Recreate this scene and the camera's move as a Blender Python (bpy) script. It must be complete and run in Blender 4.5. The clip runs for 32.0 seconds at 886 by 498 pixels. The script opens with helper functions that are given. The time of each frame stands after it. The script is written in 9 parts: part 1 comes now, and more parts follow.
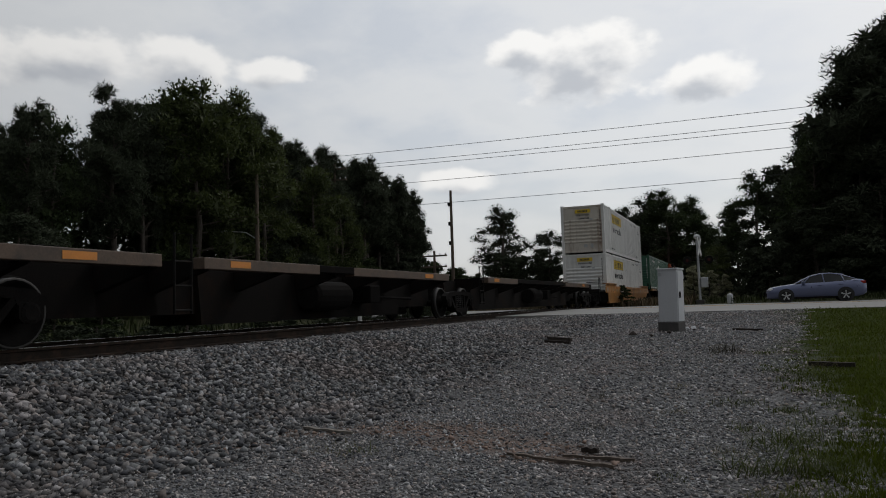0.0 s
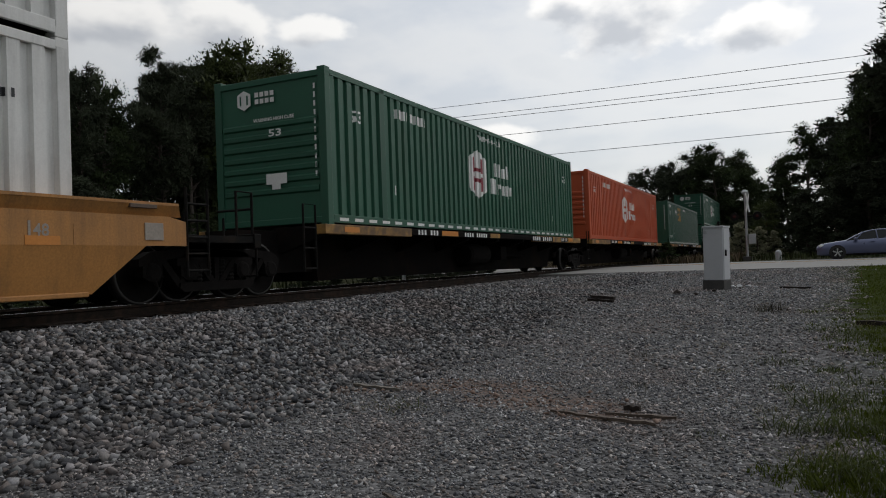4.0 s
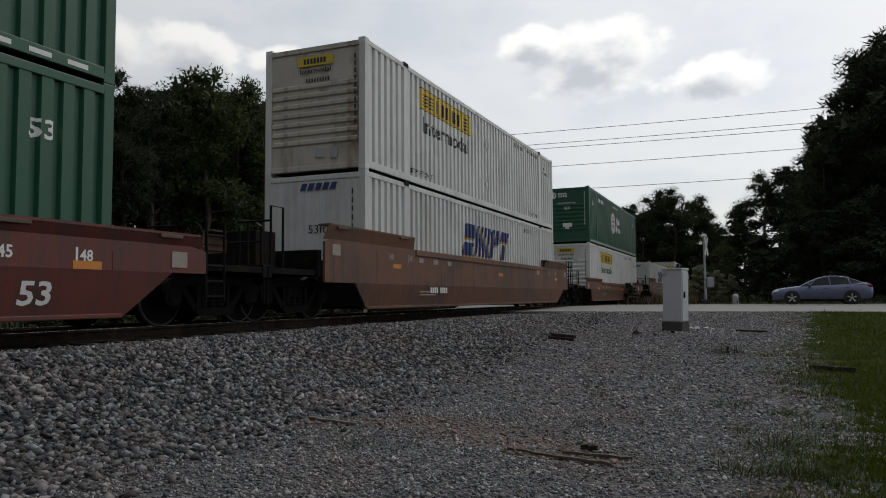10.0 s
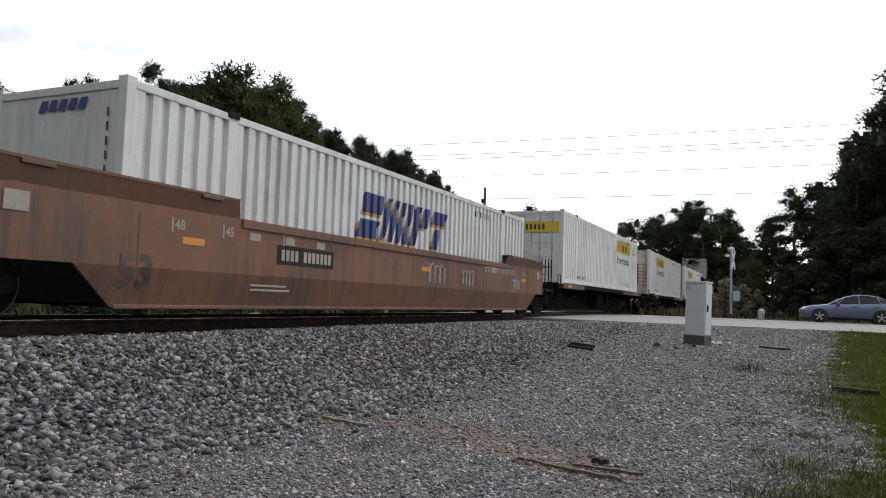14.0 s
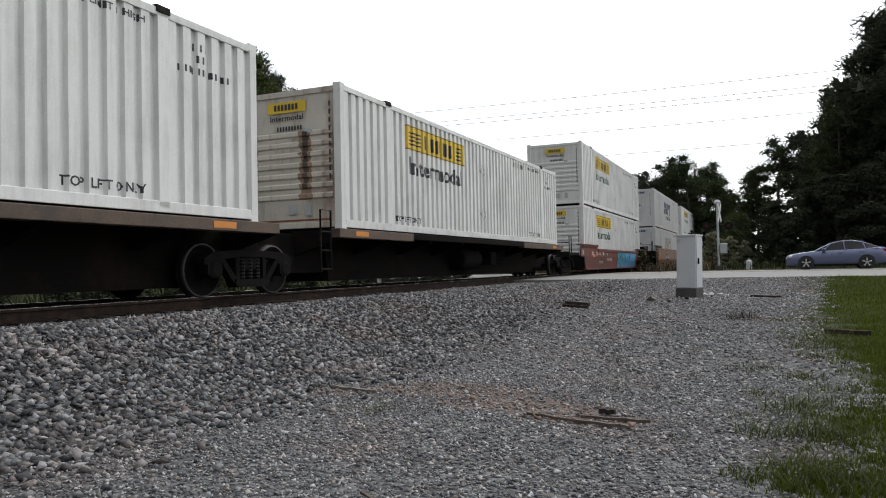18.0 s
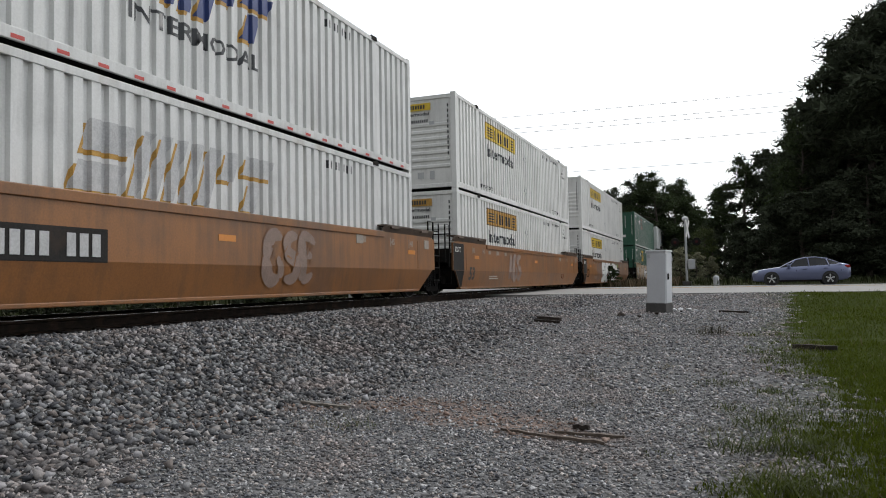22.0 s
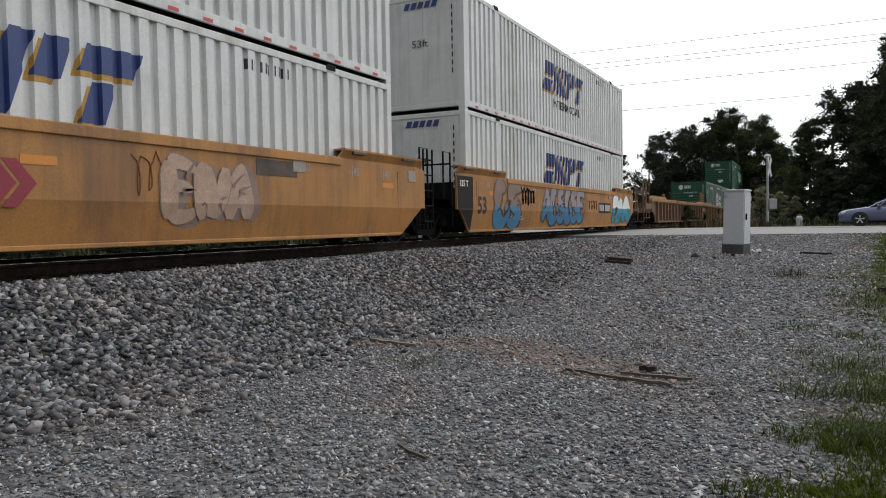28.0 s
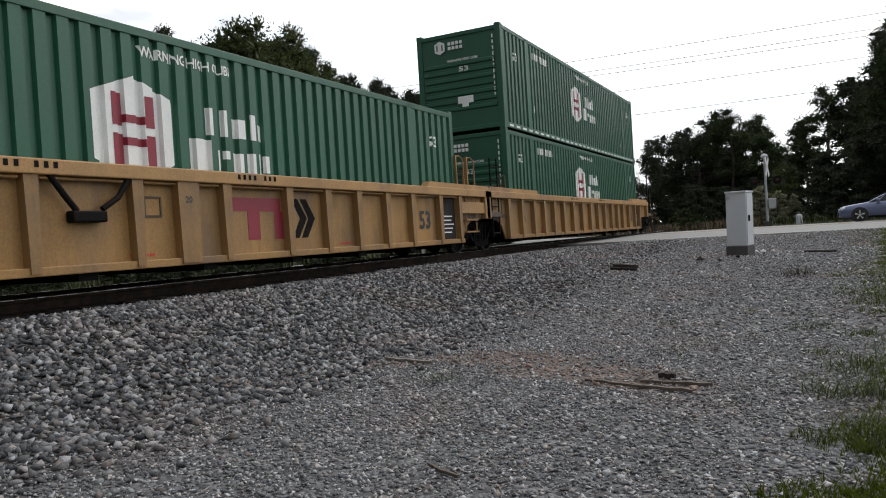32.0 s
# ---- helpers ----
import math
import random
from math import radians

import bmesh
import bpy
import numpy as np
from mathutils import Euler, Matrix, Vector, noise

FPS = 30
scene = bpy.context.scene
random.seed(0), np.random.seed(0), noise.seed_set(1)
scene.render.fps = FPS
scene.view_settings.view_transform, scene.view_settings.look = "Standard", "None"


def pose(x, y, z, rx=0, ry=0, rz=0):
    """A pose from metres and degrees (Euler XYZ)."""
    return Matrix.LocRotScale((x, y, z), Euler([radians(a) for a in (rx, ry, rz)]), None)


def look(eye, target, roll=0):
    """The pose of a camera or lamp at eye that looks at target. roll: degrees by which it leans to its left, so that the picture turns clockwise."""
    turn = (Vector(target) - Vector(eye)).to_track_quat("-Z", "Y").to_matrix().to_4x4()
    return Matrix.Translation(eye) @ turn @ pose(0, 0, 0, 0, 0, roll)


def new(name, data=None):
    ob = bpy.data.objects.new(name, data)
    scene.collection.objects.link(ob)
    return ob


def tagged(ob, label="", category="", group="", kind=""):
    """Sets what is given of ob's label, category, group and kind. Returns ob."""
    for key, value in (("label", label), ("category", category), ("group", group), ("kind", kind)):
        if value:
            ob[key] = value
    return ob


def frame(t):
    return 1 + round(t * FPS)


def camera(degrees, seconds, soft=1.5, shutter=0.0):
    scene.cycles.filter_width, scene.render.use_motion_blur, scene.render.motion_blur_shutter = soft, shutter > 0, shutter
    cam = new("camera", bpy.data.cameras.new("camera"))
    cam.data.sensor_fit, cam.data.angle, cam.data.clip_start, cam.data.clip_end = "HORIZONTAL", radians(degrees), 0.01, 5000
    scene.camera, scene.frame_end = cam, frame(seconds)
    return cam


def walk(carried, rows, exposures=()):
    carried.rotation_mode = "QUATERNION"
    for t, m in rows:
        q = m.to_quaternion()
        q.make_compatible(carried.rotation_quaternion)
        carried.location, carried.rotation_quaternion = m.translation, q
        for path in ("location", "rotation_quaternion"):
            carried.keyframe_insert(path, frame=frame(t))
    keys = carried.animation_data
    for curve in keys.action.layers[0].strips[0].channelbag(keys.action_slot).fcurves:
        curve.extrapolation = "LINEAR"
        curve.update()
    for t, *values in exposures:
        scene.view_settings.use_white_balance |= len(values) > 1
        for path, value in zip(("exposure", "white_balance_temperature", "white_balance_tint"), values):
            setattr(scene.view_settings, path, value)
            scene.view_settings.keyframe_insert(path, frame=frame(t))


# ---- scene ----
cam = camera(61.94, 32.0, soft=1.05, shutter=0.0)
# seconds, eye, target, roll
PATH = [
    (0, (-0.029, 0.126, 0.355), (-3.794, 9.359, 1.112), -1.86),
    (0.5, (0.055, 0.097, 0.369), (-3.908, 9.242, 1.185), 0.55),
    (1, (0.083, 0.068, 0.359), (-4.421, 8.973, 1.011), 1.80),
    (1.5, (0.061, 0.081, 0.345), (-4.363, 9.037, 0.806), 1.34),
    (2, (0.001, 0.032, 0.352), (-3.680, 9.323, 0.714), 0.45),
    (2.5, (-0.010, -0.067, 0.369), (-3.034, 9.457, 0.758), -0.38),
    (4.5, (0.010, 0.021, 0.398), (-4.535, 8.926, 0.569), -2.41),
    (5, (-0.046, 0.045, 0.373), (-3.580, 9.399, 0.296), -1.65),
    (5.5, (-0.076, 0.050, 0.375), (-2.362, 9.784, 0.534), -3.71),
    (6, (-0.095, 0.071, 0.370), (-2.049, 9.876, 0.555), -2.48),
    (6.5, (-0.033, 0.061, 0.346), (-2.782, 9.675, 0.444), 0.81),
    (7, (0.102, 0.055, 0.353), (-2.973, 9.571, 0.369), 1.35),
    (7.5, (0.129, 0.087, 0.352), (-3.086, 9.556, 0.342), 1.75),
    (8, (0.078, 0.039, 0.400), (-3.517, 9.371, 0.444), -0.50),
    (8.5, (0.018, 0.055, 0.384), (-3.077, 9.557, 0.764), -1.76),
    (9, (-0.029, 0.042, 0.374), (-2.845, 9.634, 0.613), -3.13),
    (9.5, (-0.021, 0.037, 0.386), (-2.910, 9.596, 0.911), -2.01),
    (10, (0.012, 0.018, 0.387), (-3.840, 9.223, 1.046), -0.42),
    (10.5, (0.062, -0.000, 0.398), (-4.498, 8.893, 0.729), -0.65),
    (11, (0.073, -0.028, 0.404), (-4.149, 9.030, 0.748), -1.26),
    (11.5, (0.038, -0.024, 0.424), (-3.638, 9.254, 1.063), -2.41),
    (12, (-0.013, -0.016, 0.399), (-3.220, 9.426, 1.145), -2.44),
    (12.5, (-0.025, -0.014, 0.395), (-3.084, 9.487, 1.002), -0.83),
    (13, (-0.012, 0.016, 0.406), (-3.553, 9.354, 0.930), 0.18),
    (13.5, (0.044, 0.029, 0.411), (-3.915, 9.187, 1.077), 1.58),
    (14, (0.060, 0.041, 0.418), (-4.098, 9.110, 1.099), 1.97),
    (14.5, (0.021, 0.052, 0.406), (-3.666, 9.331, 0.957), 1.06),
    (16.5, (0.048, -0.002, 0.393), (-3.639, 9.288, 0.718), 0.03),
    (17, (0.052, -0.028, 0.388), (-4.455, 8.896, 0.628), 1.99),
    (17.5, (0.020, -0.055, 0.397), (-4.357, 8.929, 0.779), 0.15),
    (18, (-0.016, -0.051, 0.377), (-4.019, 9.109, 0.635), -1.19),
    (18.5, (-0.009, -0.031, 0.377), (-3.476, 9.347, 0.566), -1.67),
    (19, (0.004, -0.042, 0.375), (-3.708, 9.243, 0.476), 0.04),
    (19.5, (0.043, -0.032, 0.380), (-3.677, 9.248, 0.591), 0.12),
    (20, (0.063, -0.012, 0.379), (-3.768, 9.219, 0.701), 0.51),
    (20.5, (0.079, -0.019, 0.382), (-4.337, 8.951, 0.500), 1.29),
    (21, (0.049, -0.023, 0.384), (-4.346, 8.959, 0.465), 0.37),
    (21.5, (-0.011, -0.021, 0.386), (-3.977, 9.156, 0.612), -0.67),
    (22, (-0.054, -0.030, 0.377), (-3.688, 9.275, 0.825), -0.99),
    (22.5, (-0.045, -0.034, 0.359), (-3.701, 9.271, 0.595), -1.00),
    (23, (-0.011, -0.015, 0.364), (-3.851, 9.218, 0.389), 0.52),
    (23.5, (0.039, -0.016, 0.371), (-4.486, 8.902, 0.471), 2.27),
    (24, (0.025, -0.034, 0.388), (-4.925, 8.650, 0.689), 1.40),
    (24.5, (-0.035, -0.022, 0.388), (-4.939, 8.682, 0.807), 0.80),
    (25, (-0.094, -0.029, 0.385), (-4.811, 8.771, 0.942), -0.87),
    (25.5, (-0.110, -0.017, 0.363), (-4.690, 8.873, 0.379), 0.30),
    (27.5, (0.047, 0.038, 0.367), (-4.786, 8.792, 0.221), -1.48),
    (28, (-0.021, 0.009, 0.371), (-4.543, 8.922, 0.032), -0.98),
    (28.5, (-0.065, 0.027, 0.380), (-4.438, 9.020, 0.279), -3.57),
    (29, (-0.060, -0.029, 0.392), (-4.739, 8.806, 0.591), -3.84),
    (29.5, (0.000, -0.059, 0.401), (-5.086, 8.547, 0.684), -2.68),
    (30, (0.054, -0.051, 0.412), (-5.057, 8.538, 0.738), -0.32),
    (30.5, (0.093, -0.062, 0.402), (-5.058, 8.509, 0.504), -0.91),
    (31, (0.049, -0.067, 0.400), (-4.850, 8.650, 0.283), 0.19),
    (31.5, (-0.061, -0.104, 0.419), (-4.737, 8.735, 0.339), -1.51),
    (32, (-0.105, -0.066, 0.403), (-4.622, 8.855, 0.247), -3.55),
]
EXPOSURES = [(0.0, -1.5), (2.5, -1.45), (5.0, -1.22), (7.0, -1.0), (8.0, -0.87), (9.0, -0.45), (10.0, -1.35), (11.0, -0.55), (12.0, -0.46), (13.0, -0.32), (26.0, -0.3), (28.0, -0.38), (29.0, -0.45), (30.0, -0.33), (32.0, -0.4)]
walk(cam, [(t, look(eye, target, roll)) for t, eye, target, roll in PATH], EXPOSURES)

# ---- the train's way along its straight track: metres gone at every second second ----
GONE = [0.00, -27.17, -54.21, -81.16, -108.08, -135.02, -162.05, -189.21, -216.55, -244.13, -271.98, -300.14, -328.66, -357.57, -386.89, -416.64, -446.83]
X0 = -8.85          # centre line of the track


# ---- sky and sun ----
def make_world():
    w = bpy.data.worlds.new("sky")
    scene.world = w
    w.use_nodes = True
    nt = w.node_tree
    nt.nodes.clear()
    N, Lk = nt.nodes.new, nt.links.new
    out = N("ShaderNodeOutputWorld")
    sky = N("ShaderNodeTexSky")
    sky.sky_type = "NISHITA"
    sky.sun_disc = False
    sky.sun_elevation, sky.sun_rotation = radians(46), radians(22)
    sky.air_density, sky.dust_density = 1.0, 2.5
    coord = N("ShaderNodeTexCoord")
    sep = N("ShaderNodeSeparateXYZ")
    Lk(coord.outputs["Generated"], sep.inputs[0])
    # flatten the directions onto a cloud layer, so that clouds get smaller towards the horizon
    zc = N("ShaderNodeMath"); zc.operation = "MAXIMUM"; zc.inputs[1].default_value = 0.0
    Lk(sep.outputs["Z"], zc.inputs[0])
    za = N("ShaderNodeMath"); za.operation = "ADD"; za.inputs[1].default_value = 0.22
    Lk(zc.outputs[0], za.inputs[0])
    dv = N("ShaderNodeVectorMath"); dv.operation = "DIVIDE"
    cz = N("ShaderNodeCombineXYZ")
    for i in range(3):
        Lk(za.outputs[0], cz.inputs[i])
    Lk(coord.outputs["Generated"], dv.inputs[0]); Lk(cz.outputs[0], dv.inputs[1])
    mp = N("ShaderNodeMapping"); mp.inputs["Location"].default_value = (CLOUD_X, CLOUD_Y, 0.0)
    Lk(dv.outputs[0], mp.inputs[0])
    big = N("ShaderNodeTexNoise"); big.inputs["Scale"].default_value = 1.9; big.inputs["Detail"].default_value = 7; big.inputs["Roughness"].default_value = 0.55
    Lk(mp.outputs[0], big.inputs["Vector"])
    ramp = N("ShaderNodeValToRGB")
    ramp.color_ramp.elements[0].position, ramp.color_ramp.elements[0].color = 0.40, (0, 0, 0, 1)
    ramp.color_ramp.elements[1].position, ramp.color_ramp.elements[1].color = 0.58, (1, 1, 1, 1)
    Lk(big.outputs["Fac"], ramp.inputs[0])
    # grey undersides where the cloud is thick
    ramp2 = N("ShaderNodeValToRGB")
    ramp2.color_ramp.elements[0].position, ramp2.color_ramp.elements[0].color = 0.52, (0.98, 0.98, 0.97, 1)
    ramp2.color_ramp.elements[1].position, ramp2.color_ramp.elements[1].color = 0.75, (0.80, 0.825, 0.85, 1)
    Lk(big.outputs["Fac"], ramp2.inputs[0])
    bgs = N("ShaderNodeMix"); bgs.data_type = "RGBA"; bgs.inputs[0].default_value = 0.72
    scaled = N("ShaderNodeMix"); scaled.data_type = "RGBA"; scaled.blend_type = "MULTIPLY"; scaled.inputs[0].default_value = 1.0
    scaled.inputs[7].default_value = (SKY_GAIN, SKY_GAIN, SKY_GAIN, 1)
    Lk(sky.outputs[0], scaled.inputs[6])
    Lk(scaled.outputs[2], bgs.inputs[6]); bgs.inputs[7].default_value = (0.80, 0.83, 0.86, 1)   # thin high haze over the blue
    veil = N("ShaderNodeMath"); veil.operation = "MULTIPLY"; veil.inputs[1].default_value = 0.55
    Lk(ramp.outputs[0], veil.inputs[0])
    thin_ = N("ShaderNodeMix"); thin_.data_type = "RGBA"
    Lk(veil.outputs[0], thin_.inputs[0]); Lk(bgs.outputs[2], thin_.inputs[6]); Lk(ramp2.outputs[0], thin_.inputs[7])
    # a few separate heaped clouds: bearing and height of each heap, frayed by noise
    az = N("ShaderNodeMath"); az.operation = "ARCTAN2"
    Lk(sep.outputs["X"], az.inputs[0]); Lk(sep.outputs["Y"], az.inputs[1])
    flat = N("ShaderNodeCombineXYZ")
    Lk(az.outputs[0], flat.inputs[0]); Lk(sep.outputs["Z"], flat.inputs[1])
    def heaps(place):
        """How thick the heaped clouds are at a bearing and height."""
        field = None
        for ca, ce, ra, re in CLOUDS:
            s1 = N("ShaderNodeVectorMath"); s1.operation = "SUBTRACT"; s1.inputs[1].default_value = (ca, ce, 0)
            Lk(place, s1.inputs[0])
            s2 = N("ShaderNodeVectorMath"); s2.operation = "MULTIPLY"; s2.inputs[1].default_value = (1 / ra, 1 / re, 0)
            Lk(s1.outputs[0], s2.inputs[0])
            s3 = N("ShaderNodeVectorMath"); s3.operation = "LENGTH"
            Lk(s2.outputs[0], s3.inputs[0])
            s4 = N("ShaderNodeMath"); s4.operation = "SUBTRACT"; s4.inputs[0].default_value = 1.0
            Lk(s3.outputs["Value"], s4.inputs[1])
            if field is None:
                field = s4.outputs[0]
            else:
                mxn = N("ShaderNodeMath"); mxn.operation = "SMOOTH_MAX"; mxn.inputs[2].default_value = 0.3
                Lk(field, mxn.inputs[0]); Lk(s4.outputs[0], mxn.inputs[1]); field = mxn.outputs[0]
        st = N("ShaderNodeMapping"); st.inputs["Scale"].default_value = (0.8, 1.25, 1)
        Lk(place, st.inputs[0])
        fray = N("ShaderNodeTexNoise"); fray.inputs["Scale"].default_value = 20; fray.inputs["Detail"].default_value = 5; fray.inputs["Roughness"].default_value = 0.5
        Lk(st.outputs[0], fray.inputs["Vector"])
        fa = N("ShaderNodeMath"); fa.operation = "MULTIPLY_ADD"; fa.inputs[1].default_value = 2.0
        Lk(fray.outputs["Fac"], fa.inputs[0]); Lk(field, fa.inputs[2])
        return fa.outputs[0]
    here = heaps(flat.outputs[0])
    up = N("ShaderNodeVectorMath"); up.operation = "ADD"; up.inputs[1].default_value = (0.008, 0.022, 0)
    Lk(flat.outputs[0], up.inputs[0])
    above = heaps(up.outputs[0])
    heap = N("ShaderNodeMapRange"); heap.interpolation_type = "SMOOTHSTEP"
    heap.inputs[1].default_value, heap.inputs[2].default_value, heap.inputs[4].default_value = 0.85, 1.35, 0.92
    Lk(here, heap.inputs[0])
    # the tops catch the sun, what lies under thick cloud is grey
    core = N("ShaderNodeMapRange"); core.interpolation_type = "SMOOTHSTEP"
    core.inputs[1].default_value, core.inputs[2].default_value = 0.85, 1.9
    Lk(above, core.inputs[0])
    body = N("ShaderNodeValToRGB")
    body.color_ramp.elements[0].position, body.color_ramp.elements[0].color = 0.0, (1.12, 1.11, 1.09, 1)
    body.color_ramp.elements[1].position, body.color_ramp.elements[1].color = 1.0, (0.60, 0.63, 0.68, 1)
    Lk(core.outputs[0], body.inputs[0])
    mix = N("ShaderNodeMix"); mix.data_type = "RGBA"
    Lk(heap.outputs[0], mix.inputs[0]); Lk(thin_.outputs[2], mix.inputs[6]); Lk(body.outputs[0], mix.inputs[7])
    # the haze is brightest round the hidden sun and dims away from it
    dot = N("ShaderNodeVectorMath"); dot.operation = "DOT_PRODUCT"; dot.inputs[1].default_value = (0.27, 0.66, 0.70)
    Lk(coord.outputs["Generated"], dot.inputs[0])
    au = N("ShaderNodeMapRange"); au.inputs[1].default_value, au.inputs[2].default_value, au.inputs[3].default_value, au.inputs[4].default_value = -0.6, 1.0, SKY_AWAY, SKY_SUNWARD
    au.interpolation_type = "SMOOTHSTEP"
    Lk(dot.outputs["Value"], au.inputs[0])
    glow = N("ShaderNodeMix"); glow.data_type = "RGBA"; glow.blend_type = "MULTIPLY"; glow.inputs[0].default_value = 1.0
    Lk(mix.outputs[2], glow.inputs[6]); Lk(au.outputs[0], glow.inputs[7])
    bg = N("ShaderNodeBackground"); bg.inputs["Strength"].default_value = SKY_STRENGTH
    Lk(glow.outputs[2], bg.inputs["Color"]); Lk(bg.outputs[0], out.inputs["Surface"])


CLOUDS = ((-0.20, 0.305, 0.09, 0.045), (-0.27, 0.325, 0.06, 0.022), (-0.155, 0.325, 0.05, 0.025), (-0.04, 0.272, 0.07, 0.028), (-0.62, 0.305, 0.06, 0.018), (-0.72, 0.305, 0.09, 0.030), (-0.84, 0.305, 0.10, 0.030), (-1.0, 0.30, 0.13, 0.036), (-0.36, 0.165, 0.05, 0.018), (0.12, 0.20, 0.06, 0.015), (0.45, 0.36, 0.1, 0.04), (-0.55, 0.5, 0.2, 0.08))
CLOUD_X, CLOUD_Y, SKY_GAIN, SKY_STRENGTH, SKY_AWAY, SKY_SUNWARD = 0.3, 0.2, 0.11, 1.0, 0.50, 2.5
make_world()
sun = new("sun", bpy.data.lights.new("sun", "SUN"))
sun.data.energy, sun.data.angle, sun.data.color = 1.25, radians(11), (1.0, 0.98, 0.95)
sun.matrix_world = look((0, 0, 0), (-0.27, -0.64, -0.72))


# ---- materials ----
def mat(name, base, rough=0.7, metal=0.0, var=0.15, scale=3.0, fine=40.0, bump=0.1, stain=None, stain_at=0.62, stain_scale=0.6, streak=0.0, rand=0.0, island=False, spec=0.5, coat=0.0, skew=0.0, trans=0.0, runs=0.0):
    """A painted, rusty, stony or leafy surface: two scales of noise, optional stains, vertical streaks and a difference from thing to thing."""
    m = bpy.data.materials.new(name)
    m.use_nodes = True
    nt = m.node_tree
    N, Lk = nt.nodes.new, nt.links.new
    b = nt.nodes["Principled BSDF"]
    b.inputs["Roughness"].default_value, b.inputs["Metallic"].default_value = rough, metal
    b.inputs["Specular IOR Level"].default_value = spec
    b.inputs["Coat Weight"].default_value = coat
    tc = N("ShaderNodeTexCoord")
    n1 = N("ShaderNodeTexNoise"); n1.inputs["Scale"].default_value = scale; n1.inputs["Detail"].default_value = 5
    n2 = N("ShaderNodeTexNoise"); n2.inputs["Scale"].default_value = fine; n2.inputs["Detail"].default_value = 4
    vec = tc.outputs["Object"]
    Lk(vec, n1.inputs["Vector"]); Lk(vec, n2.inputs["Vector"])
    add = N("ShaderNodeMath"); add.operation = "ADD"
    Lk(n1.outputs["Fac"], add.inputs[0]); Lk(n2.outputs["Fac"], add.inputs[1])
    mr = N("ShaderNodeMapRange"); mr.inputs[1].default_value, mr.inputs[2].default_value = 0.7, 1.3
    mr.inputs[3].default_value, mr.inputs[4].default_value = 1 - var, 1 + var
    Lk(add.outputs[0], mr.inputs[0])
    val = mr.outputs[0]
    if rand or island:
        info = N("ShaderNodeNewGeometry") if island else N("ShaderNodeObjectInfo")
        r = N("ShaderNodeMapRange"); r.inputs[3].default_value, r.inputs[4].default_value = 1 - (rand or 0.5), 1 + (rand or 0.5)
        chance = info.outputs["Random Per Island" if island else "Random"]
        if skew:
            # most pieces dull, a few pale
            pw = N("ShaderNodeMath"); pw.operation = "POWER"; pw.inputs[1].default_value = 2.2
            Lk(chance, pw.inputs[0]); chance = pw.outputs[0]
            r.inputs[3].default_value, r.inputs[4].default_value = 0.42, 0.42 + skew
            hue = N("ShaderNodeValToRGB")
            hue.color_ramp.interpolation = "CONSTANT"
            hue.color_ramp.elements[0].color = (0.93, 0.97, 1.06, 1)
            hue.color_ramp.elements[1].position, hue.color_ramp.elements[1].color = 0.3, (1, 0.99, 0.97, 1)
            for at, hc in ((0.52, (1.14, 0.98, 0.87, 1)), (0.62, (0.97, 1.0, 0.98, 1)), (0.78, (1.06, 0.99, 0.92, 1)), (0.9, (1, 1, 1, 1))):
                el = hue.color_ramp.elements.new(at)
                el.color = hc
            Lk(info.outputs["Random Per Island"], hue.inputs[0])
            dust = N("ShaderNodeTexNoise"); dust.inputs["Scale"].default_value = 0.7; dust.inputs["Detail"].default_value = 4
            Lk(vec, dust.inputs["Vector"])
            dr = N("ShaderNodeMapRange"); dr.inputs[1].default_value, dr.inputs[2].default_value, dr.inputs[4].default_value = 0.5, 0.68, 0.75
            Lk(dust.outputs["Fac"], dr.inputs[0])
            tint = N("ShaderNodeMix"); tint.data_type = "RGBA"
            Lk(dr.outputs[0], tint.inputs[0]); Lk(hue.outputs[0], tint.inputs[6]); tint.inputs[7].default_value = (1.12, 0.92, 0.83, 1)
        Lk(chance, r.inputs[0])
        mu = N("ShaderNodeMath"); mu.operation = "MULTIPLY"
        Lk(val, mu.inputs[0]); Lk(r.outputs[0], mu.inputs[1]); val = mu.outputs[0]
    col = N("ShaderNodeMix"); col.data_type = "RGBA"; col.blend_type = "MULTIPLY"; col.inputs[0].default_value = 1
    col.inputs[6].default_value = (*base, 1)
    Lk(val, col.inputs[7])
    c = col.outputs[2]
    if skew:
        tm = N("ShaderNodeMix"); tm.data_type = "RGBA"; tm.blend_type = "MULTIPLY"; tm.inputs[0].default_value = 1
        Lk(c, tm.inputs[6]); Lk(tint.outputs[2], tm.inputs[7])
        c = tm.outputs[2]
    if stain:
        n3 = N("ShaderNodeTexNoise"); n3.inputs["Scale"].default_value = stain_scale; n3.inputs["Detail"].default_value = 8; n3.inputs["Roughness"].default_value = 0.65
        if streak:
            mp = N("ShaderNodeMapping"); mp.inputs["Scale"].default_value = (1, 1, streak)
            Lk(vec, mp.inputs[0]); Lk(mp.outputs[0], n3.inputs["Vector"])
        else:
            Lk(vec, n3.inputs["Vector"])
        rp = N("ShaderNodeMapRange"); rp.inputs[1].default_value, rp.inputs[2].default_value = stain_at - 0.08, stain_at + 0.1
        rp.inputs[4].default_value = 0.85
        Lk(n3.outputs["Fac"], rp.inputs[0])
        mx = N("ShaderNodeMix"); mx.data_type = "RGBA"
        Lk(rp.outputs[0], mx.inputs[0]); Lk(c, mx.inputs[6]); mx.inputs[7].default_value = (*stain, 1)
        c = mx.outputs[2]
    Lk(c, b.inputs["Base Color"])
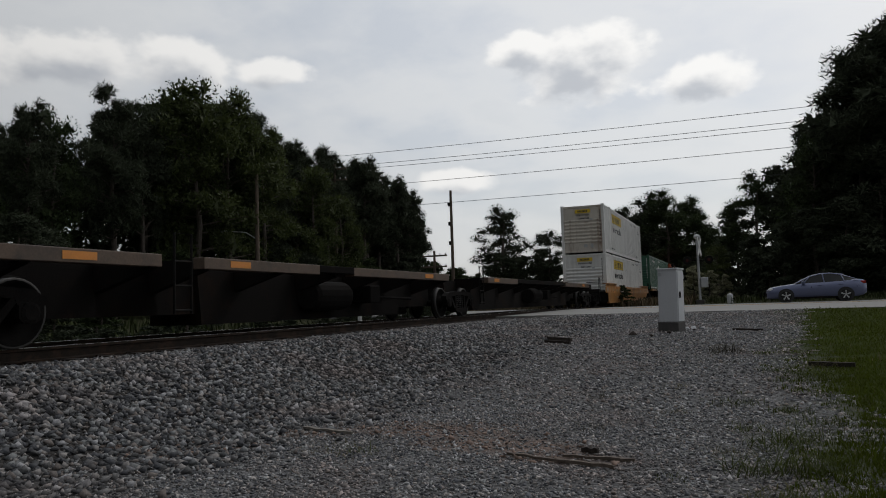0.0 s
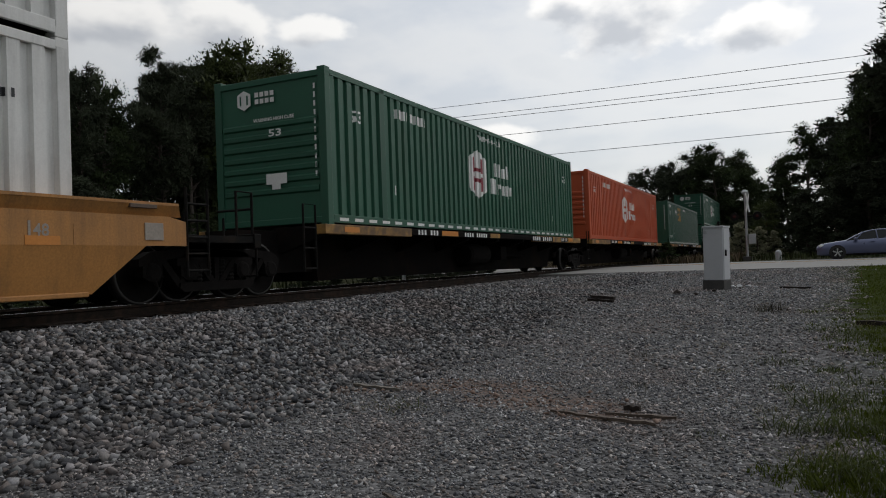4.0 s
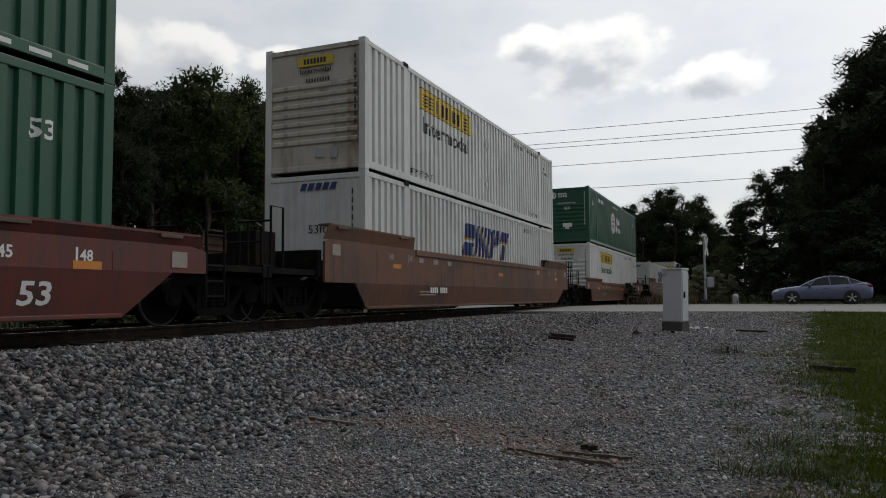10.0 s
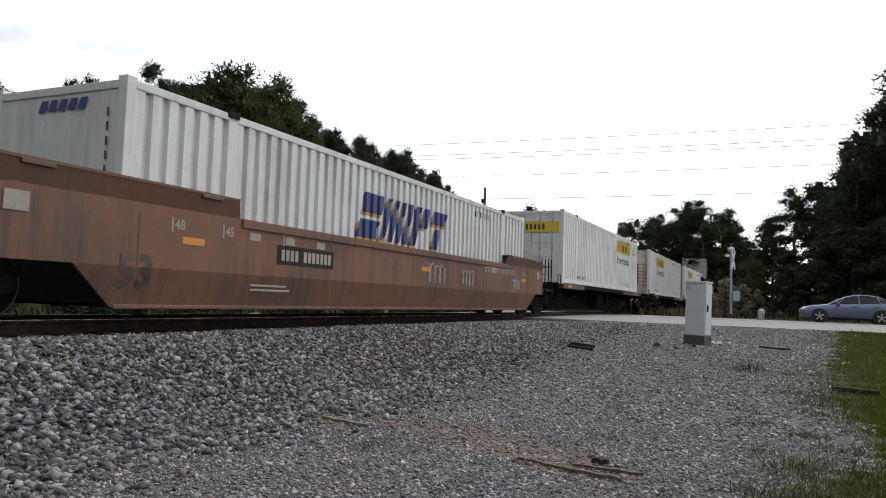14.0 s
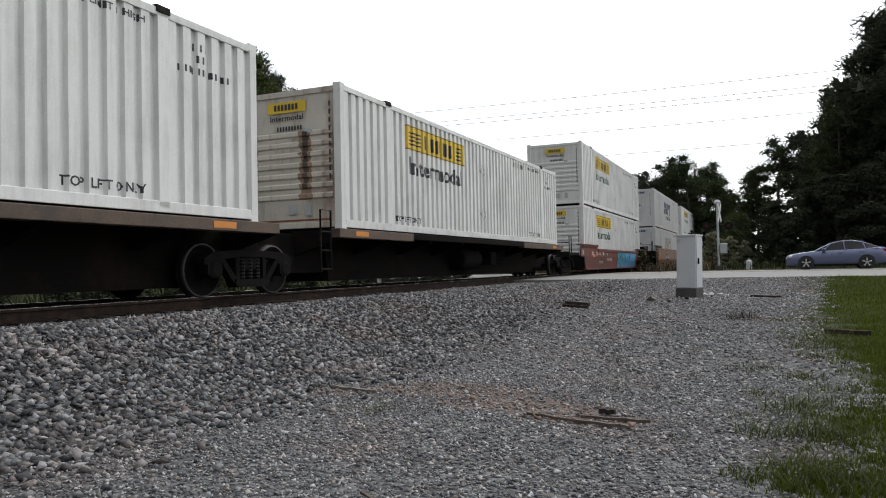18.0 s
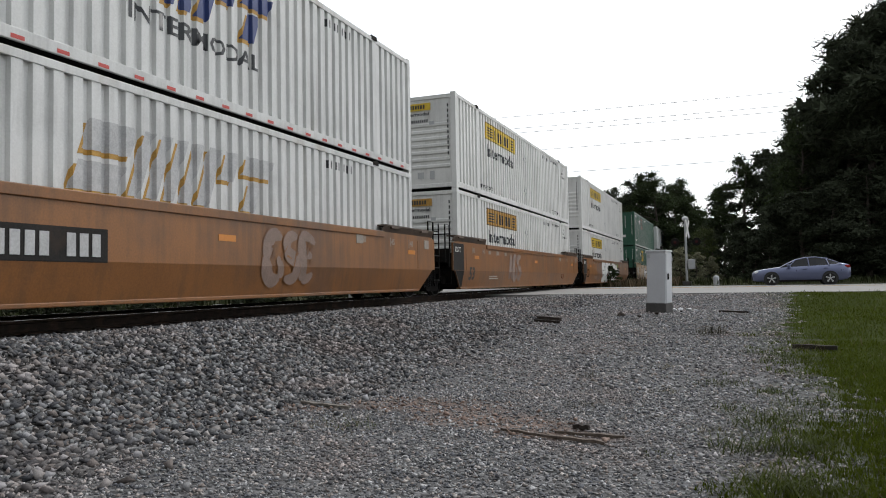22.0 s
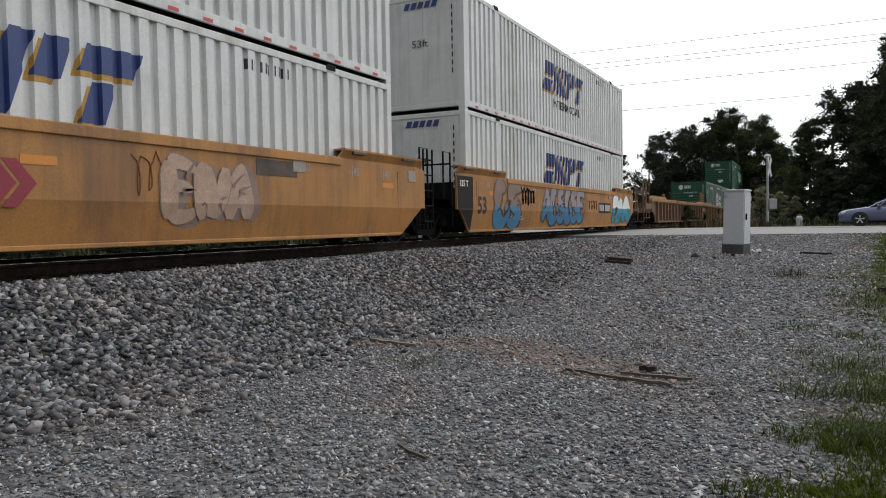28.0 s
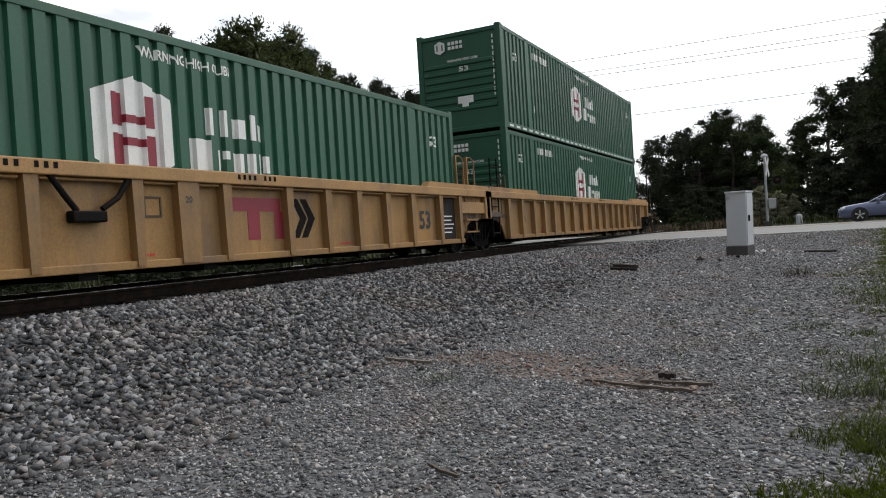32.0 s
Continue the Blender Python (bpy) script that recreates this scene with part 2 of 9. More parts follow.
    if runs:
        # rain-washed grime: narrow upright runs and broad smudges
        mr_ = N("ShaderNodeMapping"); mr_.inputs["Scale"].default_value = (1, 1, 0.06)
        Lk(vec, mr_.inputs[0])
        n4 = N("ShaderNodeTexNoise"); n4.inputs["Scale"].default_value = 5.5; n4.inputs["Detail"].default_value = 6; n4.inputs["Roughness"].default_value = 0.7
        Lk(mr_.outputs[0], n4.inputs["Vector"])
        n5 = N("ShaderNodeTexNoise"); n5.inputs["Scale"].default_value = 0.9; n5.inputs["Detail"].default_value = 7; n5.inputs["Roughness"].default_value = 0.6
        Lk(vec, n5.inputs["Vector"])
        pr = N("ShaderNodeMath"); pr.operation = "MULTIPLY"
        Lk(n4.outputs["Fac"], pr.inputs[0]); Lk(n5.outputs["Fac"], pr.inputs[1])
        gr = N("ShaderNodeMapRange"); gr.inputs[1].default_value, gr.inputs[2].default_value, gr.inputs[3].default_value, gr.inputs[4].default_value = 0.22, 0.36, 0.0, runs
        Lk(pr.outputs[0], gr.inputs[0])
        gm_ = N("ShaderNodeMix"); gm_.data_type = "RGBA"
        Lk(gr.outputs[0], gm_.inputs[0]); Lk(c, gm_.inputs[6]); gm_.inputs[7].default_value = (0.035, 0.028, 0.022, 1)
        c = gm_.outputs[2]
        Lk(c, b.inputs["Base Color"])
    if trans:
        # thin leaves let light through
        tl = N("ShaderNodeBsdfTranslucent")
        ms = N("ShaderNodeMixShader"); ms.inputs[0].default_value = trans
        Lk(c, tl.inputs["Color"]); Lk(b.outputs[0], ms.inputs[1]); Lk(tl.outputs[0], ms.inputs[2])
        Lk(ms.outputs[0], nt.nodes["Material Output"].inputs["Surface"])
    rr = N("ShaderNodeMapRange"); rr.inputs[3].default_value, rr.inputs[4].default_value = max(rough - 0.12, 0.02), min(rough + 0.12, 1)
    Lk(n1.outputs["Fac"], rr.inputs[0]); Lk(rr.outputs[0], b.inputs["Roughness"])
    if bump:
        bp = N("ShaderNodeBump"); bp.inputs["Strength"].default_value = bump; bp.inputs["Distance"].default_value = 0.01
        Lk(add.outputs[0], bp.inputs["Height"]); Lk(bp.outputs[0], b.inputs["Normal"])
    return m


RUST, DIRT = (0.16, 0.065, 0.03), (0.12, 0.09, 0.06)
M_white = mat("white_container_paint", (0.66, 0.658, 0.638), 0.5, var=0.06, scale=0.8, bump=0.03, stain=(0.42, 0.37, 0.30), stain_at=0.66, stain_scale=0.9, streak=0.25, rand=0.05, runs=0.22)
M_greywhite = mat("grey_white_container_paint", (0.59, 0.592, 0.58), 0.5, var=0.08, scale=0.8, bump=0.03, stain=(0.36, 0.32, 0.27), stain_at=0.64, stain_scale=1.0, streak=0.2, rand=0.05, runs=0.2)
M_dirtyend = mat("grimy_white_end_paint", (0.52, 0.48, 0.42), 0.6, var=0.15, scale=1.2, bump=0.05, stain=(0.17, 0.10, 0.06), stain_at=0.56, stain_scale=1.6, streak=0.22, rand=0.1)
M_guide = mat("grimy_guide_steel", (0.085, 0.055, 0.036), 0.65, var=0.3, scale=2, bump=0.08, stain=(0.03, 0.022, 0.018), stain_at=0.55, stain_scale=1.5)
M_tan = mat("faded_tan_spray_paint", (0.21, 0.145, 0.115), 0.65, var=0.25, scale=3, bump=0.02)
M_tack = mat("dull_tack_board", (0.30, 0.26, 0.22), 0.7, var=0.2, bump=0.05)
M_green = mat("green_container_paint", (0.012, 0.082, 0.046), 0.45, var=0.14, scale=0.9, bump=0.03, stain=(0.03, 0.09, 0.05), stain_at=0.6, stain_scale=0.8, streak=0.2, rand=0.1)
M_orange = mat("orange_container_paint", (0.45, 0.075, 0.022), 0.5, var=0.12, scale=0.9, bump=0.03, stain=(0.30, 0.06, 0.03), stain_at=0.6, stain_scale=0.8, streak=0.2)
M_orangewell = mat("orange_brown_railcar_paint", (0.215, 0.085, 0.021), 0.45, var=0.2, scale=0.7, bump=0.06, stain=(0.13, 0.065, 0.035), stain_at=0.58, stain_scale=0.5, streak=0.4, rand=0.1, runs=0.4)
M_brownwell = mat("brown_railcar_paint", (0.145, 0.060, 0.032), 0.65, var=0.22, scale=0.7, bump=0.06, stain=(0.10, 0.055, 0.035), stain_at=0.56, stain_scale=0.5, streak=0.4, rand=0.12, runs=0.7)
M_redwell = mat("red_oxide_railcar_paint", (0.122, 0.026, 0.017), 0.6, var=0.2, scale=0.7, bump=0.06, stain=(0.10, 0.04, 0.03), stain_at=0.58, stain_scale=0.5, streak=0.4, runs=0.7)
M_yellowwell = mat("weathered_yellow_railcar_paint", (0.39, 0.175, 0.042), 0.6, var=0.2, scale=0.7, bump=0.06, stain=(0.20, 0.09, 0.04), stain_at=0.58, stain_scale=0.6, streak=0.35, rand=0.08, runs=0.35)
M_ribwell = mat("dusty_yellow_ribbed_railcar_paint", (0.30, 0.163, 0.05), 0.6, var=0.25, scale=0.8, bump=0.06, stain=(0.16, 0.10, 0.055), stain_at=0.55, stain_scale=0.7, streak=0.35, rand=0.1, runs=0.35)
M_ribbrown = mat("dusty_brown_ribbed_railcar_paint", (0.19, 0.108, 0.062), 0.65, var=0.25, scale=0.8, bump=0.06, stain=(0.13, 0.08, 0.05), stain_at=0.55, stain_scale=0.7, streak=0.35, rand=0.1, runs=0.4)
M_ribtop = mat("worn_yellow_top_rail_paint", (0.34, 0.19, 0.07), 0.6, var=0.25, scale=1.5, bump=0.06, stain=(0.17, 0.10, 0.06), stain_at=0.6, stain_scale=1.2)
M_camo = mat("patched_tan_railcar_paint", (0.50, 0.36, 0.22), 0.65, var=0.12, scale=0.6, bump=0.05, stain=(0.22, 0.15, 0.10), stain_at=0.53, stain_scale=1.3, runs=0.5)
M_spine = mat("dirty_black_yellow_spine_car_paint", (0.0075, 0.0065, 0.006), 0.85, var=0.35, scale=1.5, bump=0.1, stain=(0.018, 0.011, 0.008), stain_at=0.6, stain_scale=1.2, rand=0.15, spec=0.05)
M_panel = mat("sooty_black_panel_paint", (0.022, 0.02, 0.019), 0.7, var=0.35, scale=2, bump=0.05, stain=(0.05, 0.035, 0.025), stain_at=0.6, stain_scale=1.5, spec=0.15)
M_deck = mat("worn_yellow_deck_edge_paint", (0.36, 0.19, 0.04), 0.7, var=0.3, scale=2.0, bump=0.08, stain=(0.08, 0.05, 0.03), stain_at=0.5, stain_scale=2.5)
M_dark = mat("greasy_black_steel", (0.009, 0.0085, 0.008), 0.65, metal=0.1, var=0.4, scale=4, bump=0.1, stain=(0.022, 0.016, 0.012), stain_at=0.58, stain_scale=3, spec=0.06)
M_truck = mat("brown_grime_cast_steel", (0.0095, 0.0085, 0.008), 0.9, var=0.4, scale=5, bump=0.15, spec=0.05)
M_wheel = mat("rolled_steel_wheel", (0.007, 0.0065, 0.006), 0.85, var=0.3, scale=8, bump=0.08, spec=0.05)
M_tread = mat("polished_steel", (0.55, 0.55, 0.55), 0.25, metal=1.0, var=0.1, bump=0.02)
M_railside = mat("rusty_rail_steel", (0.018, 0.013, 0.010), 0.8, var=0.3, scale=6, bump=0.15, stain=(0.05, 0.03, 0.02), stain_at=0.55, stain_scale=4, spec=0.15)
M_rim = mat("worn_wheel_tread_steel", (0.05, 0.047, 0.045), 0.55, metal=0.5, var=0.15, bump=0.02)
M_plank = mat("pale_weathered_plank", (0.15, 0.135, 0.115), 0.9, var=0.3, scale=2, fine=30, bump=0.3)
M_tie = mat("weathered_creosoted_wood", (0.035, 0.028, 0.024), 0.9, var=0.35, scale=3, fine=25, bump=0.4, rand=0.25, spec=0.2)
M_yellow = mat("yellow_sign_paint", (0.64, 0.44, 0.03), 0.5, var=0.08, bump=0.02)
M_blue = mat("navy_lettering_paint", (0.02, 0.04, 0.15), 0.5, var=0.12, bump=0.02)
M_black = mat("black_lettering_paint", (0.02, 0.022, 0.025), 0.5, var=0.1, bump=0.02)
M_dgreen = mat("dark_green_lettering_paint", (0.01, 0.07, 0.05), 0.5, var=0.1, bump=0.02)
M_wpaint = mat("white_lettering_paint", (0.72, 0.72, 0.70), 0.55, var=0.08, bump=0.02)
M_gold = mat("faded_gold_sign_paint", (0.40, 0.22, 0.04), 0.6, var=0.25, scale=6, bump=0.02)
M_crimson = mat("crimson_lettering_paint", (0.22, 0.015, 0.03), 0.5, var=0.12, bump=0.02)
M_reflect = mat("orange_reflector_tape", (0.55, 0.20, 0.025), 0.45, var=0.08, bump=0.0)
M_redtape = mat("red_reflector_tape", (0.45, 0.03, 0.02), 0.35, var=0.08, bump=0.0)
M_rust = mat("rust_streaked_metal", (0.20, 0.07, 0.03), 0.85, var=0.4, scale=4, bump=0.1)
M_box = mat("pale_grey_cabinet_paint", (0.50, 0.51, 0.53), 0.45, var=0.05, scale=2, bump=0.02, stain=(0.4, 0.39, 0.36), stain_at=0.68, stain_scale=2, streak=0.3)
M_concrete = mat("weathered_concrete", (0.055, 0.052, 0.05), 0.9, var=0.2, scale=3, bump=0.2, stain=(0.08, 0.075, 0.07), stain_at=0.6, stain_scale=2)
M_rustwash = mat("thin_rust_wash", (0.27, 0.185, 0.13), 0.75, var=0.3, scale=4, bump=0.03, stain=(0.14, 0.08, 0.05), stain_at=0.55, stain_scale=5)
M_galv = mat("galvanised_steel", (0.42, 0.43, 0.44), 0.45, metal=0.6, var=0.12, bump=0.02)
M_wood = mat("weathered_grey_wood", (0.075, 0.058, 0.045), 0.9, var=0.35, scale=2, fine=30, bump=0.3, rand=0.2)
M_pole = mat("dark_brown_pole_wood", (0.10, 0.075, 0.055), 0.9, var=0.3, scale=2, fine=30, bump=0.3)
M_wire = mat("dull_black_cable", (0.04, 0.04, 0.045), 0.6, var=0.1, bump=0.0)
M_bark = mat("grey_brown_bark", (0.075, 0.06, 0.05), 0.95, var=0.35, scale=4, fine=25, bump=0.5)
M_pine = mat("dark_pine_needles", (0.046, 0.055, 0.035), 0.85, var=0.3, scale=0.5, fine=8, bump=0.0, rand=0.45, island=True, spec=0.1, trans=0.2)
M_leaf = mat("mid_green_leaves", (0.036, 0.050, 0.020), 0.75, var=0.3, scale=0.5, fine=8, bump=0.0, rand=0.45, island=True, spec=0.15, trans=0.25)
M_leaf2 = mat("yellow_green_leaves", (0.050, 0.064, 0.019), 0.7, var=0.3, scale=0.5, fine=8, bump=0.0, rand=0.4, island=True, spec=0.3, trans=0.35)
M_grass = mat("green_grass_blades", (0.053, 0.069, 0.008), 0.9, var=0.25, scale=0.7, fine=10, bump=0.0, rand=0.3, island=True, spec=0.02, trans=0.4)
M_palebush = mat("pale_dusty_leaves", (0.26, 0.26, 0.17), 0.85, var=0.3, scale=0.6, fine=8, bump=0.0, rand=0.4, island=True, spec=0.1, trans=0.3)
M_rough = mat("dark_rough_grass", (0.030, 0.038, 0.012), 0.8, var=0.3, scale=0.7, fine=10, bump=0.0, rand=0.4, island=True, spec=0.15)
M_weed = mat("olive_weed_leaves", (0.055, 0.068, 0.018), 0.8, var=0.3, scale=2, fine=12, bump=0.0, rand=0.35, island=True, spec=0.2, trans=0.35)
M_drygrass = mat("dry_weed_blades", (0.115, 0.105, 0.05), 0.8, var=0.3, scale=0.7, fine=10, bump=0.0, rand=0.5, island=True, spec=0.2, trans=0.35)
M_drygrey = mat("grey_dead_weed_stalks", (0.06, 0.055, 0.04), 0.9, var=0.3, scale=2, fine=12, bump=0.0, rand=0.4, island=True, spec=0.1)
M_stone = mat("grey_crushed_granite", (0.090, 0.0895, 0.092), 0.85, var=0.25, scale=12, fine=90, bump=0.3, rand=0.72, island=True, skew=2.7)
M_gravel = mat("fine_grey_gravel", (0.222, 0.220, 0.223), 0.9, var=0.25, scale=12, fine=90, bump=0.3, rand=0.68, island=True, skew=1.4)
M_clay = mat("red_clay_lumps", (0.155, 0.105, 0.082), 0.95, var=0.25, scale=8, bump=0.3, rand=0.3, island=True)
M_road = mat("pale_worn_asphalt", (0.215, 0.21, 0.20), 0.9, var=0.15, scale=0.8, fine=30, bump=0.1, stain=(0.2, 0.2, 0.19), stain_at=0.6, stain_scale=0.3)
M_carpaint = mat("blue_grey_metallic_car_paint", (0.10, 0.115, 0.20), 0.32, metal=0.5, var=0.03, bump=0.0, coat=0.8)
M_darkcar = mat("black_car_paint", (0.014, 0.014, 0.016), 0.35, metal=0.1, var=0.03, bump=0.0, coat=0.4)
M_glass = mat("dark_tinted_car_glass", (0.010, 0.011, 0.012), 0.1, var=0.02, bump=0.0, spec=0.35)
M_tyre = mat("black_tyre_rubber", (0.02, 0.02, 0.02), 0.85, var=0.15, bump=0.05)
M_alloy = mat("silver_alloy", (0.5, 0.5, 0.5), 0.35, metal=0.9, var=0.05, bump=0.0)
M_chrome = mat("headlamp_lens", (0.75, 0.75, 0.75), 0.1, var=0.03, bump=0.0)
M_taillamp = mat("red_tail_lamp_lens", (0.25, 0.01, 0.01), 0.15, var=0.05, bump=0.0)
M_brush = mat("dry_brown_brush", (0.10, 0.075, 0.045), 0.85, var=0.3, scale=0.6, fine=8, bump=0.0, rand=0.4, island=True, spec=0.2)
M_siding = mat("brown_house_siding", (0.15, 0.085, 0.055), 0.85, var=0.15, bump=0.1)
M_teal = mat("turquoise_spray_paint", (0.03, 0.22, 0.30), 0.6, var=0.2, scale=3, bump=0.02)
M_sky = mat("pale_blue_spray_paint", (0.10, 0.28, 0.45), 0.6, var=0.25, scale=3, bump=0.02)
M_silver = mat("silver_grey_spray_paint", (0.42, 0.42, 0.42), 0.6, var=0.2, scale=4, bump=0.02)
M_mauve = mat("mauve_grey_spray_paint", (0.27, 0.235, 0.26), 0.6, var=0.25, scale=3, bump=0.02)
M_dustblue = mat("dusty_blue_spray_paint", (0.045, 0.17, 0.30), 0.6, var=0.25, scale=3, bump=0.02)
M_lime = mat("lime_spray_paint", (0.18, 0.32, 0.03), 0.6, var=0.2, scale=3, bump=0.02)
M_pinkgrey = mat("pinkish_white_spray_paint", (0.37, 0.25, 0.18), 0.6, var=0.25, scale=4, bump=0.02)
M_roof = mat("brown_roof_shingle", (0.05, 0.04, 0.034), 0.9, var=0.25, bump=0.2)


DIRT_PATCHES = [(-2.75, 6.45, 0.95, 0.42), (-1.95, 5.95, 0.75, 0.34), (-1.35, 5.6, 0.5, 0.22), (-4.3, 5.5, 0.35, 0.22), (-3.9, 6.1, 0.4, 0.2), (-4.7, 5.0, 0.4, 0.25)]


def ground_mat():
    """Ground: grey gravel, red-brown dirt patches in the middle, coarse ballast along the track, grass soil on the other side, by noise and by place."""
    m = bpy.data.materials.new("gravel_and_dirt_ground")
    m.use_nodes = True
    nt = m.node_tree
    N, Lk = nt.nodes.new, nt.links.new
    b = nt.nodes["Principled BSDF"]
    b.inputs["Roughness"].default_value = 0.95
    b.inputs["Specular IOR Level"].default_value = 0.06
    tc = N("ShaderNodeTexCoord")
    P = tc.outputs["Object"]
    vo = N("ShaderNodeTexVoronoi"); vo.inputs["Scale"].default_value = 26
    Lk(P, vo.inputs["Vector"])
    vcol = N("ShaderNodeSeparateColor")
    Lk(vo.outputs["Color"], vcol.inputs[0])
    big = N("ShaderNodeTexNoise"); big.inputs["Scale"].default_value = 0.55; big.inputs["Detail"].default_value = 6
    Lk(P, big.inputs["Vector"])
    mid = N("ShaderNodeTexNoise"); mid.inputs["Scale"].default_value = 5; mid.inputs["Detail"].default_value = 6
    Lk(P, mid.inputs["Vector"])
    mr = N("ShaderNodeMapRange"); mr.inputs[3].default_value, mr.inputs[4].default_value = 0.5, 1.45
    Lk(vcol.outputs[0], mr.inputs[0])
    mr2 = N("ShaderNodeMapRange"); mr2.inputs[1].default_value, mr2.inputs[2].default_value, mr2.inputs[3].default_value, mr2.inputs[4].default_value = 0.3, 0.7, 0.72, 1.25
    Lk(mid.outputs["Fac"], mr2.inputs[0])
    mul = N("ShaderNodeMath"); mul.operation = "MULTIPLY"
    Lk(mr.outputs[0], mul.inputs[0]); Lk(mr2.outputs[0], mul.inputs[1])
    grey = N("ShaderNodeMix"); grey.data_type = "RGBA"; grey.blend_type = "MULTIPLY"; grey.inputs[0].default_value = 1
    # dark base colour paints shade between ballast stones; pale dusty fines in the yard
    bx = N("ShaderNodeSeparateXYZ"); Lk(P, bx.inputs[0])
    bw = N("ShaderNodeMath"); bw.operation = "MULTIPLY_ADD"; bw.inputs[1].default_value = 1.6; Lk(big.outputs["Fac"], bw.inputs[0]); Lk(bx.outputs["X"], bw.inputs[2])
    bm_ = N("ShaderNodeMapRange"); bm_.inputs[1].default_value, bm_.inputs[2].default_value = -4.2, -2.6
    Lk(bw.outputs[0], bm_.inputs[0])
    bed_ = N("ShaderNodeMix"); bed_.data_type = "RGBA"
    Lk(bm_.outputs[0], bed_.inputs[0]); bed_.inputs[6].default_value, bed_.inputs[7].default_value = (0.044, 0.041, 0.039, 1), (0.124, 0.122, 0.123, 1)
    Lk(bed_.outputs[2], grey.inputs[6])
    Lk(mul.outputs[0], grey.inputs[7])
    dirt = N("ShaderNodeMix"); dirt.data_type = "RGBA"; dirt.blend_type = "MULTIPLY"; dirt.inputs[0].default_value = 1
    dirt.inputs[6].default_value = (0.165, 0.12, 0.10, 1)
    Lk(mr2.outputs[0], dirt.inputs[7])
    # trodden clay shows in a few patches, frayed by the noise
    near = None
    for a, c, ra, rc in DIRT_PATCHES:
        s1 = N("ShaderNodeVectorMath"); s1.operation = "SUBTRACT"; s1.inputs[1].default_value = (a, c, 0)
        Lk(P, s1.inputs[0])
        s2 = N("ShaderNodeVectorMath"); s2.operation = "MULTIPLY"; s2.inputs[1].default_value = (1 / ra, 1 / rc, 0)
        Lk(s1.outputs[0], s2.inputs[0])
        s3 = N("ShaderNodeVectorMath"); s3.operation = "LENGTH"
        Lk(s2.outputs[0], s3.inputs[0])
        if near is None:
            near = s3.outputs["Value"]
        else:
            mn = N("ShaderNodeMath"); mn.operation = "MINIMUM"
            Lk(near, mn.inputs[0]); Lk(s3.outputs["Value"], mn.inputs[1]); near = mn.outputs[0]
    fr = N("ShaderNodeMath"); fr.operation = "MULTIPLY_ADD"; fr.inputs[1].default_value = -1.6
    Lk(mid.outputs["Fac"], fr.inputs[0]); Lk(near, fr.inputs[2])
    dm = N("ShaderNodeMapRange"); dm.inputs[1].default_value, dm.inputs[2].default_value, dm.inputs[3].default_value, dm.inputs[4].default_value = -0.3, 0.5, 0.85, 0
    Lk(fr.outputs[0], dm.inputs[0])
    mix = N("ShaderNodeMix"); mix.data_type = "RGBA"
    Lk(dm.outputs[0], mix.inputs[0]); Lk(grey.outputs[2], mix.inputs[6]); Lk(dirt.outputs[2], mix.inputs[7])
    # soil with moss and dead grass to the right of the gravel and beyond the road
    sep = N("ShaderNodeSeparateXYZ"); Lk(P, sep.inputs[0])
    ed = N("ShaderNodeMath"); ed.operation = "MULTIPLY_ADD"; ed.inputs[1].default_value = 2.2; Lk(big.outputs["Fac"], ed.inputs[0]); Lk(sep.outputs["X"], ed.inputs[2])
    ed2 = N("ShaderNodeMath"); ed2.operation = "MULTIPLY_ADD"; ed2.inputs[1].default_value = 1.6; Lk(mid.outputs["Fac"], ed2.inputs[0]); Lk(ed.outputs[0], ed2.inputs[2])
    gm = N("ShaderNodeMapRange"); gm.inputs[1].default_value, gm.inputs[2].default_value = 2.2, 3.0
    Lk(ed2.outputs[0], gm.inputs[0])
    far = N("ShaderNodeMapRange"); far.inputs[1].default_value, far.inputs[2].default_value = 45.2, 46.2
    Lk(sep.outputs["Y"], far.inputs[0])
    left = N("ShaderNodeMapRange"); left.inputs[1].default_value, left.inputs[2].default_value, left.inputs[3].default_value, left.inputs[4].default_value = -12.6, -11.4, 1, 0
    Lk(sep.outputs["X"], left.inputs[0])
    mx1 = N("ShaderNodeMath"); mx1.operation = "MAXIMUM"; Lk(gm.outputs[0], mx1.inputs[0]); Lk(far.outputs[0], mx1.inputs[1])
    mx2 = N("ShaderNodeMath"); mx2.operation = "MAXIMUM"; Lk(mx1.outputs[0], mx2.inputs[0]); Lk(left.outputs[0], mx2.inputs[1])
    soil = N("ShaderNodeMix"); soil.data_type = "RGBA"
    soil.inputs[6].default_value, soil.inputs[7].default_value = (0.024, 0.036, 0.003, 1), (0.032, 0.042, 0.005, 1)
    Lk(mid.outputs["Fac"], soil.inputs[0])
    fin = N("ShaderNodeMix"); fin.data_type = "RGBA"
    Lk(mx2.outputs[0], fin.inputs[0]); Lk(mix.outputs[2], fin.inputs[6]); Lk(soil.outputs[2], fin.inputs[7])
    rough = N("ShaderNodeMix"); rough.data_type = "RGBA"
    mx3 = N("ShaderNodeMath"); mx3.operation = "MAXIMUM"; Lk(far.outputs[0], mx3.inputs[0]); Lk(left.outputs[0], mx3.inputs[1])
    Lk(mx3.outputs[0], rough.inputs[0]); Lk(fin.outputs[2], rough.inputs[6]); rough.inputs[7].default_value = (0.032, 0.034, 0.016, 1)
    Lk(rough.outputs[2], b.inputs["Base Color"])
    bp = N("ShaderNodeBump"); bp.inputs["Strength"].default_value = 0.9; bp.inputs["Distance"].default_value = 0.03
    Lk(vo.outputs["Distance"], bp.inputs["Height"]); bp.invert = True
    Lk(bp.outputs[0], b.inputs["Normal"])
    return m


